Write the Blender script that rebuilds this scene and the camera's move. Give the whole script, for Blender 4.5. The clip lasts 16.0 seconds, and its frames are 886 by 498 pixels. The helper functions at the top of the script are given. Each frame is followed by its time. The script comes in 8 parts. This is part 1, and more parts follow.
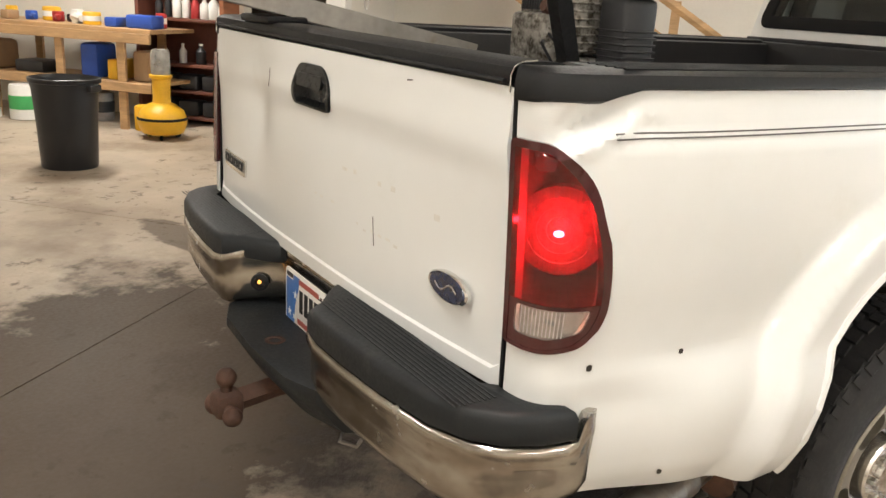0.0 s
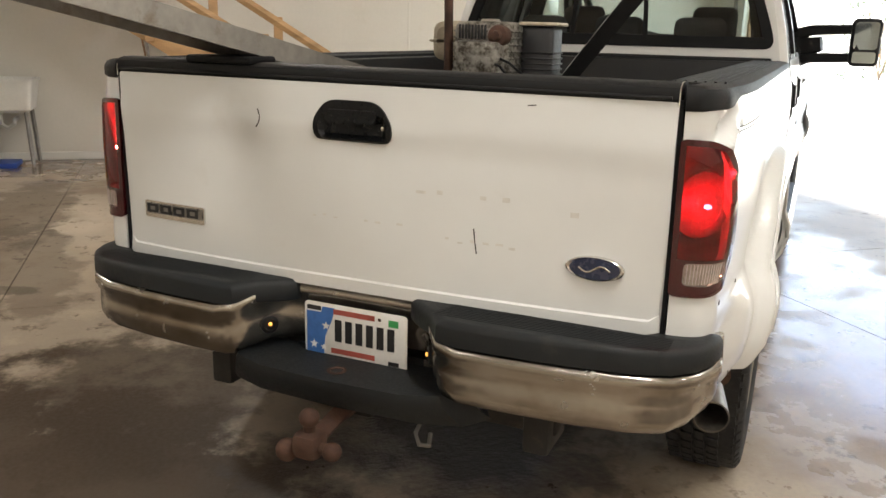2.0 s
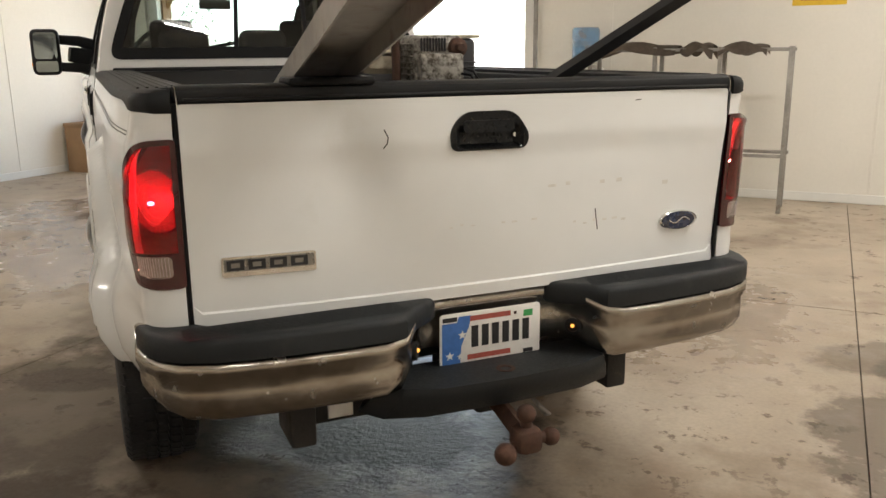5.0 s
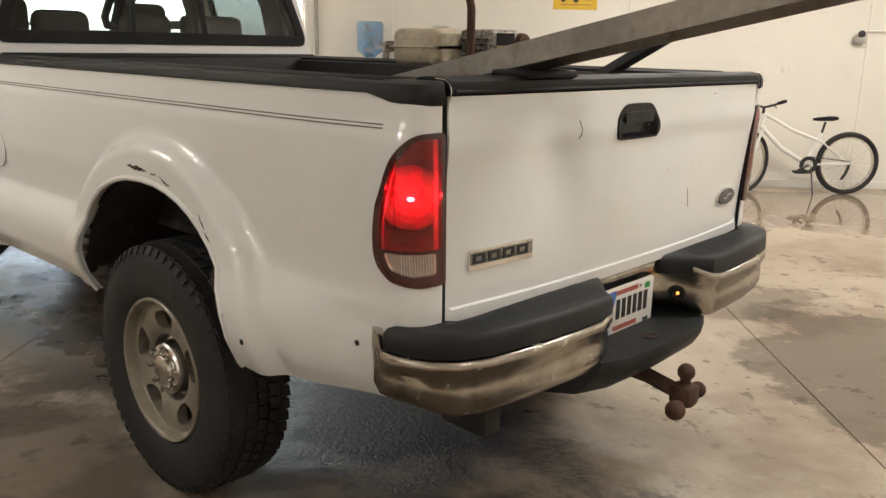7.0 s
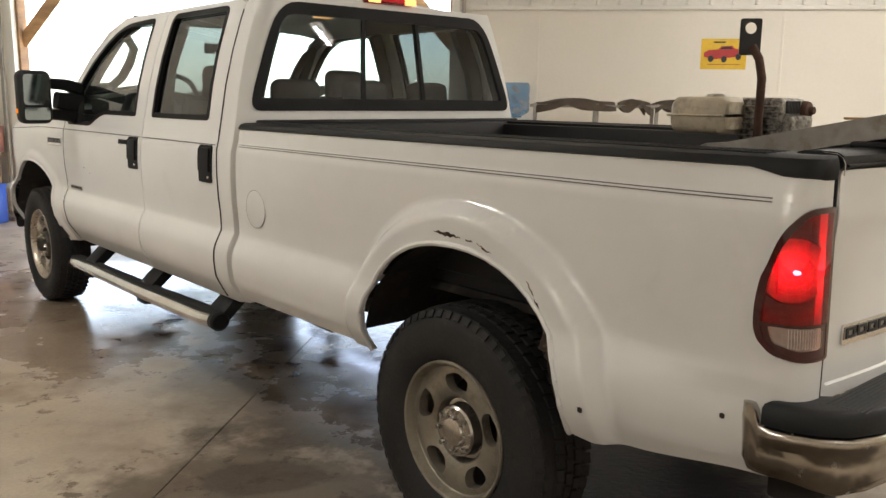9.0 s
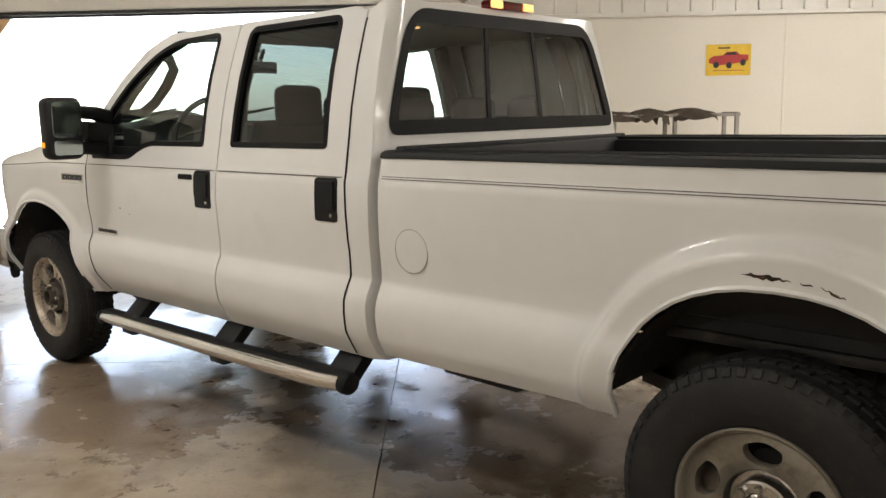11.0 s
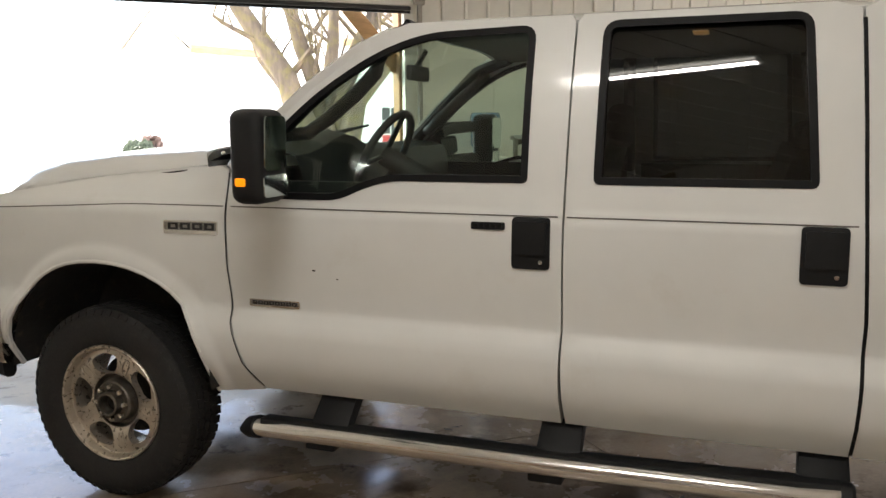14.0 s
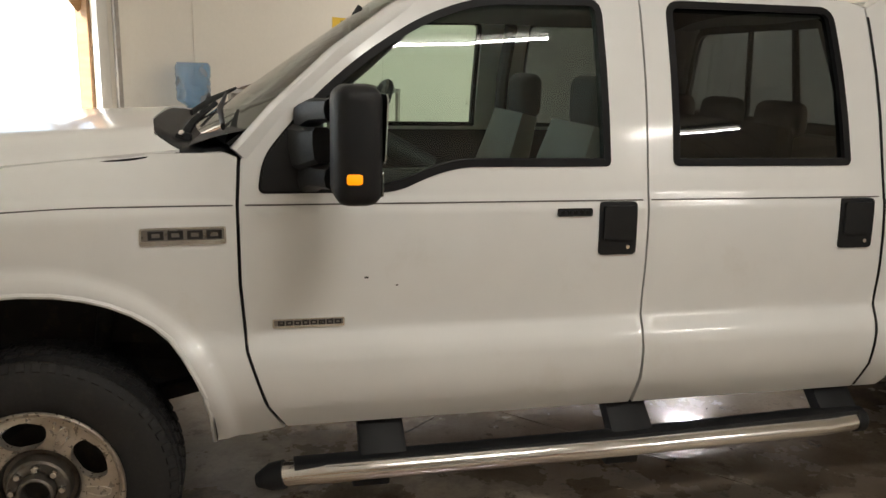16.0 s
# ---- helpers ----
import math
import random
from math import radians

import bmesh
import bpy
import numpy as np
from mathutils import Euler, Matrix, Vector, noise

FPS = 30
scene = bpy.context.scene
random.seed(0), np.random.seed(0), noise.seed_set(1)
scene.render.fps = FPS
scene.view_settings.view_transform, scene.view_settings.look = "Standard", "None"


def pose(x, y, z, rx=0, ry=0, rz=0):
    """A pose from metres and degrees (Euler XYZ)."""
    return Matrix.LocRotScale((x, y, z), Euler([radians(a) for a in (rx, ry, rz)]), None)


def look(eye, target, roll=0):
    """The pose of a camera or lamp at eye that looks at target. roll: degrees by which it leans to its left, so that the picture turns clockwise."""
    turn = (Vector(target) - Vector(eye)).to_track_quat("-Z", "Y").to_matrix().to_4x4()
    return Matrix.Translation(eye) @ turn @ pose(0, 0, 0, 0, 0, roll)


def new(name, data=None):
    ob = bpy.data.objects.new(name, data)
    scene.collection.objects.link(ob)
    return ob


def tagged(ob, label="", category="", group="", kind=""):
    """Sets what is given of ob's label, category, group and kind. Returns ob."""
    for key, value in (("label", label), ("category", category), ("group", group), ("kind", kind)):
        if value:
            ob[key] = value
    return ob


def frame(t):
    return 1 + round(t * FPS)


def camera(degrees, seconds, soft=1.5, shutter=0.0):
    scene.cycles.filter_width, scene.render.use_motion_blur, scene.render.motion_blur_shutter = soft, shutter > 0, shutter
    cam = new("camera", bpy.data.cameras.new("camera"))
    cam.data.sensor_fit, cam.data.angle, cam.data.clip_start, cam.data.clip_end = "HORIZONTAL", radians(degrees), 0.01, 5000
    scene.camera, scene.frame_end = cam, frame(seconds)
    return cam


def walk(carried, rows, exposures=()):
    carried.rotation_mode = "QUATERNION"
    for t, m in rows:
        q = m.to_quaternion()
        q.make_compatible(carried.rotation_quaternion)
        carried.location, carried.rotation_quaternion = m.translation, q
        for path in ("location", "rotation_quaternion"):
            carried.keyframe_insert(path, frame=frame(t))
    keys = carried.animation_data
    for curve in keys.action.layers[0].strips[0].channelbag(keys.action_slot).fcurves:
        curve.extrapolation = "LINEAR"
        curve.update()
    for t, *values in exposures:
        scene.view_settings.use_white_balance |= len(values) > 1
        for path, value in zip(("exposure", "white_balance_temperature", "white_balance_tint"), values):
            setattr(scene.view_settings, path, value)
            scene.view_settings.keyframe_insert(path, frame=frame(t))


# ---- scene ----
cam = camera(56.3, 16.0)
PATH = [
    (0, (1.793, -0.797, 1.427), (0.185, 0.245, 0.852), 3.5),
    (0.5, (1.691, -1.116, 1.42), (0.236, 0.141, 0.872), 2.6),
    (1, (1.532, -1.384, 1.448), (0.277, 0.073, 0.899), 1.0),
    (1.5, (1.297, -1.584, 1.434), (0.263, 0.041, 0.895), 1.3),
    (2, (1.019, -1.779, 1.432), (0.239, -0.008, 0.927), 1.4),
    (2.5, (0.764, -1.97, 1.431), (0.237, -0.103, 0.944), 0.5),
    (3, (0.461, -2.077, 1.401), (0.168, -0.159, 0.919), -0.5),
    (5.5, (-1.248, -1.819, 1.42), (-0.288, -0.128, 0.952), -0.4),
    (6, (-1.505, -1.655, 1.403), (-0.388, -0.068, 0.922), -0.2),
    (6.5, (-1.816, -1.424, 1.398), (-0.517, 0.014, 0.904), 0.7),
    (7, (-2.091, -1.234, 1.418), (-0.676, 0.096, 0.938), 1.1),
    (7.5, (-2.296, -0.983, 1.413), (-0.842, 0.318, 0.974), 0.4),
    (8, (-2.441, -0.814, 1.427), (-1.036, 0.545, 1.005), -0.6),
    (8.5, (-2.524, -0.772, 1.437), (-1.163, 0.633, 1.022), 0.0),
    (9, (-2.586, -0.777, 1.449), (-1.29, 0.704, 1.094), 0.7),
    (11.5, (-3.118, 0.746, 1.468), (-1.579, 1.99, 1.179), -1.7),
    (12, (-3.271, 1.191, 1.483), (-1.647, 2.329, 1.224), -2.0),
    (12.5, (-3.406, 1.642, 1.532), (-1.715, 2.672, 1.249), -2.2),
    (13, (-3.434, 2.059, 1.522), (-1.704, 3.027, 1.257), -2.2),
    (13.5, (-3.49, 2.553, 1.518), (-1.691, 3.38, 1.235), -1.2),
    (14, (-3.523, 3.024, 1.54), (-1.668, 3.71, 1.239), -0.4),
    (14.5, (-3.524, 3.538, 1.583), (-1.607, 4.009, 1.263), 0.9),
    (15, (-3.49, 4.026, 1.605), (-1.534, 4.235, 1.244), 1.0),
    (15.5, (-3.413, 4.401, 1.63), (-1.457, 4.354, 1.218), 0.5),
    (16, (-3.319, 4.813, 1.638), (-1.415, 4.376, 1.209), 1.3),
]
walk(cam, [(t, look(eye, target, roll)) for t, eye, target, roll in PATH], [(0.0, 2.95), (0.5, 2.74), (1.0, 2.58), (1.5, 2.66), (2.0, 2.62), (2.5, 2.45), (3.0, 2.36), (5.5, 2.64), (6.5, 2.64), (7.0, 2.75), (7.5, 2.8), (8.0, 2.66), (9.0, 2.64), (11.5, 2.62), (12.0, 2.53), (12.5, 2.36), (13.0, 2.2), (14.0, 2.28), (15.0, 2.34), (15.5, 2.36), (16.0, 2.4)])

# world, sun and exposure
world = bpy.data.worlds.new("sky")
scene.world = world
world.use_nodes = True
_wn = world.node_tree
_sky = _wn.nodes.new("ShaderNodeTexSky")
_sky.sky_type, _sky.sun_disc = "NISHITA", False
_sky.sun_elevation, _sky.sun_rotation = radians(38), radians(200)
_sky.air_density, _sky.dust_density = 1.0, 1.0
_pale = _wn.nodes.new("ShaderNodeHueSaturation")
_pale.inputs["Saturation"].default_value = 0.62
_wn.links.new(_sky.outputs[0], _pale.inputs["Color"])
_wn.links.new(_pale.outputs[0], _wn.nodes["Background"].inputs[0])
_wn.nodes["Background"].inputs[1].default_value = 0.15
sun = new("sun", bpy.data.lights.new("sun", "SUN"))
sun.data.energy, sun.data.angle, sun.data.color = 5.0, radians(12), (1.0, 0.96, 0.9)
sun.matrix_world = look((0, 0, 30), (4, -14, 12))

# the building stands turned against the truck: local x runs along the door wall, local y out through the door
BLD = pose(0, 0, 0, 0, 0, -48)
NORTH, WEST, EAST, SOUTH, NOOK_X, NOOK_Y, CEIL = 6.5, -7.8, 6.8, -7.2, -6.27, -2.55, 3.5
DOOR_L, DOOR_R, DOOR_H = -7.1, -2.15, 2.95


# ---- materials ----
def nodes_of(name):
    m = bpy.data.materials.new(name)
    m.use_nodes = True
    return m, m.node_tree, m.node_tree.nodes["Principled BSDF"]


def noise_node(nt, scale, detail=4.0, rough=0.55, coords="Object"):
    co = nt.nodes.new("ShaderNodeTexCoord")
    n = nt.nodes.new("ShaderNodeTexNoise")
    n.inputs["Scale"].default_value, n.inputs["Detail"].default_value, n.inputs["Roughness"].default_value = scale, detail, rough
    nt.links.new(co.outputs[coords], n.inputs["Vector"])
    return n


def ramp_node(nt, source, stops):
    r = nt.nodes.new("ShaderNodeValToRGB")
    els = r.color_ramp.elements
    while len(els) < len(stops):
        els.new(0.5)
    for e, (p, c) in zip(els, stops):
        e.position = p
        e.color = (*c, 1) if isinstance(c, tuple) else (c, c, c, 1)
    nt.links.new(source, r.inputs[0])
    return r


def mix_node(nt, kind, fac, a, b):
    n = nt.nodes.new("ShaderNodeMix")
    n.data_type, n.blend_type = "RGBA", kind
    for socket, value in ((n.inputs[0], fac), (n.inputs[6], a), (n.inputs[7], b)):
        if hasattr(value, "is_output"):
            nt.links.new(value, socket)
        elif isinstance(value, tuple):
            socket.default_value = (*value, 1)
        else:
            socket.default_value = value
    return n.outputs[2]


def surf(name, col, rough=0.5, metal=0.0, var=0.12, scale=3.0, fine=60.0, bump=0.1, dist=0.002, coat=0.0, dirt=None, dirt_at=(0.55, 0.75), stretch=None, spec=0.5, coat_rough=0.06):
    """A surface with broad and fine variation, optional stains and a fine relief."""
    m, nt, b = nodes_of(name)
    broad, small = noise_node(nt, scale), noise_node(nt, fine, 3.0)
    if stretch:
        for n in (broad, small):
            mp = nt.nodes.new("ShaderNodeMapping")
            mp.inputs["Scale"].default_value = stretch
            nt.links.new(n.inputs["Vector"].links[0].from_socket, mp.inputs["Vector"])
            nt.links.new(mp.outputs[0], n.inputs["Vector"])
    dark = tuple(max(0.0, c * (1 - var)) for c in col)
    light = tuple(min(1.0, c * (1 + var)) for c in col)
    r1 = ramp_node(nt, broad.outputs["Fac"], [(0.3, dark), (0.7, light)])
    r2 = ramp_node(nt, small.outputs["Fac"], [(0.25, 1 - var), (0.75, 1.0)])
    out = mix_node(nt, "MULTIPLY", 1.0, r1.outputs[0], r2.outputs[0])
    if dirt:
        stain = noise_node(nt, scale * 2.3, 6.0, 0.65)
        mask = ramp_node(nt, stain.outputs["Fac"], [(dirt_at[0], 0.0), (dirt_at[1], 1.0)])
        out = mix_node(nt, "MIX", mask.outputs[0], out, dirt)
    nt.links.new(out, b.inputs["Base Color"])
    rr = ramp_node(nt, small.outputs["Fac"], [(0.3, max(0.02, rough - 0.06)), (0.7, min(1.0, rough + 0.08))])
    nt.links.new(rr.outputs[0], b.inputs["Roughness"])
    b.inputs["Metallic"].default_value = metal
    b.inputs["Specular IOR Level"].default_value = spec
    b.inputs["Coat Weight"].default_value = coat
    b.inputs["Coat Roughness"].default_value = coat_rough
    if bump:
        bp = nt.nodes.new("ShaderNodeBump")
        bp.inputs["Strength"].default_value, bp.inputs["Distance"].default_value = bump, dist
        nt.links.new(small.outputs["Fac"], bp.inputs["Height"])
        nt.links.new(bp.outputs[0], b.inputs["Normal"])
    return m


def glass(name, tint, ior=1.5, film=0.0):
    """A thin pane: what is behind it, tinted, under a mirror reflection; film is a dusty haze on it."""
    m, nt, b = nodes_of(name)
    nt.nodes.remove(b)
    clear, gloss, lw, power, fres, mix = (nt.nodes.new(k) for k in ("ShaderNodeBsdfTransparent", "ShaderNodeBsdfGlossy", "ShaderNodeLayerWeight", "ShaderNodeMath", "ShaderNodeMath", "ShaderNodeMixShader"))
    clear.inputs[0].default_value = (*tint, 1)
    gloss.inputs["Roughness"].default_value = 0.01
    lw.inputs["Blend"].default_value = 0.5
    power.operation, fres.operation = "POWER", "MULTIPLY_ADD"
    nt.links.new(lw.outputs["Facing"], power.inputs[0])
    power.inputs[1].default_value = 4.0
    nt.links.new(power.outputs[0], fres.inputs[0])
    least = ((ior - 1) / (ior + 1)) ** 2 * 1.6
    fres.inputs[1].default_value, fres.inputs[2].default_value = 1 - least, least
    nt.links.new(fres.outputs[0], mix.inputs[0])
    nt.links.new(clear.outputs[0], mix.inputs[1])
    nt.links.new(gloss.outputs[0], mix.inputs[2])
    last = mix
    if film:
        haze, over, n = nt.nodes.new("ShaderNodeBsdfDiffuse"), nt.nodes.new("ShaderNodeMixShader"), noise_node(nt, 6.0, 5.0)
        haze.inputs[0].default_value = (0.5, 0.5, 0.47, 1)
        r = ramp_node(nt, n.outputs["Fac"], [(0.3, film * 0.4), (0.7, film * 1.6)])
        nt.links.new(r.outputs[0], over.inputs[0])
        nt.links.new(last.outputs[0], over.inputs[1])
        nt.links.new(haze.outputs[0], over.inputs[2])
        last = over
    nt.links.new(last.outputs[0], nt.nodes["Material Output"].inputs[0])
    return m


def glow(name, col, strength):
    m, nt, b = nodes_of(name)
    b.inputs["Base Color"].default_value = (*col, 1)
    b.inputs["Emission Color"].default_value = (*col, 1)
    b.inputs["Emission Strength"].default_value = strength
    return m


# brown mud; the patches along the truck also darken the floor there
MUD_AND_DARK = [(-1.0, 0.28, 1.1, 0.75, 48, 0.35, 0.5), (-2.05, 0.15, 1.0, 0.8, 120, 0.6, 0.7), (-2.5, 1.3, 0.9, 0.5, 138, 0.5, 0.35), (-0.45, -1.05, 1.45, 1.0, 20, 0.4, 0.93), (-0.3, -0.9, 2.6, 1.3, 0, 0.25, 0.15), (-5.2, -1.6, 1.5, 0.4, 0, 0.4, 0.6), (1.5, 1.2, 0.6, 1.1, 0, 0.3, 0.65), (-1.9, 1.6, 2.5, 0.9, 138, 0.35, 0.4), (-1.3, -0.65, 0.75, 0.55, 0, 0.4, 0.75), (-2.2, 0.45, 0.3, 0.16, 20, 0.4, 0.6), (-3.4, -1.3, 1.2, 0.3, 10, 0.4, 0.5), (1.2, 2.2, 0.5, 0.25, 30, 0.3, 0.5), (-3.2, -2.05, 0.45, 0.13, 60, 0.3, 0.7), (-2.3, -1.85, 0.5, 0.16, 60, 0.3, 0.7), (-4.2, -2.3, 0.4, 0.15, 50, 0.3, 0.65), (-2.9, -1.45, 0.35, 0.11, 70, 0.3, 0.6)]
PUDDLES = [(3.1, 5.2, 1.6, 1.05, 0)]
POOLS = [(-5.0, 3.4, 1.6, 1.2, 0), (-2.1, 2.0, 2.2, 0.95, 138), (-0.6, 3.0, 2.0, 1.3, 138), (-2.3, 3.1, 1.6, 1.0, 138), (-4.1, 2.4, 1.6, 0.95, 138), (-7.4, -1.5, 1.2, 0.9, 0)]

GRIT = (-0.75, 0.62, 1.15, 0.75, 138)


def concrete_floor():
    """Grey-beige slab with tyre mud, darkened patches by the truck, damp patches that shine and fine pitting."""
    m, nt, b = nodes_of("concrete_floor")
    broad, mid, small, wet, mud = noise_node(nt, 0.5, 5), noise_node(nt, 3.0, 6, 0.6), noise_node(nt, 55, 4), noise_node(nt, 0.55, 5, 0.5), noise_node(nt, 1.3, 7, 0.62)
    for n, off in ((wet, (3.1, 7.7, 0)), (mud, (11.3, 2.9, 0))):
        mp = nt.nodes.new("ShaderNodeMapping")
        mp.inputs["Location"].default_value = off
        nt.links.new(n.inputs["Vector"].links[0].from_socket, mp.inputs["Vector"])
        nt.links.new(mp.outputs[0], n.inputs["Vector"])
    base = ramp_node(nt, broad.outputs["Fac"], [(0.3, (0.42, 0.345, 0.262)), (0.7, (0.56, 0.487, 0.388))]).outputs[0]
    base = mix_node(nt, "MULTIPLY", 0.6, base, ramp_node(nt, mid.outputs["Fac"], [(0.3, 0.72), (0.65, 1.0)]).outputs[0])
    base = mix_node(nt, "MULTIPLY", 0.5, base, ramp_node(nt, small.outputs["Fac"], [(0.3, 0.7), (0.6, 1.0)]).outputs[0])
    mask = ramp_node(nt, mud.outputs["Fac"], [(0.50, 0.0), (0.64, 0.6)]).outputs[0]
    base = mix_node(nt, "MIX", mask, base, (0.20, 0.14, 0.09))
    fleck, clump = noise_node(nt, 7.5, 5, 0.7), noise_node(nt, 0.9, 3)
    spots = mix_node(nt, "MULTIPLY", 1.0, ramp_node(nt, fleck.outputs["Fac"], [(0.575, 0.0), (0.625, 0.8)]).outputs[0], ramp_node(nt, clump.outputs["Fac"], [(0.40, 0.0), (0.52, 1.0)]).outputs[0])
    base = mix_node(nt, "MIX", spots, base, (0.12, 0.085, 0.055))
    edge_noise = noise_node(nt, 2.6, 8, 0.65)

    def patch(cx, cy, rx, ry, turn, edge, wobble):
        """1 inside an uneven oval patch of the floor, 0 outside."""
        co, mp, gr, off, add, half = (nt.nodes.new("ShaderNode" + k) for k in ("TexCoord", "Mapping", "VectorMath", "Math", "Math", "Math"))
        mp.vector_type = "TEXTURE"
        mp.inputs["Location"].default_value, mp.inputs["Scale"].default_value, mp.inputs["Rotation"].default_value = (cx, cy, 0), (rx, ry, 1), (0, 0, radians(turn))
        nt.links.new(co.outputs["Object"], mp.inputs["Vector"])
        gr.operation, off.operation, add.operation, half.operation = "LENGTH", "SUBTRACT", "MULTIPLY_ADD", "MULTIPLY"
        nt.links.new(mp.outputs[0], gr.inputs[0])
        nt.links.new(edge_noise.outputs["Fac"], off.inputs[0])
        off.inputs[1].default_value = 0.5
        nt.links.new(off.outputs[0], add.inputs[0])
        add.inputs[1].default_value = wobble
        nt.links.new(gr.outputs["Value"], add.inputs[2])
        nt.links.new(add.outputs[0], half.inputs[0])
        half.inputs[1].default_value = 0.5
        return ramp_node(nt, half.outputs[0], [(0.5 - 0.5 * edge, 1.0), (0.5, 0.0)]).outputs[0]

    muddy = None
    for cx, cy, rx, ry, turn, edge, amount in MUD_AND_DARK:
        fac = nt.nodes.new("ShaderNodeMath")
        fac.operation = "MULTIPLY"
        nt.links.new(patch(cx, cy, rx, ry, turn, edge * 0.6, 2.0), fac.inputs[0])
        fac.inputs[1].default_value = amount
        base = mix_node(nt, "MIX", fac.outputs[0], base, (0.065, 0.047, 0.032))
        muddy = fac.outputs[0] if muddy is None else mix_node(nt, "LIGHTEN", 1.0, muddy, fac.outputs[0])
    damp = ramp_node(nt, wet.outputs["Fac"], [(0.46, 0.0), (0.66, 0.8)]).outputs[0]
    damp = mix_node(nt, "MIX", muddy, damp, (0.0, 0.0, 0.0))
    pools = None
    for cx, cy, rx, ry, turn in POOLS:
        p = patch(cx, cy, rx, ry, turn, 0.45, 1.5)
        pools = p if pools is None else mix_node(nt, "LIGHTEN", 1.0, pools, p)
    puddle = None
    for cx, cy, rx, ry, turn in PUDDLES:
        puddle = patch(cx, cy, rx, ry, turn, 0.04, 0.9)
    pools = mix_node(nt, "LIGHTEN", 1.0, pools, puddle)
    film = mix_node(nt, "LIGHTEN", 1.0, puddle, mix_node(nt, "MULTIPLY", 1.0, pools, (0.7, 0.7, 0.7)))
    damp = mix_node(nt, "LIGHTEN", 1.0, damp, pools)
    gravel = patch(*GRIT, 0.6, 1.4)
    base = mix_node(nt, "MULTIPLY", damp, base, (0.68, 0.62, 0.57))
    base = mix_node(nt, "MIX", gravel, base, (0.028, 0.024, 0.024))
    pools = mix_node(nt, "LIGHTEN", 1.0, pools, gravel)
    speck = noise_node(nt, 38, 5, 0.7)
    nt.links.new(base, b.inputs["Base Color"])
    rough = mix_node(nt, "MIX", damp, ramp_node(nt, small.outputs["Fac"], [(0.3, 0.42), (0.7, 0.62)]).outputs[0], ramp_node(nt, mid.outputs["Fac"], [(0.35, 0.24), (0.65, 0.44)]).outputs[0])
    rough = mix_node(nt, "MIX", pools, rough, ramp_node(nt, mid.outputs["Fac"], [(0.38, 0.09), (0.66, 0.32)]).outputs[0])
    shine = nt.nodes.new("ShaderNodeMath")
    shine.operation = "MULTIPLY_ADD"
    nt.links.new(pools, shine.inputs[0])
    shine.inputs[1].default_value, shine.inputs[2].default_value = 0.7, 0.32
    dull = mix_node(nt, "MIX", muddy, shine.outputs[0], (0.12, 0.12, 0.12))
    wetness = mix_node(nt, "MIX", gravel, shine.outputs[0], (0.09, 0.09, 0.09))
    nt.links.new(mix_node(nt, "MIX", pools, dull, wetness), b.inputs["Specular IOR Level"])
    # lavender of the reflected sky is put into the pools' specular colour
    nt.links.new(mix_node(nt, "MIX", pools, (1.0, 1.0, 1.0), (0.88, 0.82, 1.0)), b.inputs["Specular Tint"])
    rough = mix_node(nt, "MIX", gravel, rough, (0.3, 0.3, 0.3))
    rough = mix_node(nt, "MIX", puddle, rough, (0.02, 0.02, 0.02))
    nt.links.new(rough, b.inputs["Roughness"])
    bp, still = nt.nodes.new("ShaderNodeBump"), nt.nodes.new("ShaderNodeMath")
    still.operation = "MULTIPLY_ADD"
    nt.links.new(film, still.inputs[0])
    still.inputs[1].default_value, still.inputs[2].default_value = -0.40, 0.40
    nt.links.new(still.outputs[0], bp.inputs["Strength"])
    depth = nt.nodes.new("ShaderNodeMath")
    depth.operation = "MULTIPLY_ADD"
    nt.links.new(gravel, depth.inputs[0])
    depth.inputs[1].default_value, depth.inputs[2].default_value = 0.011, 0.004
    nt.links.new(depth.outputs[0], bp.inputs["Distance"])
    coarse = nt.nodes.new("ShaderNodeMath")
    coarse.operation = "MULTIPLY_ADD"
    nt.links.new(gravel, coarse.inputs[0])
    coarse.inputs[1].default_value = 0.55
    nt.links.new(still.outputs[0], coarse.inputs[2])
    nt.links.new(coarse.outputs[0], bp.inputs["Strength"])
    grit = mix_node(nt, "MIX", 0.35, mid.outputs["Fac"], small.outputs["Fac"])
    grit = mix_node(nt, "MIX", gravel, grit, speck.outputs["Fac"])
    nt.links.new(grit, bp.inputs["Height"])
    nt.links.new(bp.outputs[0], b.inputs["Normal"])
    return m


M = {}
M["paint"] = surf("white_paint", (0.74, 0.75, 0.74), 0.34, 0, 0.03, 1.5, 9.0, 0.02, 0.002, coat=0.75, dirt=(0.62, 0.605, 0.56), dirt_at=(0.6, 0.95), coat_rough=0.10)
M["trim"] = surf("black_plastic", (0.011, 0.0118, 0.013), 0.55, 0, 0.25, 5, 180, 0.25, 0.0008, spec=0.28)
M["pad"] = surf("step_pad_plastic", (0.013, 0.0155, 0.0175), 0.55, 0, 0.25, 4, 120, 0.3, 0.001, dirt=(0.035, 0.034, 0.032), dirt_at=(0.6, 0.9), spec=0.35)
M["chrome"] = surf("worn_chrome", (0.46, 0.435, 0.395), 0.2, 1.0, 0.2, 4, 25, 0.05, 0.002, dirt=(0.24, 0.205, 0.16), dirt_at=(0.5, 0.8))
M["bright"] = surf("chrome_trim", (0.75, 0.74, 0.72), 0.16, 1.0, 0.08, 8, 60, 0.03, 0.001)
M["alloy"] = surf("dull_alloy", (0.52, 0.47, 0.40), 0.3, 0.7, 0.15, 7, 60, 0.05, 0.001, dirt=(0.33, 0.27, 0.20), dirt_at=(0.5, 0.95))
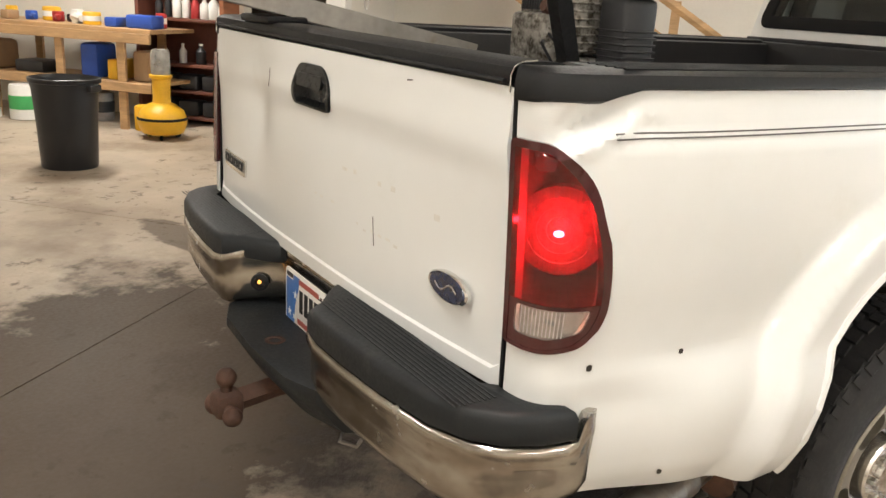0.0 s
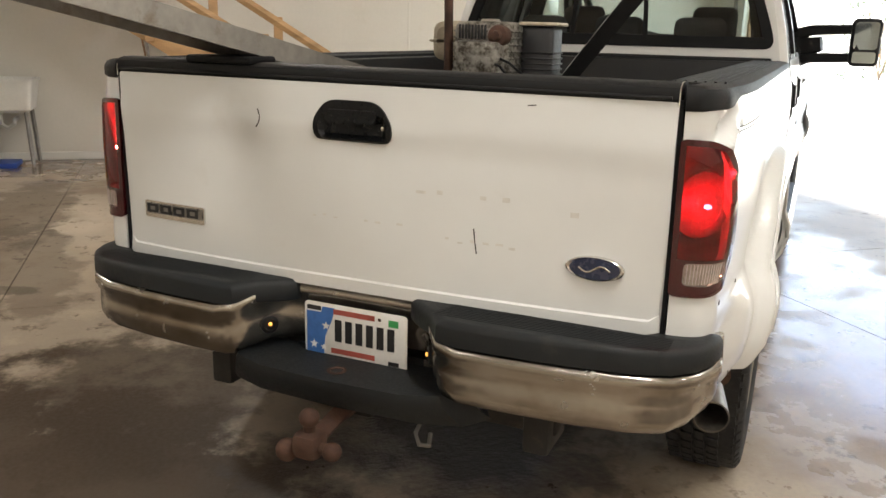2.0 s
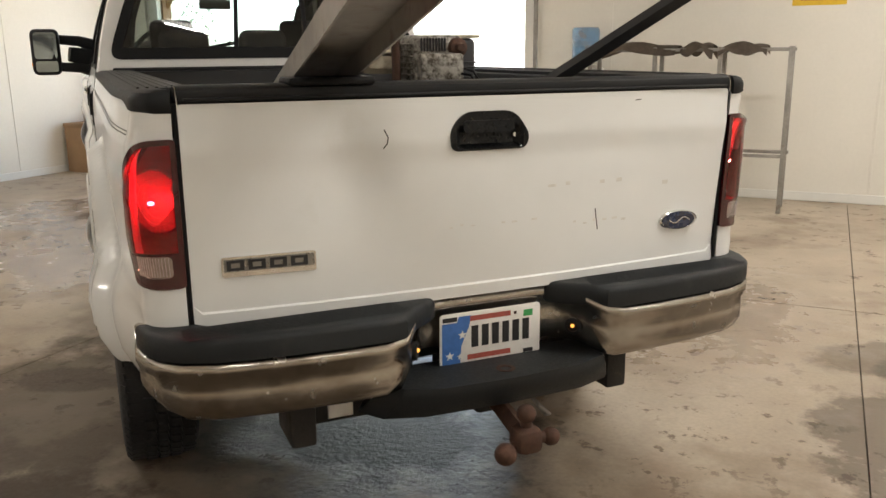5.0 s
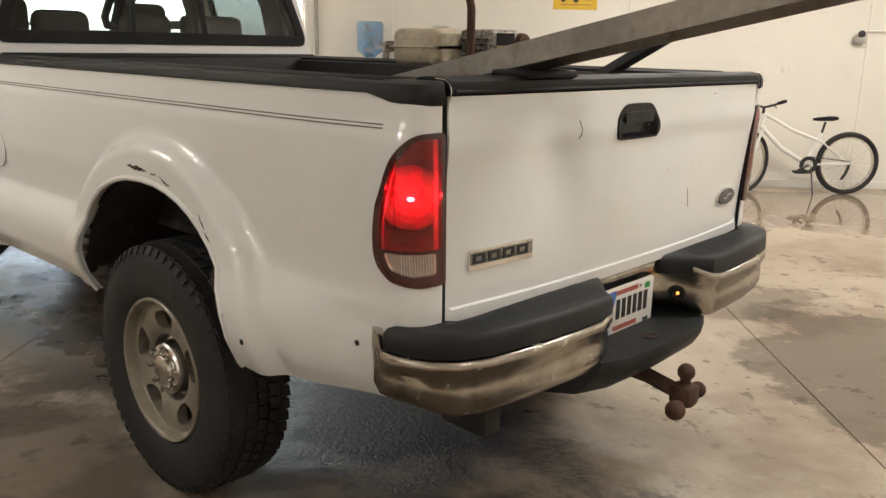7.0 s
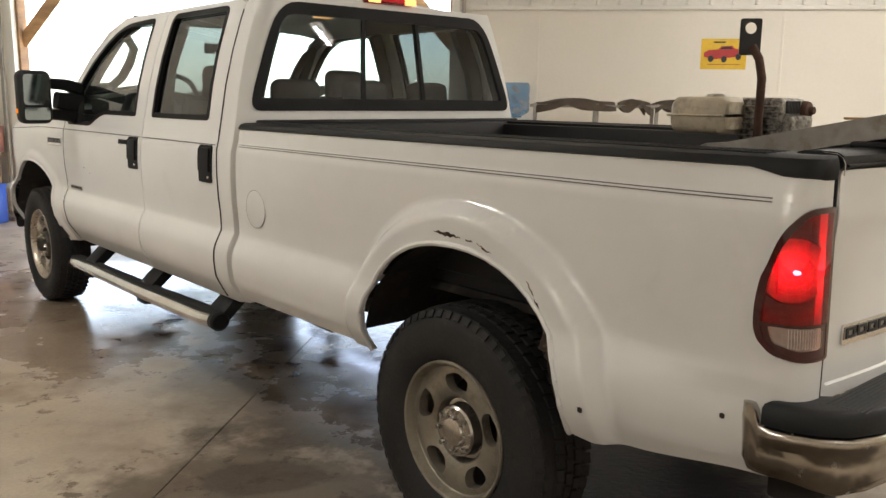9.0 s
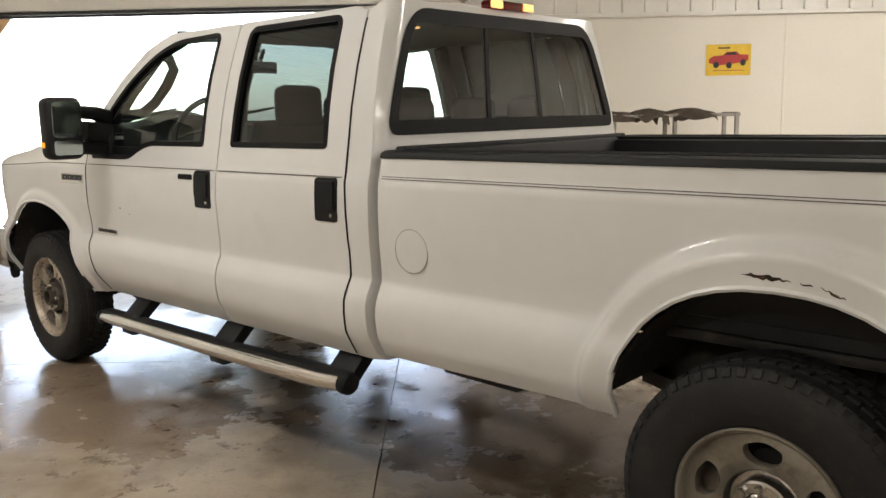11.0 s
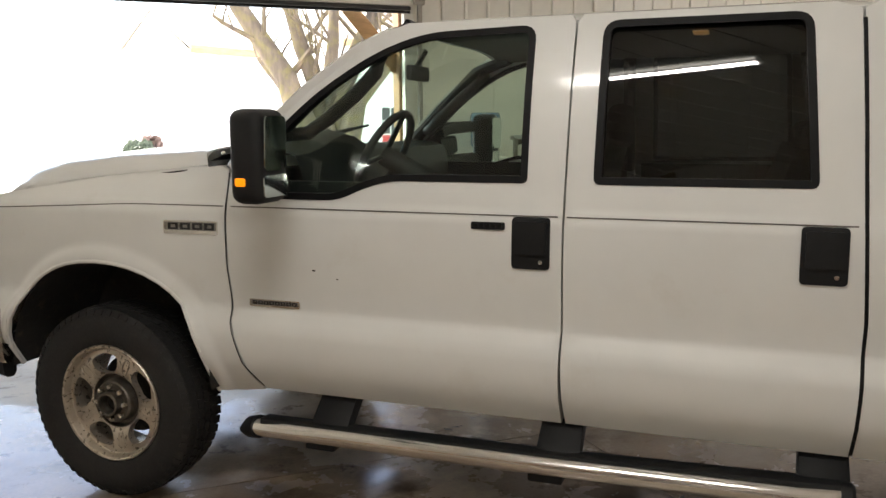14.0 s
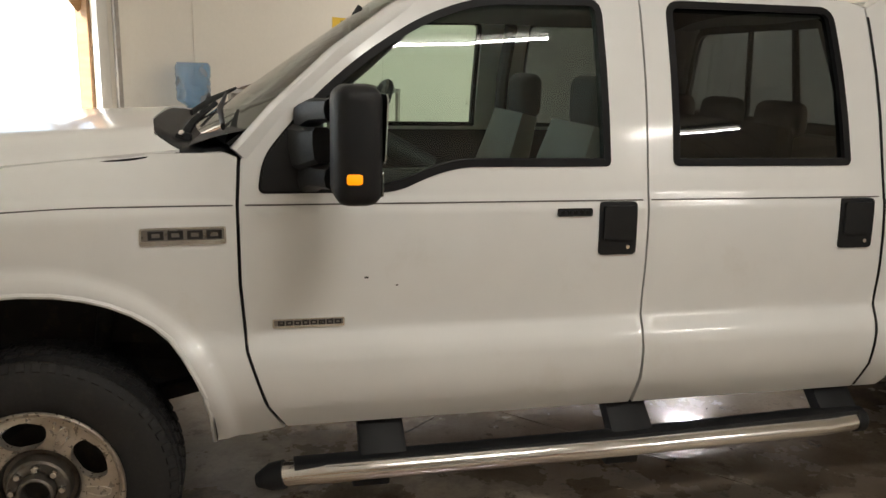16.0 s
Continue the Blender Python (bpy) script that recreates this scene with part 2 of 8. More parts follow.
M["rim_dull"] = surf("grimy_rim_metal", (0.30, 0.275, 0.225), 0.42, 0.5, 0.15, 7, 60, 0.08, 0.001, dirt=(0.13, 0.11, 0.08), dirt_at=(0.5, 0.8))
M["hub"] = surf("dirty_hub_steel", (0.15, 0.135, 0.115), 0.42, 0.6, 0.25, 20, 80, 0.15, 0.001, dirt=(0.10, 0.08, 0.06), dirt_at=(0.48, 0.7))
M["rubber"] = surf("tyre_rubber", (0.014, 0.014, 0.0145), 0.72, 0, 0.3, 8, 90, 0.3, 0.002, dirt=(0.04, 0.034, 0.028), dirt_at=(0.55, 0.9))
M["under"] = surf("underbody_black", (0.022, 0.02, 0.018), 0.7, 0, 0.4, 6, 50, 0.4, 0.004, dirt=(0.07, 0.05, 0.035))
M["rust_dark"] = surf("black_flaked_rust", (0.034, 0.021, 0.014), 0.85, 0.1, 0.5, 30, 160, 0.7, 0.003, dirt=(0.10, 0.045, 0.02), dirt_at=(0.5, 0.62))
M["rust"] = surf("rusty_steel", (0.088, 0.043, 0.028), 0.8, 0.15, 0.4, 14, 90, 0.6, 0.003, dirt=(0.08, 0.045, 0.03))
M["liner"] = surf("bed_liner", (0.011, 0.011, 0.012), 0.6, 0, 0.3, 6, 220, 0.4, 0.002)
M["seal"] = surf("black_rubber_seal", (0.008, 0.008, 0.009), 0.5, 0, 0.2, 9, 100, 0.1, spec=0.18)
M["cloth"] = surf("dark_seat_cloth", (0.045, 0.045, 0.048), 0.9, 0, 0.2, 9, 220, 0.4, 0.002)
M["vinyl"] = surf("grey_seat_vinyl", (0.22, 0.208, 0.19), 0.6, 0, 0.12, 6, 150, 0.2, 0.002)
M["cabin"] = surf("cabin_plastic", (0.016, 0.0165, 0.018), 0.6, 0, 0.15, 6, 150, 0.2, 0.001)
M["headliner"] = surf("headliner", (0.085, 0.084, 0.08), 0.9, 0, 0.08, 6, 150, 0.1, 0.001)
M["glass_clear"] = glass("green_tint_glass", (0.76, 0.88, 0.81), 1.45, 0.006)
M["glass_dark"] = glass("privacy_glass", (0.10, 0.112, 0.115), 1.5, 0.001)
M["glass_screen"] = glass("windscreen_glass", (0.82, 0.91, 0.87), 1.45, 0.012)
M["glass_rear"] = glass("tinted_rear_glass", (0.56, 0.62, 0.62), 1.5, 0.004)
M["mirror"] = surf("mirror_glass", (0.45, 0.5, 0.5), 0.03, 1.0, 0.05, 5, 5, 0)
M["lens_red"] = glass("red_lens", (0.33, 0.005, 0.016), 1.5)
M["lens_body"] = surf("red_lens_plastic", (0.05, 0.004, 0.006), 0.15, 0, 0.1, 20, 60, 0, coat=0.5)
M["lens_clear"] = glass("clear_lens", (0.8, 0.76, 0.7), 1.5, 0.25)
M["handle"] = surf("black_handle_plastic", (0.007, 0.0075, 0.008), 0.3, 0, 0.2, 9, 160, 0.15, 0.0006, spec=0.25)
M["reverse_back"] = surf("pale_reflector", (0.5, 0.45, 0.42), 0.4, 0, 0.25, 70, 160, 0.6, 0.003)
M["bowl"] = surf("bowl_reflector", (0.36, 0.32, 0.31), 0.4, 0.2, 0.2, 90, 220, 0.25, 0.002)
M["lamp_back"] = surf("lamp_reflector", (0.34, 0.30, 0.29), 0.4, 0.2, 0.2, 60, 200, 0.5, 0.003, stretch=(0.15, 0.15, 1.0))
M["bulb"] = glow("tail_bulb", (1.0, 0.34, 0.2), 135.0)
M["amber"] = glow("amber_lamp", (1.0, 0.27, 0.0), 0.2)
M["warm"] = glow("warm_lamp", (1.0, 0.5, 0.16), 0.25)
M["inlay"] = surf("grey_badge_inlay", (0.30, 0.29, 0.27), 0.3, 0.8, 0.1, 20, 60, 0)
M["plate_bulb"] = glow("plate_bulb", (1.0, 0.42, 0.08), 0.28)
M["blue"] = surf("dark_blue_enamel", (0.012, 0.022, 0.06), 0.25, 0, 0.1, 20, 60, 0, coat=0.75)
M["floor"] = concrete_floor()
M["joint"] = surf("dirt_in_joint", (0.11, 0.085, 0.06), 0.85, 0, 0.3, 6, 60, 0.2)
M["wall"] = surf("cream_wall_paint", (0.75, 0.72, 0.65), 0.55, 0, 0.04, 0.8, 30, 0.05, 0.002, dirt=(0.62, 0.57, 0.48), dirt_at=(0.6, 0.95))
M["store"] = surf("dark_brown_wall", (0.10, 0.075, 0.05), 0.8, 0, 0.25, 1.5, 20, 0.15)
M["white_metal"] = surf("white_steel_siding", (0.76, 0.75, 0.71), 0.4, 0, 0.05, 1.2, 20, 0.05)
M["ceiling"] = surf("white_ceiling_steel", (0.78, 0.76, 0.71), 0.5, 0, 0.05, 1.0, 20, 0.05)
M["pine"] = surf("pine_lumber", (0.50, 0.31, 0.15), 0.6, 0, 0.22, 2.5, 14, 0.2, 0.002, stretch=(1, 1, 6))
M["pine_old"] = surf("darkened_lumber", (0.30, 0.17, 0.08), 0.65, 0, 0.25, 2.5, 14, 0.2, 0.002, stretch=(1, 1, 6))
M["pine_red"] = surf("red_stained_lumber", (0.34, 0.13, 0.06), 0.6, 0, 0.2, 2.5, 14, 0.2, 0.002, stretch=(1, 1, 6))
M["shelf"] = surf("red_brown_shelf", (0.16, 0.055, 0.035), 0.55, 0, 0.25, 3, 18, 0.15)
M["galv"] = surf("galvanised_steel", (0.36, 0.34, 0.31), 0.5, 0.5, 0.2, 5, 40, 0.15, 0.002, dirt=(0.2, 0.16, 0.12))
M["dark_metal"] = surf("dark_metal", (0.04, 0.04, 0.042), 0.45, 0.4, 0.25, 6, 60, 0.2, 0.002)
M["bin"] = surf("black_bin_plastic", (0.012, 0.012, 0.014), 0.4, 0, 0.2, 4, 50, 0.1)
M["yellow"] = surf("yellow_enamel", (0.75, 0.42, 0.02), 0.4, 0, 0.1, 6, 50, 0.05)
M["white_plastic"] = surf("white_plastic", (0.78, 0.77, 0.73), 0.4, 0, 0.06, 5, 50, 0.05)
M["tan"] = surf("tan_tank_enamel", (0.50, 0.44, 0.33), 0.5, 0, 0.15, 9, 60, 0.15, dirt=(0.22, 0.17, 0.11), dirt_at=(0.5, 0.75))
M["alu"] = surf("cast_aluminium", (0.36, 0.345, 0.31), 0.5, 0.6, 0.3, 20, 90, 0.3, dirt=(0.05, 0.04, 0.028), dirt_at=(0.42, 0.62))
M["cardboard"] = surf("cardboard", (0.38, 0.24, 0.13), 0.8, 0, 0.1, 5, 40, 0.1)
M["blue_plastic"] = surf("blue_plastic", (0.03, 0.09, 0.42), 0.4, 0, 0.1, 6, 50, 0.05)
M["red_plastic"] = surf("red_plastic", (0.42, 0.03, 0.03), 0.45, 0, 0.15, 6, 50, 0.05)
M["green_plastic"] = surf("green_plastic", (0.06, 0.4, 0.12), 0.45, 0, 0.1, 6, 50, 0.05)
M["bristle"] = surf("dark_green_bristle", (0.012, 0.04, 0.022), 0.6, 0, 0.2, 40, 120, 0.2)
M["tarp"] = surf("brown_canvas", (0.16, 0.125, 0.095), 0.85, 0, 0.3, 9, 90, 0.4, 0.003)
M["jug"] = glass("blue_bottle_plastic", (0.42, 0.66, 0.9), 1.4, 0.25)
M["tube"] = glow("fluorescent_tube", (1.0, 0.95, 0.86), 1.2)
M["groove"] = surf("grey_panel_gap", (0.36, 0.345, 0.32), 0.7, 0, 0.2, 20, 90, 0.1)
M["stripe"] = surf("grey_pinstripe", (0.13, 0.125, 0.12), 0.6, 0, 0.2, 20, 90, 0.1)
M["mark"] = surf("dark_chip", (0.03, 0.025, 0.02), 0.8, 0, 0.3, 40, 200, 0.2)
M["plate"] = surf("plate_white", (0.8, 0.79, 0.76), 0.35, 0, 0.05, 20, 80, 0.05)
M["ink"] = surf("black_ink", (0.015, 0.015, 0.017), 0.5, 0, 0.1, 20, 80, 0)
M["plate_blue"] = surf("plate_blue", (0.05, 0.16, 0.46), 0.4, 0, 0.15, 30, 80, 0)
M["plate_red"] = surf("plate_red", (0.4, 0.09, 0.07), 0.4, 0, 0.15, 30, 80, 0)
M["concrete_out"] = surf("drive_concrete", (0.6, 0.58, 0.54), 0.8, 0, 0.1, 0.3, 12, 0.2, 0.01)
M["bark"] = surf("mossy_bark", (0.16, 0.12, 0.085), 0.9, 0, 0.5, 2.0, 12, 0.8, 0.03, dirt=(0.19, 0.16, 0.04), dirt_at=(0.45, 0.85), stretch=(1, 1, 0.2))
M["leaf"] = surf("hedge_leaf", (0.15, 0.18, 0.12), 0.6, 0, 0.4, 6, 30, 0)
M["siding"] = surf("pale_siding", (0.72, 0.7, 0.66), 0.6, 0, 0.05, 2, 20, 0.05)
M["roofing"] = surf("tan_shingle", (0.58, 0.5, 0.42), 0.85, 0, 0.2, 4, 30, 0.3, 0.01)


# ---- mesh helpers ----
def link(name, bm, mat, parent=None, label="", angle=38.0, at=None):
    bm.normal_update()
    me = bpy.data.meshes.new(name)
    for f in bm.faces:
        f.smooth = True
    bm.to_mesh(me)
    bm.free()
    me.set_sharp_from_angle(angle=radians(angle))
    for m in mat if isinstance(mat, (list, tuple)) else [mat]:
        me.materials.append(M[m])
    ob = new(name, me)
    if at is not None:
        ob.matrix_world = at
    if parent is not None:
        ob.parent = parent
        ob.matrix_parent_inverse = parent.matrix_basis.inverted() if parent.parent is None else (parent.parent.matrix_basis @ parent.matrix_parent_inverse @ parent.matrix_basis).inverted()
    if label:
        tagged(ob, label=label)
    return ob


def part(name, bm, mat, parent, label="", angle=38.0, at=None):
    return link(name, bm, mat, parent, label, angle, at)


def thing(name, place, label, category, group="", kind=""):
    e = new(name)
    e.empty_display_size = 0.1
    e.matrix_world = place
    return tagged(e, label, category, group, kind)


def box(bm, lo, hi, bevel=0.0, seg=2, rot=None):
    """A bevelled block between two corners."""
    lo, hi = Vector(lo), Vector(hi)
    made = bmesh.ops.create_cube(bm, size=1.0)["verts"]
    bmesh.ops.scale(bm, verts=made, vec=hi - lo)
    if rot is not None:
        bmesh.ops.transform(bm, matrix=rot, verts=made)
    bmesh.ops.translate(bm, verts=made, vec=(lo + hi) / 2)
    if bevel:
        edges = list({e for v in made for e in v.link_edges})
        bmesh.ops.bevel(bm, geom=edges, offset=bevel, segments=seg, profile=0.5, affect="EDGES", clamp_overlap=True)
    return bm


def ring_verts(bm, centre, right, up, rx, ry, seg, power=2.0):
    out = []
    for i in range(seg):
        a = 2 * math.pi * i / seg
        c, s = math.cos(a), math.sin(a)
        c, s = math.copysign(abs(c) ** (2 / power), c), math.copysign(abs(s) ** (2 / power), s)
        out.append(bm.verts.new(centre + right * (rx * c) + up * (ry * s)))
    return out


def bridge(bm, a, b):
    n = len(a)
    for i in range(n):
        bm.faces.new((a[i], a[(i + 1) % n], b[(i + 1) % n], b[i]))


def sweep(bm, pts, rx, ry=None, seg=10, up=(0, 0, 1), power=2.0, caps=True):
    """A bar of oval or boxy section along a line of points; rx and ry may be lists."""
    pts = [Vector(p) for p in pts]
    ry = rx if ry is None else ry
    rings = []
    for i, p in enumerate(pts):
        d = (pts[min(i + 1, len(pts) - 1)] - pts[max(i - 1, 0)]).normalized()
        side = d.cross(Vector(up))
        if side.length < 1e-3:
            side = d.cross(Vector((1, 0, 0)))
        side.normalize()
        top = side.cross(d).normalized()
        rings.append(ring_verts(bm, p, side, top, rx[i] if isinstance(rx, (list, tuple)) else rx, ry[i] if isinstance(ry, (list, tuple)) else ry, seg, power))
    for a, b in zip(rings, rings[1:]):
        bridge(bm, a, b)
    if caps:
        bm.faces.new(rings[0][::-1])
        bm.faces.new(rings[-1])
    return bm


def lathe(bm, profile, seg=40, m=Matrix(), closed=False):
    """Turns (radius, height) round the local z axis."""
    rings = []
    for r, h in profile:
        rings.append([bm.verts.new(m @ Vector((r * math.cos(2 * math.pi * i / seg), r * math.sin(2 * math.pi * i / seg), h))) for i in range(seg)])
    for a, b in zip(rings, rings[1:]):
        bridge(bm, a, b)
    if closed:
        bridge(bm, rings[-1], rings[0])
    else:
        if profile[0][0] > 1e-5:
            bm.faces.new(rings[0][::-1])
        if profile[-1][0] > 1e-5:
            bm.faces.new(rings[-1])
    bmesh.ops.remove_doubles(bm, verts=bm.verts, dist=1e-5)
    return bm


def prism(bm, outline, depth, m=Matrix(), bevel=0.0):
    """A flat outline in local x and y, drawn out along local z."""
    a = [bm.verts.new(m @ Vector((x, y, 0))) for x, y in outline]
    b = [bm.verts.new(m @ Vector((x, y, depth))) for x, y in outline]
    faces = [bm.faces.new(a[::-1]), bm.faces.new(b)]
    bridge(bm, a, b)
    if bevel:
        edges = list(faces[1].edges)
        bmesh.ops.bevel(bm, geom=edges, offset=bevel, segments=2, profile=0.5, affect="EDGES", clamp_overlap=True)
    return bm


def rounded(pts, radius=0.03, seg=5):
    """A closed outline with its corners rounded; radius may be a list."""
    out, n = [], len(pts)
    for i, p in enumerate(pts):
        p, a, b = Vector(p), Vector(pts[i - 1]), Vector(pts[(i + 1) % n])
        r = radius[i] if isinstance(radius, (list, tuple)) else radius
        da, db = (a - p), (b - p)
        ra = min(r, da.length * 0.48, db.length * 0.48)
        if ra < 1e-4:
            out.append(tuple(p))
            continue
        s, e = p + da.normalized() * ra, p + db.normalized() * ra
        for k in range(seg + 1):
            t = k / seg
            q = s * (1 - t) ** 2 + p * (2 * t * (1 - t)) + e * t**2
            out.append(tuple(q))
    return out


def dense(pts, step):
    out, n = [], len(pts)
    for i in range(n):
        a, b = Vector(pts[i]), Vector(pts[(i + 1) % n])
        k = max(1, int((b - a).length / step))
        out += [tuple(a.lerp(b, j / k)) for j in range(k)]
    return out


def inside(pts, x, y):
    hit, n = False, len(pts)
    for i in range(n):
        (x0, y0), (x1, y1) = pts[i], pts[i - 1]
        if (y0 > y) != (y1 > y) and x < (x1 - x0) * (y - y0) / (y1 - y0) + x0:
            hit = not hit
    return hit


def near(pts, x, y):
    best, n = 9.0, len(pts)
    for i in range(n):
        (x0, y0), (x1, y1) = pts[i - 1], pts[i]
        dx, dy = x1 - x0, y1 - y0
        t = max(0.0, min(1.0, ((x - x0) * dx + (y - y0) * dy) / (dx * dx + dy * dy + 1e-12)))
        best = min(best, math.hypot(x - x0 - t * dx, y - y0 - t * dy))
    return best


from mathutils.geometry import delaunay_2d_cdt


def skin(bm, outline, where, holes=(), step=0.04, inward=None, rows=None, extra=(), clear=None):
    """A curved sheet: an outline with holes in (s, z), laid into space by where(s, z); inward(s, z) gives its other face."""
    loops = [dense(outline, step)] + [dense(h, step) for h in holes]
    pts, edges = [], []
    for lp in loops:
        base = len(pts)
        pts += [Vector(p) for p in lp]
        edges += [(base + i, base + (i + 1) % len(lp)) for i in range(len(lp))]
    s0, s1 = min(p[0] for p in outline), max(p[0] for p in outline)
    z0, z1 = min(p[1] for p in outline), max(p[1] for p in outline)
    zs = [z0 + (k + 0.5) * step for k in range(int((z1 - z0) / step))] if rows is None else [z for z in rows if z0 < z < z1]
    for k in range(int((s1 - s0) / step)):
        s = s0 + (k + 0.5) * step
        for z in zs:
            if clear is not None and clear(s, z):
                continue
            if inside(outline, s, z) and all(not inside(h, s, z) for h in holes) and all(near(lp, s, z) > step * 0.3 for lp in loops):
                pts.append(Vector((s, z)))
    for s, z in extra:
        if inside(outline, s, z) and all(not inside(h, s, z) for h in holes) and all(near(lp, s, z) > 0.006 for lp in loops):
            pts.append(Vector((s, z)))
    vs, es, fs, *_ = delaunay_2d_cdt(pts, edges, [], 2, 1e-6)
    front = [bm.verts.new(where(v.x, v.y)) for v in vs]
    made = []
    for f in fs:
        cx, cy = sum(vs[i].x for i in f) / len(f), sum(vs[i].y for i in f) / len(f)
        if any(inside(h, cx, cy) for h in holes):
            continue
        made.append(f)
        bm.faces.new([front[i] for i in f])
    if inward is not None:
        back = [bm.verts.new(inward(v.x, v.y)) for v in vs]
        count = {}
        for f in made:
            bm.faces.new([back[i] for i in f[::-1]])
            for i in range(len(f)):
                a, b = f[i], f[(i + 1) % len(f)]
                count.setdefault(frozenset((a, b)), []).append((a, b))
        for c in count.values():
            if len(c) == 1:
                a, b = c[0]
                bm.faces.new((front[b], front[a], back[a], back[b]))
    loose = [v for v in bm.verts if not v.link_faces]
    bmesh.ops.delete(bm, geom=loose, context="VERTS")
    bmesh.ops.recalc_face_normals(bm, faces=bm.faces)
    return bm


def grid(bm, fun, us, vs):
    """A sheet of quads through fun(u, v)."""
    rows = [[bm.verts.new(fun(u, v)) for v in vs] for u in us]
    for a, b in zip(rows, rows[1:]):
        for j in range(len(vs) - 1):
            bm.faces.new((a[j], a[j + 1], b[j + 1], b[j]))
    return bm


def span(a, b, n):
    return [a + (b - a) * i / (n - 1) for i in range(n)]


def curve_at(table, x):
    return float(np.interp(x, [t[0] for t in table], [t[1] for t in table]))

# ---- the building ----
def wall(name, outline, axis, at, thick, holes=(), label=""):
    """An upright wall in the building's frame; outline in (along, z), axis x: runs along x at y = at."""
    bm = bmesh.new()
    if axis == "x":
        skin(bm, outline, lambda s, z: Vector((s, at, z)), holes, 1.5, lambda s, z: Vector((s, at + thick, z)))
    else:
        skin(bm, outline, lambda s, z: Vector((at, s, z)), holes, 1.5, lambda s, z: Vector((at + thick, s, z)))
    return tagged(link(name, bm, "wall", at=BLD), label or "cream painted smooth garage wall panel", "wall", kind="structure")


def rect(a, b, c, d):
    return [(a, b), (c, b), (c, d), (a, d)]


RIB_Z = 2.42
north = wall("wall_north", [(WEST - 0.2, -0.1), (DOOR_L, -0.1), (DOOR_L, DOOR_H), (DOOR_R, DOOR_H), (DOOR_R, -0.1), (EAST + 0.2, -0.1), (EAST + 0.2, CEIL), (WEST - 0.2, CEIL)], "x", NORTH, 0.2)
wall("wall_west", rect(NOOK_Y - 0.12, -0.1, NORTH, CEIL), "y", WEST, -0.2)
wall("wall_nook", rect(WEST, -0.1, NOOK_X, CEIL), "x", NOOK_Y, -0.12)
wall("wall_partition", [(SOUTH, -0.1), (-3.72, -0.1), (-3.72, 2.5), (-2.74, 2.5), (-2.74, -0.1), (NOOK_Y - 0.12, -0.1), (NOOK_Y - 0.12, CEIL), (SOUTH, CEIL)], "y", NOOK_X, -0.14)
wall("wall_south", rect(WEST - 0.2, -0.1, EAST + 0.2, CEIL), "x", SOUTH, -0.2)
wall("wall_east", rect(SOUTH, -0.1, NORTH, CEIL), "y", EAST, 0.2)
# the store's wall gets a dark brown colour of its own
ws = wall("wall_store", rect(SOUTH, -0.1, NOOK_Y - 0.12, CEIL), "y", WEST + 0.02, -0.2, label="dark brown wall of the unlit store")
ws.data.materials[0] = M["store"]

bm = bmesh.new()
box(bm, (WEST - 0.2, SOUTH - 0.2, CEIL), (EAST + 0.2, NORTH + 0.2, CEIL + 0.1))
x = WEST
while x < EAST:
    box(bm, (x, SOUTH, CEIL - 0.02), (x + 0.04, NORTH, CEIL))
    x += 0.3
tagged(link("ceiling", bm, "ceiling", at=BLD), "white ribbed steel ceiling", "ceiling", kind="structure")

# ribbed steel band above the smooth panels of the door wall, with its trim
bm = bmesh.new()
x = DOOR_R + 0.16
while x < EAST - 0.05:
    w = min(0.225, EAST - x)
    box(bm, (x, NORTH - 0.012, RIB_Z), (x + w - 0.028, NORTH - 0.002, CEIL))
    box(bm, (x + w - 0.028, NORTH - 0.03, RIB_Z), (x + w, NORTH - 0.002, CEIL), 0.006, 1)
    x += w
tagged(link("wall_cladding", bm, "white_metal", at=BLD), "white ribbed steel cladding on the upper wall", "cladding", kind="structure")
bm = bmesh.new()
box(bm, (DOOR_R + 0.16, NORTH - 0.036, RIB_Z - 0.045), (EAST, NORTH - 0.001, RIB_Z - 0.002), 0.008)
tagged(link("trim", bm, "white_metal", at=BLD), "white metal trim between wall panels and cladding", "trim", kind="structure")
for x in (-1.25, 1.2, 3.65, 6.1):
    bm = bmesh.new()
    box(bm, (x - 0.012, NORTH - 0.007, 0.09), (x + 0.012, NORTH - 0.001, RIB_Z - 0.047), 0.002, 1)
    tagged(link("trim", bm, "wall", at=BLD), "cream joint strip between wall panels", "trim", kind="structure")
for y0, y1 in ((NOOK_Y + 2.4, 0), (NOOK_Y + 4.85, 0), (NOOK_Y + 7.3, 0)):
    bm = bmesh.new()
    box(bm, (WEST + 0.001, y0 - 0.012, 0.09), (WEST + 0.007, y0 + 0.012, CEIL), 0.002, 1)
    tagged(link("trim", bm, "wall", at=BLD), "cream joint strip between wall panels", "trim", kind="structure")
bm = bmesh.new()
box(bm, (DOOR_R + 0.14, NORTH - 0.02, 0), (EAST, NORTH - 0.001, 0.085), 0.004, 1)
tagged(link("baseboard", bm, "white_metal", at=BLD), "pale grey wall base strip", "baseboard", kind="structure")
bm = bmesh.new()
box(bm, (WEST + 0.001, NOOK_Y, 0), (WEST + 0.02, NORTH, 0.085), 0.004, 1)
tagged(link("baseboard", bm, "white_metal", at=BLD), "pale grey wall base strip", "baseboard", kind="structure")

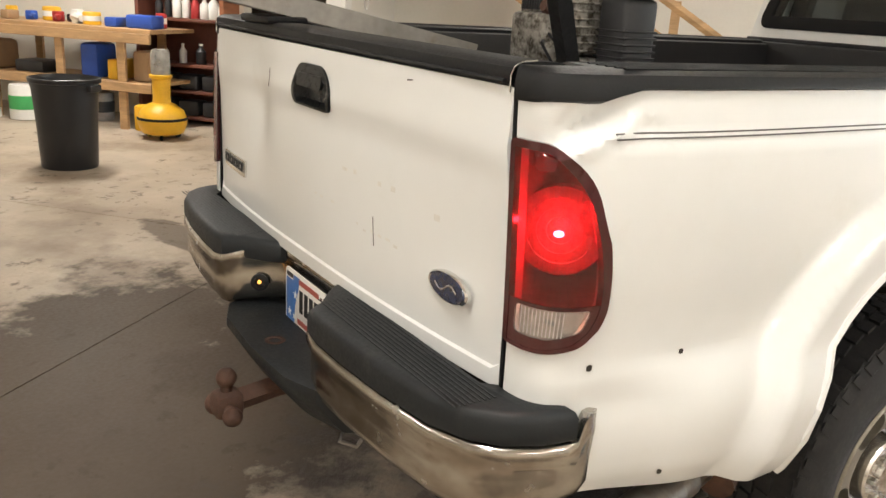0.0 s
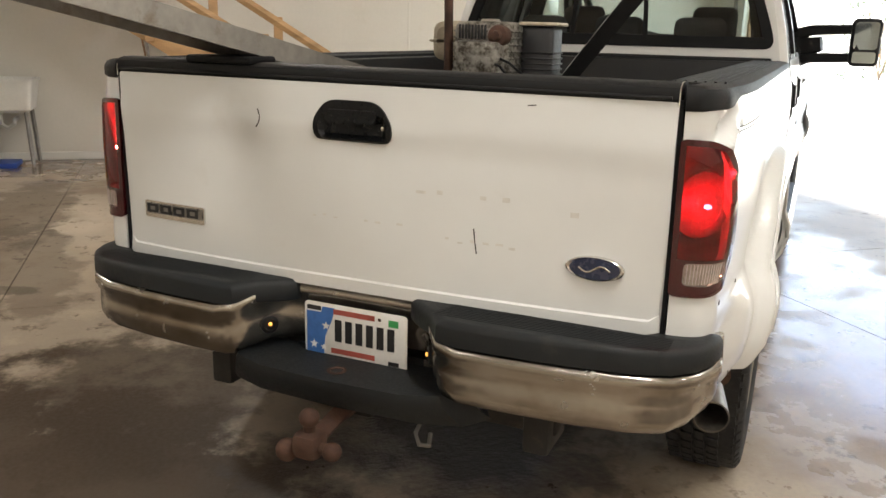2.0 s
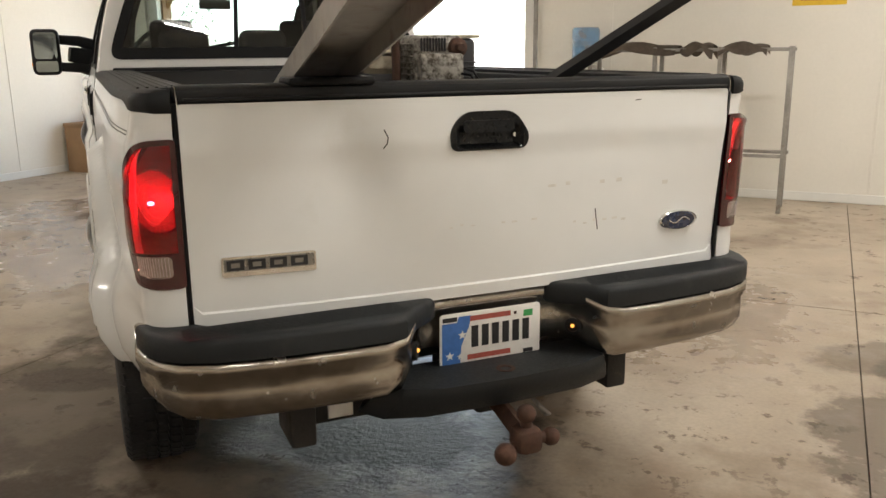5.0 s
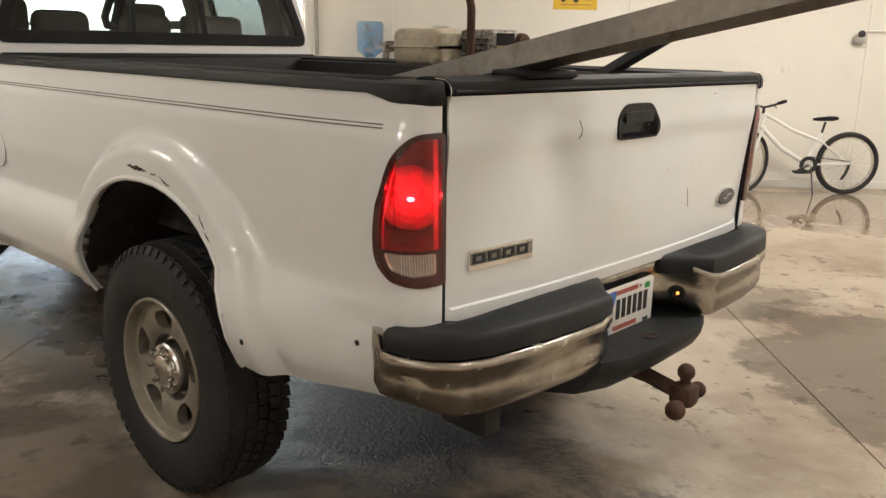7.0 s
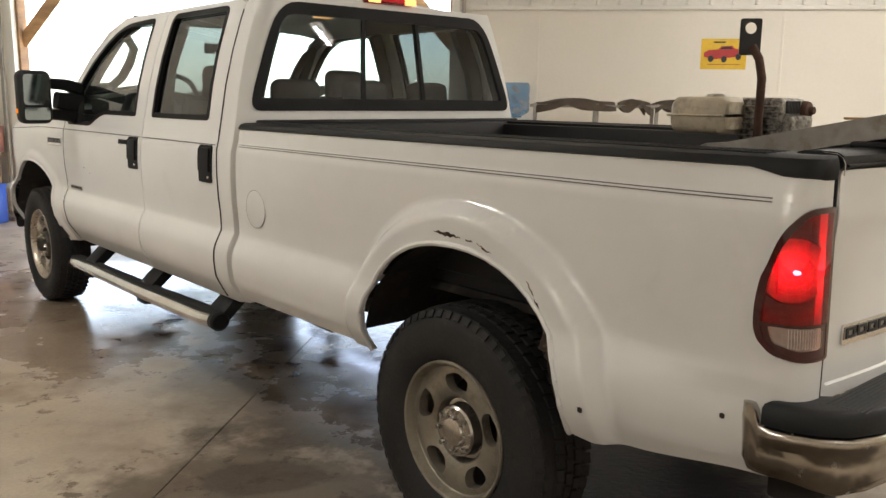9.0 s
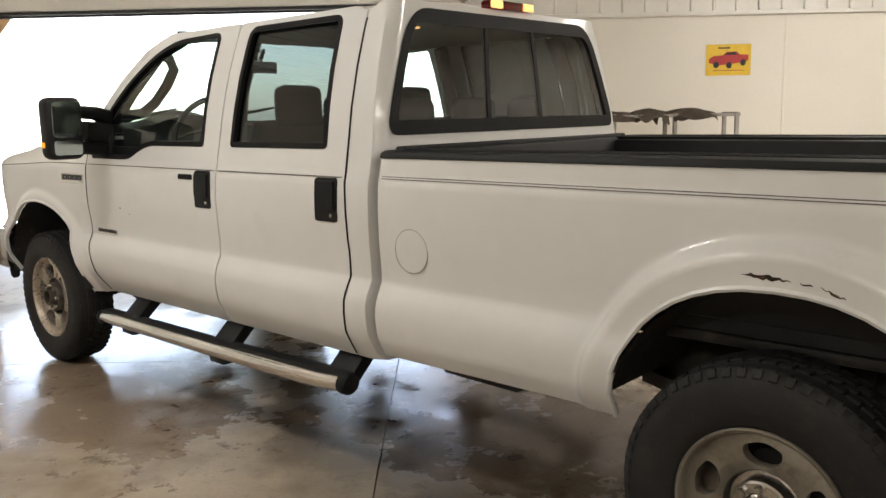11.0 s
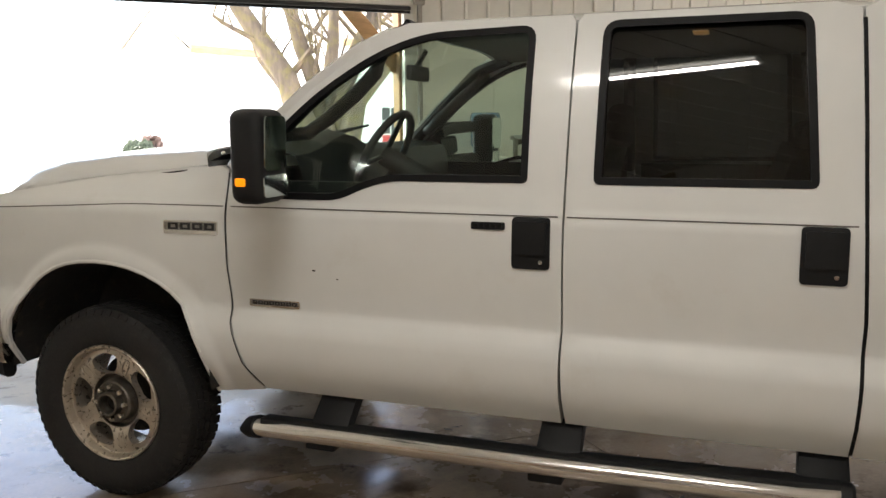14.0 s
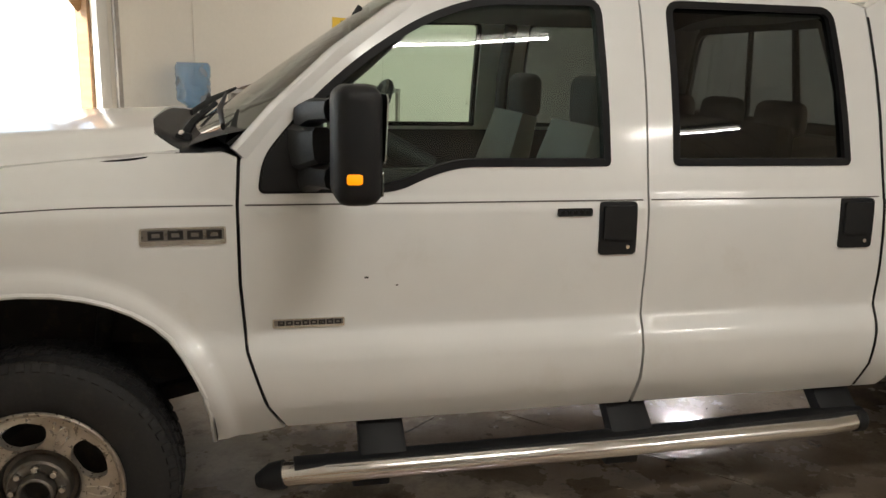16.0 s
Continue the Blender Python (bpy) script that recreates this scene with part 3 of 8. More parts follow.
# door frame: steel track and timber jamb, white post beside the store door
for x, s in ((DOOR_R, 1), (DOOR_L, -1)):
    bm = bmesh.new()
    box(bm, (min(x, x + s * 0.09), NORTH - 0.045, 0), (max(x, x + s * 0.09), NORTH - 0.001, DOOR_H), 0.004, 1)
    tagged(link("trim", bm, "white_metal", at=BLD), "white metal jamb trim of the garage door", "trim", kind="structure")
    bm = bmesh.new()
    box(bm, (min(x - s * 0.03, x), NORTH + 0.03, 0), (max(x - s * 0.03, x), NORTH + 0.19, DOOR_H), 0.004, 1)
    tagged(link("trim", bm, "pine_old", at=BLD), "weathered timber jamb of the garage door", "trim", kind="structure")
bm = bmesh.new()
box(bm, (NOOK_X - 0.15, -2.74, 0), (NOOK_X + 0.02, -2.53, 2.6), 0.006, 1)
tagged(link("trim", bm, "white_metal", at=BLD), "white corner post beside the store doorway", "trim", kind="structure")
bm = bmesh.new()
box(bm, (NOOK_X - 0.15, -3.76, 0), (NOOK_X + 0.02, -3.66, 2.6), 0.006, 1)
tagged(link("trim", bm, "wall", at=BLD), "cream timber doorway jamb", "trim", kind="structure")

# the raised sectional garage door: its lowest leaf hangs in the opening
gd = thing("garage_door", BLD @ pose((DOOR_L + DOOR_R) / 2, NORTH + 0.02, 2.52), "white sectional overhead garage door, almost fully raised", "garage door")
for z0, z1 in ((2.55, 2.95),):
    bm = bmesh.new()
    box(bm, (DOOR_L - 0.06, NORTH - 0.06, z0), (DOOR_R + 0.06, NORTH - 0.012, z1), 0.006, 1)
    part("door_leaf", bm, "white_metal", gd, at=BLD)
bm = bmesh.new()
box(bm, (DOOR_L - 0.06, NORTH - 0.066, 2.515), (DOOR_R + 0.06, NORTH - 0.006, 2.548), 0.008)
part("bottom_rail", bm, "dark_metal", gd, "dark grey bottom rail", at=BLD)
bm = bmesh.new()
box(bm, (DOOR_L - 0.06, NORTH - 0.05, 2.488), (DOOR_R + 0.06, NORTH - 0.02, 2.513), 0.008)
part("rubber_seal", bm, "seal", gd, "black rubber seal", at=BLD)
for x in (DOOR_R + 0.13, DOOR_L - 0.13):
    bm = bmesh.new()
    box(bm, (x - 0.02, NORTH - 0.10, 0.02), (x + 0.02, NORTH - 0.062, 3.2), 0.004, 1)
    part("track", bm, "galv", gd, "galvanised steel track", at=BLD)
    bm = bmesh.new()
    box(bm, (x - 0.05, NORTH - 0.098, 2.56), (x + 0.05, NORTH - 0.05, 2.66), 0.006, 1)
    sweep(bm, [(x - 0.06, NORTH - 0.085, 2.61), (x + 0.03, NORTH - 0.085, 2.61)], 0.02, seg=10)
    part("roller_bracket", bm, "galv", gd, "steel roller bracket", at=BLD)
# timber knee braces outside
for x, s in ((DOOR_R, -1), (DOOR_L, 1)):
    bm = bmesh.new()
    sweep(bm, [(x, NORTH + 0.11, 2.02), (x + s * 0.53, NORTH + 0.11, 2.62)], 0.07, 0.02, 4, up=(0, 1, 0), power=40)
    tagged(link("knee_brace", bm, "pine", at=BLD), "timber knee brace in the corner of the door opening", "brace", kind="structure")

# floor slabs with sawn joints
XS, YS = [-12.2, -9.65, -6.1, -2.53, 1.03, 4.6, 7.1], [-7.4, -5.6, -1.35, 2.9, 6.72]
floor = thing("floor", BLD @ pose(0, 0, 0), "stained grey-beige concrete floor with damp muddy patches", "floor", kind="structure")
bm = bmesh.new()
box(bm, (WEST - 0.4, SOUTH - 0.3, -0.3), (EAST + 0.3, NORTH + 0.22, -0.012))
part("subfloor", bm, "joint", floor, at=BLD)
for i in range(1, len(XS) - 1):
    for j in range(len(YS) - 1):
        bm = bmesh.new()
        box(bm, (XS[i] + 0.003, YS[j] + 0.003, -0.1), (XS[i + 1] - 0.003, YS[j + 1] - 0.003, 0.0))
        part("slab", bm, "floor", floor, at=BLD)

# ceiling strip lights
def strip_light(x, y, turn=0, watts=10.0):
    at = BLD @ pose(x, y, CEIL - 0.02, 0, 0, turn)
    e = thing("strip_light", at, "white ceiling strip light with two lit fluorescent tubes", "ceiling light", "ceiling strip lights")
    bm = bmesh.new()
    box(bm, (-0.62, -0.09, -0.07), (0.62, 0.09, 0.0), 0.012)
    part("housing", bm, "white_metal", e, at=at)
    for d in (-0.05, 0.05):
        bm = bmesh.new()
        sweep(bm, [(-0.6, d, -0.095), (0.6, d, -0.095)], 0.016, seg=10)
        part("tube", bm, "tube", e, "lit fluorescent tube", at=at)
    lamp = new("tube_light", bpy.data.lights.new("tube_light", "AREA"))
    lamp.data.shape, lamp.data.size, lamp.data.size_y = "RECTANGLE", 1.2, 0.06
    lamp.data.energy, lamp.data.color = watts, (1.0, 0.945, 0.875)
    lamp.matrix_world = at @ pose(0, 0, -0.125)
    return e


# unseen strips at partly assumed places, added and tuned to light the room
for x, y, watts in ((5.0, 4.2, 12.0), (1.6, 4.2, 12.0), (5.0, 0.4, 9.0), (5.0, -3.6, 8.0), (1.8, -3.6, 8.0), (-4.4, -4.4, 17.0), (1.7, 0.4, 9.0)):
    strip_light(x, y, watts=watts)
# this strip is placed from its reflection in the truck's windows
strip_light(-4.53, 0.33, 153.5, 8.5)

# ground outside, one sheet to the horizon
bm = bmesh.new()
grid(bm, lambda u, v: Vector((u, v, -0.03)), [-400, -60, -12, -7, 0, 12, 60, 400], [-400, -60, -12, 6.71, 30, 100, 400])
tagged(link("ground", bm, "concrete_out", at=BLD), "pale sunlit concrete drive and ground outside", "ground", kind="structure")

# ---- the pickup truck: nose towards +y, tailgate at y = 0 ----
PROFILE = [(0.48, 0.83), (0.53, 0.862), (0.58, 0.893), (0.64, 0.925), (0.70, 0.935), (0.74, 0.936), (0.77, 0.933), (0.797, 0.924), (0.819, 0.913), (0.84, 0.902), (0.85, 0.8965), (0.862, 0.8945), (0.92, 0.896), (1.0, 0.903), (1.1, 0.905), (1.18, 0.902), (1.222, 0.898), (1.232, 0.892), (1.242, 0.892), (1.25, 0.888), (1.30, 0.879), (1.35, 0.868), (1.5, 0.838), (1.65, 0.797), (1.8, 0.745), (1.9, 0.703), (2.0, 0.66)]
RA, FA = (1.045, 0.585, 0.465, 0.435), (5.45, 0.52, 0.495, 0.485)   # wheel arches: centre y, z, half width, height
ZROWS = sorted([0.5, 0.53, 0.56, 0.6, 0.64, 0.68, 0.72, 0.755, 0.77, 0.785, 0.797, 0.808, 0.819, 0.83, 0.84, 0.85, 0.862, 0.88, 0.9, 0.95, 1.0, 1.05, 1.1, 1.15, 1.2, 1.222, 1.232, 1.242, 1.25, 1.27, 1.29, 1.32, 1.36, 1.42, 1.5, 1.58, 1.66, 1.74, 1.8, 1.84])


def smooth(t):
    t = max(0.0, min(1.0, t))
    return t * t * (3 - 2 * t)


FINE_ROWS = [0.5 + 0.02 * i for i in range(34)] + [0.79, 0.81, 0.83, 0.85, 0.862, 1.19, 1.205, 1.22, 1.229, 1.236, 1.243, 1.25, 1.262, 1.275, 1.29, 1.305]


def flare(y, z, arch, width, flat, rise):
    e = math.hypot((y - arch[0]) / arch[2], max(z - arch[1], 0.0) / arch[3])
    d = (e - 1) * 0.45
    low = 1.0 if y < arch[0] else 0.35 + 0.65 * smooth((z - 0.52) / 0.28)
    return low * (rise * smooth(1 - (d - flat) / width))


def body_x(y, z):
    """Half width of the body at a place along it and a height."""
    x = curve_at(PROFILE, z)
    if y < 0.5:
        x -= 0.022 * ((0.5 - y) / 0.4) ** 2 + 0.038 * smooth((0.40 - y) / 0.28) * smooth((0.86 - z) / 0.09)
    if y < 2.6:
        k = flare(y, z, RA, 0.055, 0.085, 1.0)
        x += k * (0.050 + max(0.0, 0.908 - x) * smooth((z - 0.57) / 0.08))
    if y > 4.6:
        x += flare(y, z, FA, 0.045, 0.025, 0.02)
        x += 0.03 * smooth((y - 4.9) / 0.5) * smooth((1.3 - z) / 0.1)
        x -= 0.16 * max(0.0, (y - 5.85) / 0.5) ** 2
        if z > 1.2:
            x -= 0.12 * (max(0.0, z - 1.2) / 0.17) ** 2 * smooth((y - 4.9) / 0.3)
    return x


def knock(s, z):
    """The knocked-in corner over the right-hand tail light."""
    u, v = (s - 0.05) * 0.94 + (z - 1.262) * 0.34, (z - 1.262) * 0.94 - (s - 0.05) * 0.34
    fold = 0.026 * math.exp(-((u / 0.075) ** 2) - (v / 0.022) ** 2)
    ridge = 0.010 * math.exp(-((u / 0.09) ** 2) - ((v + 0.034) / 0.012) ** 2)
    return fold - ridge + 0.007 * math.exp(-(((s - 0.17) / 0.03) ** 2) - ((z - 1.255) / 0.015) ** 2)


def bed_where(sx, grow=0.0):
    def where(s, z):
        if sx > 0 and s < 0.4 and z > 1.12:
            grow_here = grow - knock(s, z)
            return plain(s, z, grow_here)
        return plain(s, z, grow)

    def plain(s, z, grow):
        if s >= 0.10:
            return Vector((sx * (body_x(s, z) + grow), s, z))
        a = (0.10 - s) / 0.20 * math.pi / 2
        p = 0.75
        xb = body_x(0.10, z)
        x = xb - (xb - 0.773) * (1 - abs(math.cos(a)) ** p) + grow * math.cos(a)
        y = 0.10 - 0.10 * math.sin(a) ** p - grow * math.sin(a) - (0.02 if sx > 0 else -0.012) * smooth((z - 0.8) / 0.6) * math.sin(a)
        return Vector((sx * x, y, z))
    return where


def side_where(sx, grow=0.0):
    return lambda s, z: Vector((sx * (body_x(s, z) + grow), s, z))


def arch_e(y, z, arch):
    return math.hypot((y - arch[0]) / arch[2], max(z - arch[1], 0.0) / arch[3])


def arch_rings(arch, dists, low):
    """Points on rings round an arch, at distances outward from its edge, down to a height."""
    out = []
    for d in dists:
        e = 1 + d / 0.45
        n = int(math.pi * (arch[3] + d) / 0.026)
        out += [(arch[0] - arch[2] * e * math.cos(math.pi * i / n), arch[1] + arch[3] * e * math.sin(math.pi * i / n)) for i in range(n + 1)]
        z = arch[1] - 0.026
        while z > low:
            out += [(arch[0] - arch[2] * e, z), (arch[0] + arch[2] * e, z)]
            z -= 0.026
    return out


def arch_line(arch, z_end0, z_end1, n=22):
    """Points of an arch opening from its rear foot over the top to its front foot."""
    yc, zc, a, b = arch
    out = []
    for i in range(n + 1):
        t = math.pi * i / n
        c, s = math.cos(t), math.sin(t)
        out.append((yc - a * math.copysign(abs(c) ** 0.9, c), zc + b * s**0.9))
    return [(out[0][0] + 0.0, z_end0)] + out + [(out[-1][0], z_end1)]


truck = thing("pickup_truck", pose(0, 3.2, 0), "white dented crew-cab pickup truck with lit red tail lights", "pickup truck")

TAIL = rounded([(-0.0995, 1.233), (0.0, 1.230), (0.072, 1.178), (0.110, 1.05), (0.114, 0.95), (0.086, 0.904), (0.0, 0.890), (-0.0995, 0.892)], [0.01, 0.05, 0.06, 0.06, 0.04, 0.03, 0.05, 0.01])
LAMP_HOLE = [(max(-0.094, s * 0.95), 1.06 + (z - 1.06) * 0.965) for s, z in TAIL]
for sx in (-1, 1):
    # bed side with its arch
    arch = arch_line(RA, 0.57, 0.575)
    outline = [(-0.098, 0.625), (0.1, 0.602), (0.3, 0.585), (0.50, 0.565)] + arch + [(1.60, 0.575), (2.515, 0.57), (2.515, 1.315), (-0.098, 1.315)]
    bm = bmesh.new()
    skin(bm, outline, bed_where(sx), [LAMP_HOLE], 0.024, bed_where(sx, -0.022), FINE_ROWS, arch_rings(RA, (0.012, 0.03, 0.05, 0.07, 0.085, 0.097, 0.108, 0.119, 0.130, 0.142, 0.158, 0.178), 0.575) + [(0.012 * i - 0.06, 1.20 + 0.010 * j) for i in range(24) for j in range(11)], lambda y, z: 0.99 < arch_e(y, z, RA) < 1 + 0.195 / 0.45)
    side = part("bed_side", bm, "paint", truck, "white dented bed side with rusted wheel arch")
    # rolled arch lip
    bm = bmesh.new()
    pts = [Vector((sx * (body_x(y, z) + 0.0), y, z)) for y, z in arch]
    sweep(bm, pts, 0.009, 0.009, 6)
    part("arch_lip", bm, "paint", side)
    # crease moulding
    for dz in (0.0, 0.008):
        bm = bmesh.new()
        sweep(bm, [bed_where(sx, 0.0008)(y, 1.239 + dz) for y in span(0.10, 2.50, 40)], 0.0010, 0.0016, 6)
        part("pinstripe", bm, "stripe", side, "thin grey pinstripe along the crease")
    if sx < 0:
        # filler door and rust
        bm = bmesh.new()
        m = Matrix.Translation((-body_x(2.35, 0.98) + 0.002, 2.35, 0.985)) @ Euler((0, radians(-90.8), 0)).to_matrix().to_4x4()
        lathe(bm, [(0.0, 0.0045), (0.074, 0.0045), (0.078, 0.0035), (0.079, 0.0)], 40, m)
        part("fuel_door", bm, "paint", side, "round white fuel filler door")
        # thin grey ring marks the gap round the fuel door
        bm = bmesh.new()
        lathe(bm, [(0.079, 0.0), (0.079, 0.004), (0.0812, 0.004), (0.0812, 0.0)], 40, m, True)
        part("fuel_door_gap", bm, "groove", side, "grey ring drawn for the gap round the fuel door")
        rng = random.Random(4)
        def rust(line, width):
            """A ragged strip of flaked rust along a line of (y, z)."""
            top, low = [], []
            for i, (y, z) in enumerate(line):
                y1, z1 = line[min(i + 1, len(line) - 1)]
                y0, z0 = line[max(i - 1, 0)]
                ln = math.hypot(y1 - y0, z1 - z0)
                ny, nz = -(z1 - z0) / ln, (y1 - y0) / ln
                k = width * math.sin(math.pi * (i + 0.4) / (len(line) - 0.2)) * rng.uniform(0.35, 1.0)
                top.append((y + ny * k, z + nz * k))
                low.append((y - ny * k * 0.8, z - nz * k * 0.8))
            bm = bmesh.new()
            skin(bm, top + low[::-1], bed_where(-1, 0.0012), (), 0.05, bed_where(-1, -0.001))
            part("rust_patch", bm, "rust_dark", side, "flaking brown rust along the arch")

        def jag(a, b, n, w):
            return [(a[0] + (b[0] - a[0]) * i / n + rng.uniform(-w, w), a[1] + (b[1] - a[1]) * i / n + rng.uniform(-w, w)) for i in range(n + 1)]

        rust(jag((1.13, 1.055), (1.005, 1.048), 14, 0.003), 0.008)
        rust(jag((0.985, 1.045), (0.955, 1.042), 5, 0.002), 0.004)
        rust(jag((0.935, 1.04), (0.875, 1.018), 7, 0.003), 0.004)
        rust(jag((0.735, 0.965), (0.708, 0.925), 7, 0.002), 0.004)
        rust(jag((0.704, 0.92), (0.665, 0.855), 9, 0.002), 0.008)
        rust(jag((0.668, 0.862), (0.630, 0.77), 12, 0.004), 0.028)
        rust(jag((0.632, 0.79), (0.600, 0.68), 10, 0.001), 0.003)
    for (y, z, r) in ((0.17, 0.732, 0.007), (0.515, 0.665, 0.008)) if sx < 0 else ((0.1, 0.859, 0.006), (0.3, 0.86, 0.005), (0.28, 0.63, 0.006)):
        bm = bmesh.new()
        q = Vector((sx * (body_x(y, z) + 0.0005), y, z))
        prism(bm, [(r * math.cos(a), r * 1.3 * math.sin(a) * (1 if i % 2 else 0.7)) for i, a in enumerate(span(0, 5.5, 8))], 0.0015, Matrix.Translation(q) @ Euler((0, radians(90 * sx), 0)).to_matrix().to_4x4())
        part("paint_chip", bm, "mark", side, "dark paint chip")

    # rail cap of black plastic, following the corner and deeper at its rear end
    bm = bmesh.new()
    rings = []
    for st in [-0.098, -0.08, -0.055, -0.03, 0.0, 0.03, 0.06, 0.09, 0.12, 0.16, 0.2, 0.25, 0.3] + span(0.4, 2.515, 14):
        o = bed_where(sx, 0.006)(st, 1.315)
        inner = Vector((sx * (0.772 if o.y < 0.088 else 0.70), o.y + (0.012 if o.y < 0.088 else 0.0), 0))
        out2 = Vector((o.x, o.y, 0))
        ln = (out2 - inner).length
        d = (out2 - inner).normalized()
        k = min(1.0, ln / 0.08)
        drop = 0.001 + 0.020 * (1 - smooth((o.y - 0.07) / 0.10))
        rings.append([bm.verts.new(q + Vector((0, 0, z))) for q, z in ((out2 - d * 0.012 * k, 1.310 - drop), (out2 + d * 0.003, 1.316 - drop), (out2 + d * 0.003, 1.319), (out2 - d * 0.008 * k, 1.334), (out2 - d * 0.03 * k, 1.340), (inner + d * 0.02 * k, 1.342), (inner, 1.336), (inner, 1.306))])
    for a, b in zip(rings, rings[1:]):
        bridge(bm, a, b)
    bm.faces.new(rings[0][::-1])
    bm.faces.new(rings[-1])
    bmesh.ops.recalc_face_normals(bm, faces=bm.faces)
    cap = part("rail_cap", bm, "trim", truck, "black plastic bed rail cap")
    for i in range(6):
        bm = bmesh.new()
        sweep(bm, [(sx * (0.728 + 0.021 * i), y, 1.3415) for y in span(0.14, 2.45, 12)], 0.0035, 0.0022, 6)
        part("ridge", bm, "trim", cap)

    # inner wall of the bed and wheel housing
    bm = bmesh.new()
    box(bm, (min(sx * 0.66, sx * 0.71), 0.06, 0.86), (max(sx * 0.66, sx * 0.71), 2.48, 1.325), 0.012)
    box(bm, (min(sx * 0.5, sx * 0.7), 0.62, 0.86), (max(sx * 0.5, sx * 0.7), 1.48, 1.05), 0.05)
    part("bed_liner_wall", bm, "liner", truck, "black bed liner")
    # dark wheel-well liner
    bm = bmesh.new()
    yc, zc, a, b = RA
    grid(bm, lambda u, v: Vector((sx * u, yc - (a + 0.015) * math.cos(v), zc - 0.02 + (b + 0.015) * math.sin(v))), [0.94, 0.75, 0.42], span(0.0, math.pi - 0.2, 20))
    part("wheel_liner", bm, "under", truck)
    bm = bmesh.new()
    yc, zc, a, b = FA
    grid(bm, lambda u, v: Vector((sx * u, yc - (a + 0.01) * math.cos(v), zc + (b + 0.01) * math.sin(v))), [0.93, 0.7, 0.45], span(0.0, math.pi, 20))
    part("wheel_liner", bm, "under", truck)

    # tail lamp: red lens over a backing plate, with a faceted bowl round a lit bulb
    def dish_back(s, z, k=0.0):
        e0, e1 = bed_where(sx)(-0.0995, z), bed_where(sx)(0.115, z)
        f = max(0.0, min(1.0, (s + 0.0995) / 0.2145))
        return e0.lerp(e1, f) + Vector((-sx, 1, 0)) * (0.004 + 0.03 * f * (1 - f) + k)

    inner = [(-0.092 if s < -0.09 else s - 0.014 * smooth((s + 0.02) / 0.06), z - 0.013 * smooth((z - 1.10) / 0.08) + 0.006 * smooth((0.93 - z) / 0.02)) for s, z in TAIL]
    bm = bmesh.new()
    skin(bm, TAIL, dish_back, (), 0.012, lambda s, z: dish_back(s, z, 0.003))
    tail = part("tail_light", bm, "lamp_back", truck, "lit red tail light with a clear reversing lens")
    bm = bmesh.new()
    skin(bm, [(s, max(z, 0.975)) for s, z in inner], bed_where(sx, 0.009), (), 0.02, None)
    part("red_lens", bm, "lens_red", tail, "red plastic lens")
    bm = bmesh.new()
    skin(bm, TAIL, bed_where(sx, 0.0085), [inner], 0.015, bed_where(sx, -0.004))
    part("lens_rim", bm, "lens_body", tail, "dark maroon lens border")
    clear = rounded([(-0.078, 0.968), (0.088, 0.968), (0.074, 0.930), (0.0, 0.916), (-0.078, 0.918)], 0.012)
    bm = bmesh.new()
    skin(bm, clear, bed_where(sx, 0.0085), (), 0.02, None)
    part("reverse_lens", bm, "lens_clear", tail, "clear ribbed reversing lens")
    bm = bmesh.new()
    skin(bm, clear, bed_where(sx, -0.004), (), 0.02, None)
    part("reverse_reflector", bm, "reverse_back", tail, "pale ribbed reflector")
    for k in range(13):
        bm = bmesh.new()
        s0 = -0.070 + 0.0085 * k
        sweep(bm, [bed_where(sx, 0.0085)(s0, z) for z in (0.922, 0.944, 0.966)], 0.0011, 0.0011, 5, up=(1, 0, 0))
        part("lens_rib", bm, "reverse_back", tail)
    bm = bmesh.new()
    low = [(s, min(z, 0.975)) for s, z in inner]
    skin(bm, low, bed_where(sx, 0.0075), [clear], 0.02, bed_where(sx, 0.0045))
    part("lower_lens", bm, "lens_body", tail)
    # bowl: stepped facets round the bulb
    bm = bmesh.new()
    facing = dish_back(0.0, 1.085) + Vector((sx, -1, 0)).normalized() * 0.004
    turn = Matrix.Translation(facing) @ Euler((radians(90), 0, radians(45 * sx))).to_matrix().to_4x4()
    lathe(bm, [(0.0, 0.0), (0.022, 0.0), (0.023, 0.001), (0.038, 0.0015), (0.039, 0.0025), (0.054, 0.003), (0.055, 0.0045), (0.074, 0.006), (0.078, 0.0)], 26, turn)
    part("bowl_reflector", bm, "bowl", tail, "faceted reflector round the bulb", angle=8)
    bm = bmesh.new()
    q = turn @ Vector((0, 0, 0.024))
    bmesh.ops.create_icosphere(bm, subdivisions=2, radius=0.0065, matrix=Matrix.Translation(q) @ Matrix.Diagonal((1.3, 1.3, 0.8, 1)))
    part("bulb", bm, "bulb", tail, "lit bulb")

# black strips stand in for the shade between tailgate and bed corners
for sx in (-1, 1):
    bm = bmesh.new()
    lip = -0.0185 if sx > 0 else 0.009
    prism(bm, [(0.002, 0.70), (0.12, 0.70), (0.12, 1.31), (lip, 1.31), (lip * 0.3 + 0.001, 1.0)], 0.0085, Matrix.Translation((0.7645 if sx > 0 else -0.773, 0, 0)) @ Matrix(((0, 0, 1, 0), (1, 0, 0, 0), (0, 1, 0, 0), (0, 0, 0, 1))))
    part("gate_gap_shade", bm, "seal", truck, "black strip for the shade in the gap beside the tailgate")

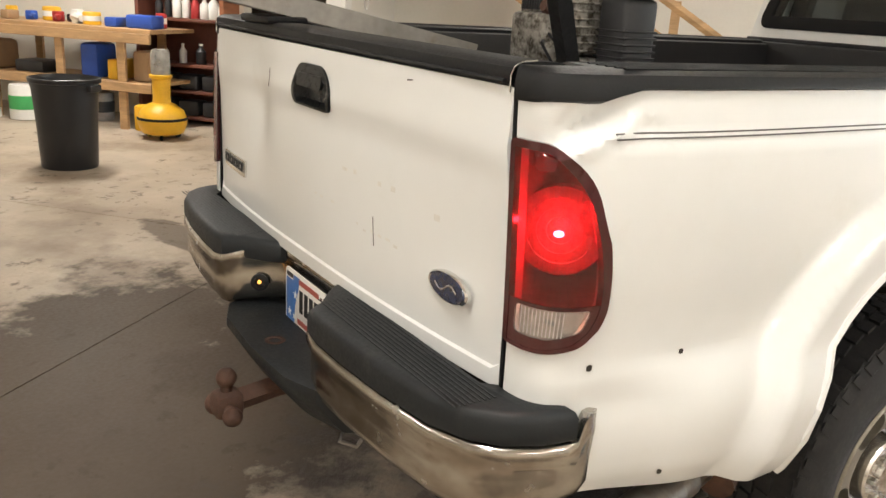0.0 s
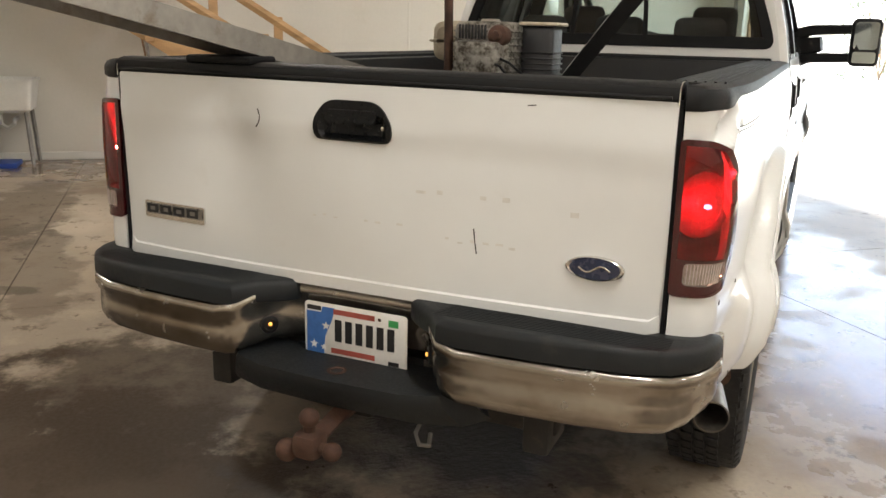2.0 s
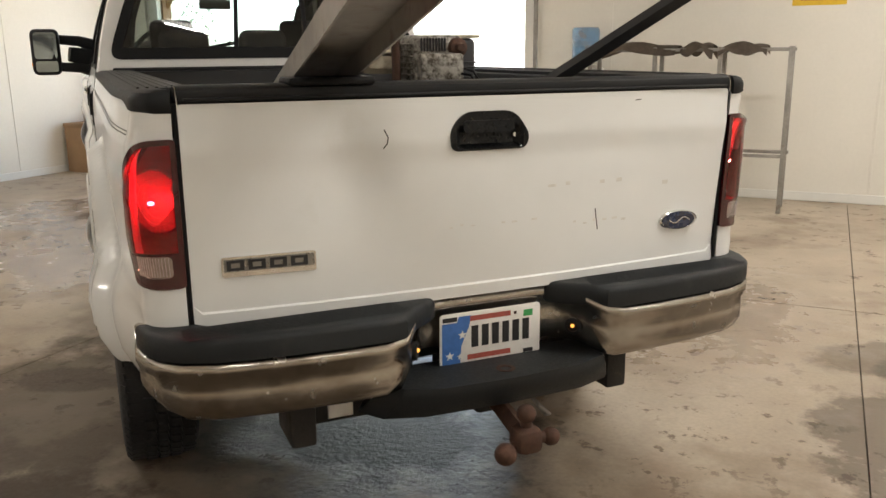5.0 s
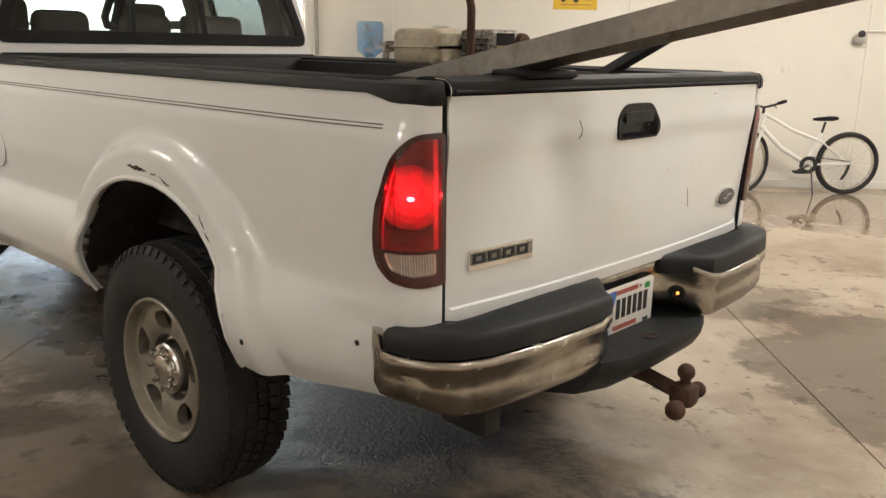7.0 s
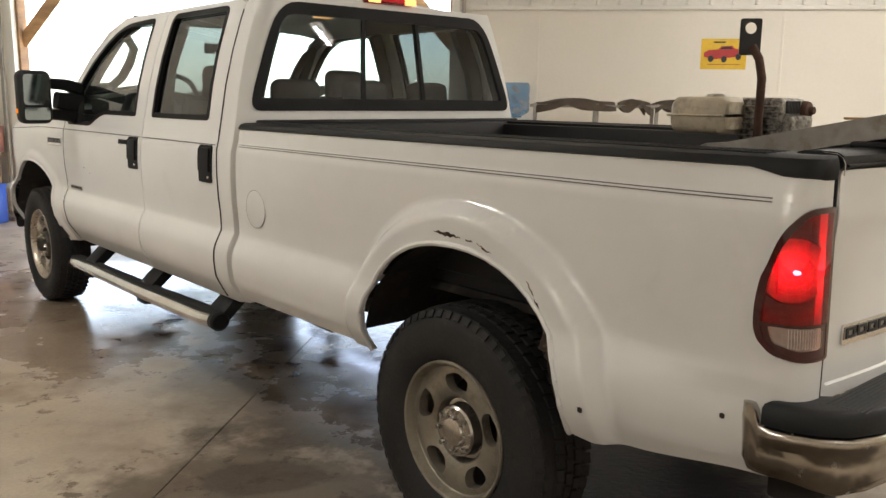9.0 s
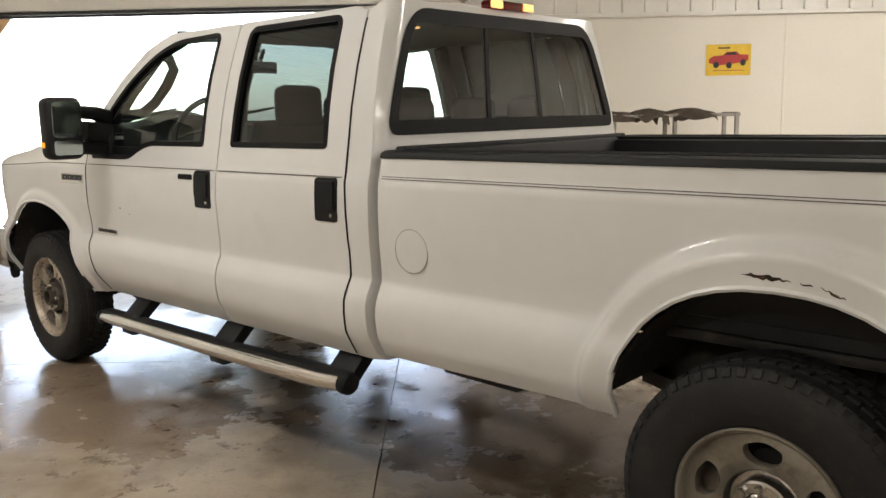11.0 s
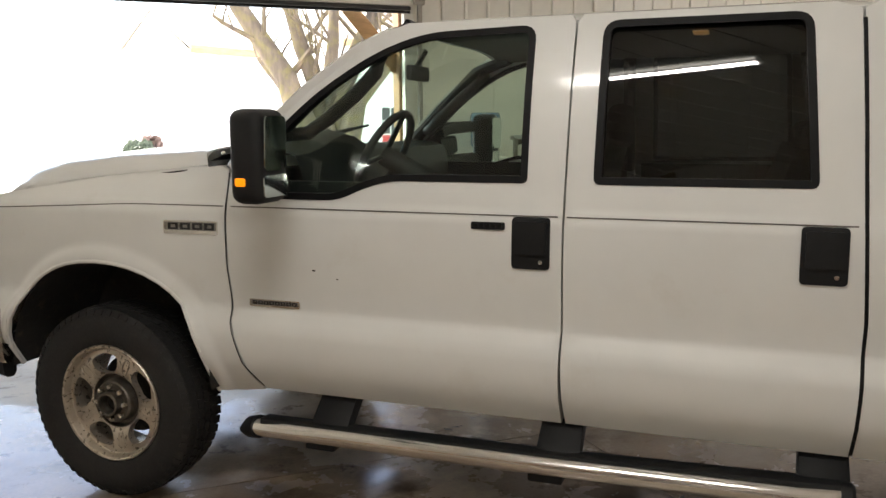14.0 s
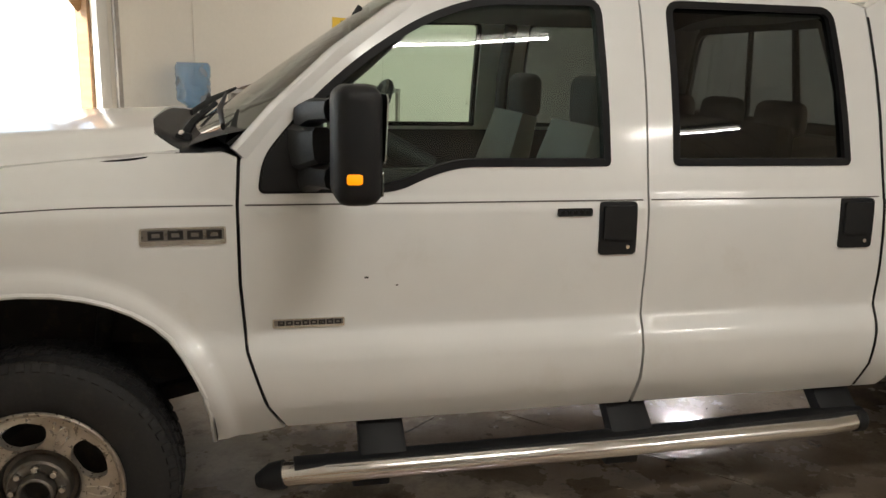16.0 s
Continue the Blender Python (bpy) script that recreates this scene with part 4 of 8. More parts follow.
# floor and front wall of the bed
bm = bmesh.new()
box(bm, (-0.70, 0.05, 0.82), (0.70, 2.48, 0.86))
bed = part("bed_floor", bm, "liner", truck, "black ribbed bed floor")
for i in range(14):
    bm = bmesh.new()
    box(bm, (-0.62 + i * 0.092, 0.08, 0.858), (-0.58 + i * 0.092, 2.44, 0.872), 0.004, 1)
    part("rib", bm, "liner", bed)
bm = bmesh.new()
box(bm, (-0.71, 2.45, 0.84), (0.71, 2.505, 1.335), 0.012)
part("bed_front_wall", bm, "liner", truck, "black liner on the front wall of the bed")
bm = bmesh.new()
box(bm, (-0.80, 2.47, 1.325), (0.80, 2.52, 1.352), 0.008)
part("front_rail_cap", bm, "trim", truck, "black plastic rail cap with worn edges")

# tailgate
def gate_y(z):
    return 0.01 - 0.018 * smooth((z - 0.8) / 0.5) + (-0.006 if z < 0.822 else 0.0) - 0.006 * math.exp(-((z - 1.20) / 0.03) ** 2)


def gate_bow(x, z):
    return -0.036 * (1 - min(1.0, abs(x) / 0.768) ** 2.5) * (1 - 0.75 * smooth((z - 0.82) / 0.42)) - 0.0155 * x * smooth((z - 0.8) / 0.5)


def gate_dent(x, z):
    d = 0.012 * math.exp(-((x + 0.38) / 0.09) ** 2 - ((z - 1.12) / 0.12) ** 2) - 0.007 * math.exp(-((x + 0.25) / 0.07) ** 2 - ((z - 1.1) / 0.15) ** 2)
    return gate_bow(x, z) + d + 0.004 * math.exp(-((x - 0.35) / 0.25) ** 2 - ((z - 1.17) / 0.04) ** 2)


gate_rows = sorted(span(0.80, 1.31, 22) + [0.815, 0.820, 0.824, 0.829])
HANDLE = rounded([(-0.110, 1.171), (0.100, 1.171), (0.106, 1.211), (0.067, 1.268), (-0.077, 1.268), (-0.116, 1.221)], [0.02, 0.02, 0.03, 0.055, 0.055, 0.04])
bm = bmesh.new()
skin(bm, rounded([(-0.764, 0.79), (0.764, 0.79), (0.764, 1.306), (-0.764, 1.308)], 0.010), lambda s, z: Vector((s, gate_y(z) + gate_dent(s, z), z)), [HANDLE], 0.04, lambda s, z: Vector((s, gate_y(z) + 0.085, z)), gate_rows)
gate = part("tailgate", bm, "paint", truck, "white dented tailgate with faint traces of removed lettering")
bm = bmesh.new()
sweep(bm, [(-0.764, 0.056, 1.327), (0.764, 0.032, 1.3225)], 0.058, 0.0225, 16, power=3.2)
part("gate_cap", bm, "trim", gate, "black plastic tailgate cap")
for sx in (-1, 1):
    bm = bmesh.new()
    yc = 0.044 - sx * 0.012
    sweep(bm, [(sx * 0.7645, yc - 0.0585, 1.298), (sx * 0.7645, yc - 0.0585, 1.324), (sx * 0.7645, yc - 0.053, 1.336), (sx * 0.7645, yc - 0.04, 1.344), (sx * 0.7645, yc - 0.01, 1.346)], 0.0016, 0.0016, 6, up=(1, 0, 0))
    part("gate_edge", bm, "bright", gate, "bright worn edge of the tailgate")
bm = bmesh.new()
sweep(bm, [(-0.75, -0.003, 1.318), (0.75, -0.027, 1.314)], 0.004, 0.004, 8)
part("cap_ridge", bm, "trim", gate)
# handle: dished bezel and paddle
def handle_y(s, z):
    dish = smooth((1.233 - z) / 0.014) * smooth((z - 1.174) / 0.014) * smooth((0.094 - abs(s + 0.005)) / 0.02)
    return gate_y(z) + gate_bow(s, z) - 0.006 + 0.026 * dish


bm = bmesh.new()
skin(bm, [(s * 1.01, 1.219 + (z - 1.219) * 1.02) for s, z in HANDLE], lambda s, z: Vector((s, handle_y(s, z), z)), (), 0.010, lambda s, z: Vector((s, gate_y(z) + 0.05, z)))
hd = part("tailgate_handle", bm, "handle", gate, "black plastic tailgate handle with a half-round bezel")
bm = bmesh.new()
skin(bm, rounded(rect(-0.080, 1.216, 0.063, 1.246), 0.01, 4), lambda s, z: Vector((s, gate_y(z) + gate_bow(s, z) - 0.009, z)), (), 0.02, lambda s, z: Vector((s, gate_y(z) + gate_bow(s, z) - 0.001, z)))
part("paddle", bm, "handle", hd)
bm = bmesh.new()
lathe(bm, [(0.0, 0.003), (0.0055, 0.003), (0.0065, 0.0)], 16, Matrix.Translation((0.074, handle_y(0.074, 1.205) - 0.001, 1.205)) @ Euler((radians(90), 0, 0)).to_matrix().to_4x4())
part("lock", bm, "bright", hd, "bright lock cylinder")


def badge(x0, x1, z0, z1, place, parent, letters):
    """A chrome nameplate with dark raised strokes; place(s, z, out) lays it on the body."""
    bm = bmesh.new()
    out = rounded([(x0, z0), (x1, z0), (x1, z1), (x0, z1)], 0.006, 3)
    skin(bm, out, lambda s, z: place(s, z, 0.006), (), 0.03, lambda s, z: place(s, z, 0.0005))
    b = part("nameplate", bm, "bright", parent, "chrome nameplate with dark bars")
    bm = bmesh.new()
    w, h = x1 - x0, z1 - z0
    skin(bm, rounded([(x0 + w * 0.02, z0 + h * 0.26), (x1 - w * 0.02, z0 + h * 0.26), (x1 - w * 0.02, z1 - h * 0.1), (x0 + w * 0.02, z1 - h * 0.1)], 0.003, 2), lambda s, z: place(s, z, 0.0072), (), 0.03, lambda s, z: place(s, z, 0.006))
    part("inlay", bm, "inlay", b, "grey inlay")
    n = letters
    for i in range(n):
        a = x0 + w * (0.05 + 0.9 * i / n)
        c = a + w * 0.9 / n * 0.8
        bm = bmesh.new()
        skin(bm, rect(a, z0 + h * 0.33, c, z1 - h * 0.17), lambda s, z: place(s, z, 0.0095), [rect(a + (c - a) * 0.24, z0 + h * 0.46, c - (c - a) * 0.24, z1 - h * 0.30)], 0.05, lambda s, z: place(s, z, 0.0068))
        part("bar", bm, "ink", b)
    return b


badge(-0.694, -0.472, 0.905, 0.953, lambda s, z, o: Vector((s, gate_y(z) + gate_bow(s, z) - o, z)), gate, 4)
# oval emblem
bm = bmesh.new()
m = Matrix.Translation((0.613, gate_y(0.931) + gate_bow(0.60, 0.931) - 0.001, 0.931)) @ Euler((radians(90), 0, 0)).to_matrix().to_4x4() @ Matrix.Diagonal((1.0, 0.42, 1, 1))
lathe(bm, [(0.067, 0.0), (0.067, 0.008), (0.062, 0.011), (0.058, 0.009), (0.0, 0.009)], 40, m)
em = part("emblem", bm, "bright", gate, "oval dark blue emblem with a chrome rim")
bm = bmesh.new()
lathe(bm, [(0.058, 0.009), (0.056, 0.0115), (0.0, 0.0125)], 40, m)
part("emblem_face", bm, "blue", em)
bm = bmesh.new()
sweep(bm, [m @ Vector((x, 0.018 * math.sin(x * 95), 0.0128)) for x in span(-0.036, 0.036, 14)], 0.0022, 0.001, 6, up=(0, -1, 0))
part("emblem_script", bm, "bright", em)
# scratches and ghost marks
rng = random.Random(7)
def scratch(pts, w=0.0016):
    bm = bmesh.new()
    sweep(bm, [Vector((x, gate_y(z) + gate_dent(x, z) - 0.0004, z)) for x, z in pts], w, 0.0006, 6, up=(0, -1, 0))
    part("scratch", bm, "mark", gate, "dark scratch in the paint")
scratch([(0.322, 0.99), (0.325, 0.965), (0.331, 0.93)])
scratch([(-0.288, 1.234), (-0.279, 1.214), (-0.282, 1.199), (-0.292, 1.187)])
scratch([(0.44, 1.282), (0.46, 1.284)], 0.0012)
M["ghost"] = surf("faded_lettering_trace", (0.66, 0.645, 0.605), 0.45, 0, 0.08, 40, 120, 0.05)
for x0, z0, n, h, w in ((0.17, 1.085, 5, 0.045, 0.055), (0.55, 1.06, 2, 0.04, 0.05), (-0.12, 0.985, 9, 0.02, 0.03), (0.25, 0.965, 6, 0.025, 0.032)):
    for i in range(n):
        if rng.random() < 0.25:
            continue
        a = x0 + i * w
        bm = bmesh.new()
        zc = z0 + rng.uniform(-0.004, 0.004)
        skin(bm, rect(a, zc - h / 2, a + w * rng.uniform(0.25, 0.6), zc - h / 2 + h * rng.uniform(0.15, 0.3)), lambda s, z: Vector((s, gate_y(z) + gate_dent(s, z) - 0.0006, z)), (), 0.05)
        part("faded_bar", bm, "ghost", gate)

# rear bumper: one chrome face bent round the corners and into the number plate recess
PLAN = [(-0.882, 0.122), (-0.891, 0.112), (-0.894, 0.098), (-0.895, 0.086), (-0.895, 0.076), (-0.893, 0.05), (-0.881, 0.008), (-0.856, -0.045), (-0.812, -0.088), (-0.735, -0.12), (-0.6, -0.14), (-0.45, -0.15), (-0.34, -0.152), (-0.29, -0.145), (-0.255, -0.10), (-0.225, -0.04), (-0.19, -0.012), (-0.1, -0.004)]
PLAN = PLAN + [(0.0, -0.004)] + [(-x, y) for x, y in reversed(PLAN)]
bm = bmesh.new()
rings = []
for i, (x, y) in enumerate(PLAN):
    ax = abs(x)
    mid = smooth((0.33 - ax) / 0.12)
    top = 0.738 + 0.045 * mid + 0.046 * smooth((y - 0.076) / 0.016)
    bot = 0.588 + 0.03 * mid + 0.024 * smooth((ax - 0.825) / 0.06)
    (xa, ya), (xb, yb) = PLAN[max(i - 1, 0)], PLAN[min(i + 1, len(PLAN) - 1)]
    out = Vector((yb - ya, xa - xb, 0)).normalized()
    lip = 1 - smooth((y - 0.06) / 0.03)
    pts = [(0.0, top), (0.007 * lip, top - 0.008), (0.007 * lip, top - 0.026), (0.001, top - 0.032), (0.001, top - 0.040), (-0.005 * lip, top - 0.046), (-0.003, (top + bot) / 2), (-0.004, bot + 0.04), (-0.018, bot + 0.01), (-0.035, bot), (-0.045, bot + 0.004), (-0.03, bot + 0.03), (-0.02, top)]
    rings.append([bm.verts.new(Vector((x, y, z)) + out * d) for d, z in pts])
for a, b in zip(rings, rings[1:]):
    bridge(bm, a, b)
bm.faces.new(rings[0][::-1])
bm.faces.new(rings[-1])
bmesh.ops.recalc_face_normals(bm, faces=bm.faces)
bumper = part("rear_bumper", bm, "chrome", truck, "dull worn chrome step bumper with black pads", angle=50)
for sx in (-1, 1):
    edge = [(x, y) for x, y in PLAN if x <= -0.24 and y < 0.08]
    loop = [(x + (0.004 if y > 0.04 else 0.0), y - 0.004) for x, y in edge] + [(-0.20, -0.062), (-0.17, -0.03), (-0.17, -0.016), (-0.76, -0.016), (-0.80, 0.04), (-0.86, 0.07)]
    bm = bmesh.new()
    rr = []
    cx, cy = -0.55, -0.06
    for inset, z in ((0.0, 0.742), (-0.004, 0.748), (-0.003, 0.782), (0.003, 0.792), (0.010, 0.797), (0.022, 0.799)):
        ring = []
        for x, y in loop:
            f = 1 - inset / max(0.06, math.hypot(x - cx, y - cy))
            ring.append(bm.verts.new((sx * -1 * (cx + (x - cx) * f) * 1.0, cy + (y - cy) * (1 - inset / 0.12 if inset > 0 else 1.0), z)))
        rr.append(ring)
    for a, b in zip(rr, rr[1:]):
        bridge(bm, a, b)
    bm.faces.new(rr[0][::-1])
    bm.faces.new(rr[-1])
    bmesh.ops.recalc_face_normals(bm, faces=bm.faces)
    pad = part("step_pad", bm, "pad", bumper, "black ribbed plastic step pad")
    bm = bmesh.new()
    for i in range(9):
        y = -0.112 + i * 0.010
        sweep(bm, [(sx * -1 * x, y, 0.8) for x in span(-0.80, -0.26 - 0.003 * i, 12)], 0.002, 0.0007, 5)
    part("pad_rib", bm, "pad", pad)
# lower centre step
bm = bmesh.new()
top = [(-0.33, -0.06), (-0.29, -0.13), (-0.2, -0.165), (0.0, -0.175), (0.2, -0.165), (0.29, -0.13), (0.33, -0.06), (0.30, 0.02), (-0.30, 0.02)]
rr = []
for k, z, dy in ((1.0, 0.602, 0), (1.02, 0.594, 0), (1.03, 0.575, 0), (1.12, 0.53, 0.01), (1.15, 0.51, 0.03)):
    rr.append([bm.verts.new((x * k, y + dy + (0.02 if k > 1.05 and y < -0.05 else 0), z)) for x, y in top])
for a, b in zip(rr, rr[1:]):
    bridge(bm, a, b)
bm.faces.new(rr[0])
bm.faces.new(rr[-1][::-1])
bmesh.ops.recalc_face_normals(bm, faces=bm.faces)
cp = part("centre_step", bm, "pad", bumper, "black plastic centre step")
bm = bmesh.new()
lathe(bm, [(0.022, 0.0), (0.026, 0.003), (0.016, 0.004), (0.014, 0.0)], 20, Matrix.Translation((0.0, -0.11, 0.601)), True)
part("ball_hole", bm, "rust", cp, "rusty ball hole")
for sx in (-1, 1):
    bm = bmesh.new()
    lathe(bm, [(0.022, -0.01), (0.024, 0.006), (0.016, 0.009), (0.014, 0.0), (0.0, 0.0)], 20, Matrix.Translation((sx * 0.237, -0.062, 0.672)) @ Euler((radians(90), 0, radians(-sx * 58))).to_matrix().to_4x4())
    pl = part("plate_lamp", bm, "trim", bumper, "black round number plate lamp")
    bm = bmesh.new()
    bmesh.ops.create_icosphere(bm, subdivisions=2, radius=0.0055, matrix=Matrix.Translation((sx * 0.230, -0.066, 0.674)))
    part("lamp_bulb", bm, "plate_bulb", pl, "lit lamp bulb")
    bm = bmesh.new()
    lathe(bm, [(0.0, 0.004), (0.011, 0.004), (0.012, 0.0)], 14, Matrix.Translation((sx * 0.175, -0.014, 0.757)) @ Euler((radians(90), 0, 0)).to_matrix().to_4x4())
    part("bumper_hole", bm, "ink", bumper, "dark mounting hole")
# number plate
bm = bmesh.new()
prism(bm, rounded([(-0.150, 0.592), (0.152, 0.592), (0.152, 0.742), (-0.150, 0.742)], 0.012, 4), 0.004, Matrix.Translation((0, -0.018, 0)) @ Euler((radians(90), 0, 0)).to_matrix().to_4x4(), 0.001)
plate = part("number_plate", bm, "plate", truck, "white number plate with a blue field and black bars")
def flat(name, pts, depth, mat_name, parent, label=""):
    bm = bmesh.new()
    prism(bm, pts, depth, Matrix.Translation((0, -0.0221, 0)) @ Euler((radians(90), 0, 0)).to_matrix().to_4x4())
    return part(name, bm, mat_name, parent, label)
flat("blue_field", [(-0.144, 0.60), (-0.092, 0.60), (-0.088, 0.65), (-0.066, 0.70), (-0.058, 0.732), (-0.095, 0.732), (-0.1, 0.716), (-0.144, 0.716)], 0.0006, "plate_blue", plate, "faded blue field")
for i in range(6):
    x = -0.058 + i * 0.031
    flat("bar", rect(x, 0.642, x + 0.02, 0.702), 0.0012, "ink", plate)
for x0, x1, z0, z1, mm in ((-0.062, 0.06, 0.716, 0.730, "plate_red"), (0.10, 0.128, 0.708, 0.726, "green_plastic"), (-0.142, -0.10, 0.72, 0.732, "ink"), (-0.07, 0.06, 0.608, 0.622, "plate_red"), (0.10, 0.13, 0.603, 0.614, "ink"), (0.07, 0.078, 0.718, 0.726, "rust")):
    flat("bar", rect(x0, z0, x1, z1), 0.0008, mm, plate)
for x, z, r in ((-0.085, 0.68, 0.013), (-0.122, 0.625, 0.013), (-0.092, 0.62, 0.010)):
    flat("star", [(x + (r if i % 2 == 0 else r * 0.42) * math.sin(i * math.pi / 5), z + (r if i % 2 == 0 else r * 0.42) * math.cos(i * math.pi / 5)) for i in range(10)], 0.0012, "plate", plate)

# towing gear
bm = bmesh.new()
box(bm, (-0.52, 0.10, 0.44), (0.52, 0.18, 0.515), 0.01)
box(bm, (-0.54, 0.06, 0.40), (-0.47, 0.22, 0.56), 0.01)
box(bm, (0.44, 0.06, 0.40), (0.51, 0.22, 0.56), 0.01)
box(bm, (-0.045, -0.03, 0.445), (0.055, 0.30, 0.535), 0.012)
hitch = part("tow_hitch", bm, "under", truck, "black steel towing receiver")
bm = bmesh.new()
box(bm, (-0.43, 0.094, 0.455), (-0.36, 0.099, 0.495), 0.001, 1)
part("sticker", bm, "plate", hitch, "pale paper sticker")
bm = bmesh.new()
sweep(bm, [(0.005, 0.1, 0.487), (0.0, -0.10, 0.480), (-0.004, -0.20, 0.462)], 0.028, 0.028, 4, power=40)
box(bm, (-0.040, -0.268, 0.424), (0.032, -0.195, 0.492), 0.02)
part("ball_mount", bm, "rust", hitch, "rusty triple ball mount")
for (d, r) in (((0, 0, 1), 0.025), ((-0.88, -0.1, -0.40), 0.029), ((0.88, -0.1, -0.05), 0.024)):
    bm = bmesh.new()
    c = Vector((-0.004, -0.232, 0.458))
    dv = Vector(d).normalized()
    sweep(bm, [c + dv * 0.03, c + dv * 0.055], 0.015, seg=12, up=(0, 1, 0))
    bmesh.ops.create_uvsphere(bm, u_segments=18, v_segments=12, radius=r, matrix=Matrix.Translation(c + dv * 0.068))
    part("tow_ball", bm, "rust", hitch, "rusty tow ball")
bm = bmesh.new()
sweep(bm, [(0.16, 0.1, 0.45), (0.17, 0.0, 0.42), (0.19, -0.02, 0.40), (0.20, 0.02, 0.38), (0.19, 0.05, 0.40)], 0.006, seg=8)
part("safety_hook", bm, "galv", hitch)
# exhaust tip
bm = bmesh.new()
m = Matrix.Translation((0.875, 0.24, 0.515)) @ Euler((radians(96), 0, radians(12))).to_matrix().to_4x4()
lathe(bm, [(0.036, -0.5), (0.036, -0.16), (0.043, -0.14), (0.045, 0.0), (0.041, 0.0), (0.039, -0.2), (0.0, -0.2)], 28, m)
part("exhaust_tip", bm, "hub", truck, "dull chromed exhaust tail pipe")

# ---- cab ----
FWIN = rounded([(3.712, 1.345), (3.72, 1.862), (4.12, 1.852), (4.30, 1.79), (4.50, 1.665), (4.66, 1.525), (4.79, 1.37), (4.805, 1.272), (4.40, 1.272), (4.30, 1.318), (4.20, 1.345)], [0.015, 0.05, 0.1, 0.1, 0.1, 0.1, 0.05, 0.02, 0.06, 0.06, 0.06])
RWIN = rounded([(2.832, 1.345), (3.487, 1.345), (3.487, 1.865), (2.865, 1.865)], [0.02, 0.02, 0.05, 0.05])
REAR_DOOR = [(2.705, 0.53), (3.57, 0.53), (3.577, 0.8), (3.577, 1.87), (3.56, 1.893), (2.80, 1.893), (2.73, 1.87), (2.72, 1.6), (2.705, 1.24), (2.69, 0.95), (2.695, 0.75)]
FRONT_DOOR = [(3.585, 0.53), (4.735, 0.53), (4.79, 0.62), (4.845, 0.80), (4.86, 1.0), (4.862, 1.24), (4.855, 1.36), (4.82, 1.44), (4.70, 1.575), (4.53, 1.72), (4.36, 1.835), (4.19, 1.893), (3.60, 1.893), (3.584, 1.87), (3.584, 0.8)]


def scaled(pts, k):
    cx, cy = sum(p[0] for p in pts) / len(pts), sum(p[1] for p in pts) / len(pts)
    return [(cx + (a - cx) * k, cy + (b - cy) * k) for a, b in pts]


def offset(pts, d):
    """The outline moved outwards by d (inwards: minus)."""
    out, n = [], len(pts)
    area = sum(pts[i - 1][0] * pts[i][1] - pts[i][0] * pts[i - 1][1] for i in range(n))
    sgn = 1 if area > 0 else -1
    for i in range(n):
        t = Vector(pts[(i + 1) % n]) - Vector(pts[i - 1])
        if t.length < 1e-9:
            out.append(pts[i])
            continue
        t.normalize()
        out.append((pts[i][0] + sgn * t.y * d, pts[i][1] - sgn * t.x * d))
    return out


def door_handle(sx, y0, y1, z0, z1, parent):
    bm = bmesh.new()
    skin(bm, rounded(rect(y0, z0, y1, z1), 0.014, 4), side_where(sx, 0.006), (), 0.03, side_where(sx, -0.004))
    h = part("door_handle", bm, "trim", parent, "black plastic pull handle")
    bm = bmesh.new()
    skin(bm, rounded(rect(y0 + 0.012, z0 + 0.05, y1 - 0.012, z1 - 0.012), 0.01, 4), side_where(sx, 0.016), (), 0.03, side_where(sx, 0.006))
    part("grip", bm, "trim", h)
    bm = bmesh.new()
    q = side_where(sx, 0.007)(y0 + 0.03, z0 + 0.025)
    lathe(bm, [(0.0, 0.003), (0.007, 0.003), (0.008, 0.0)], 14, Matrix.Translation(q) @ Euler((0, radians(90 * sx), 0)).to_matrix().to_4x4())
    part("lock", bm, "bright", h)


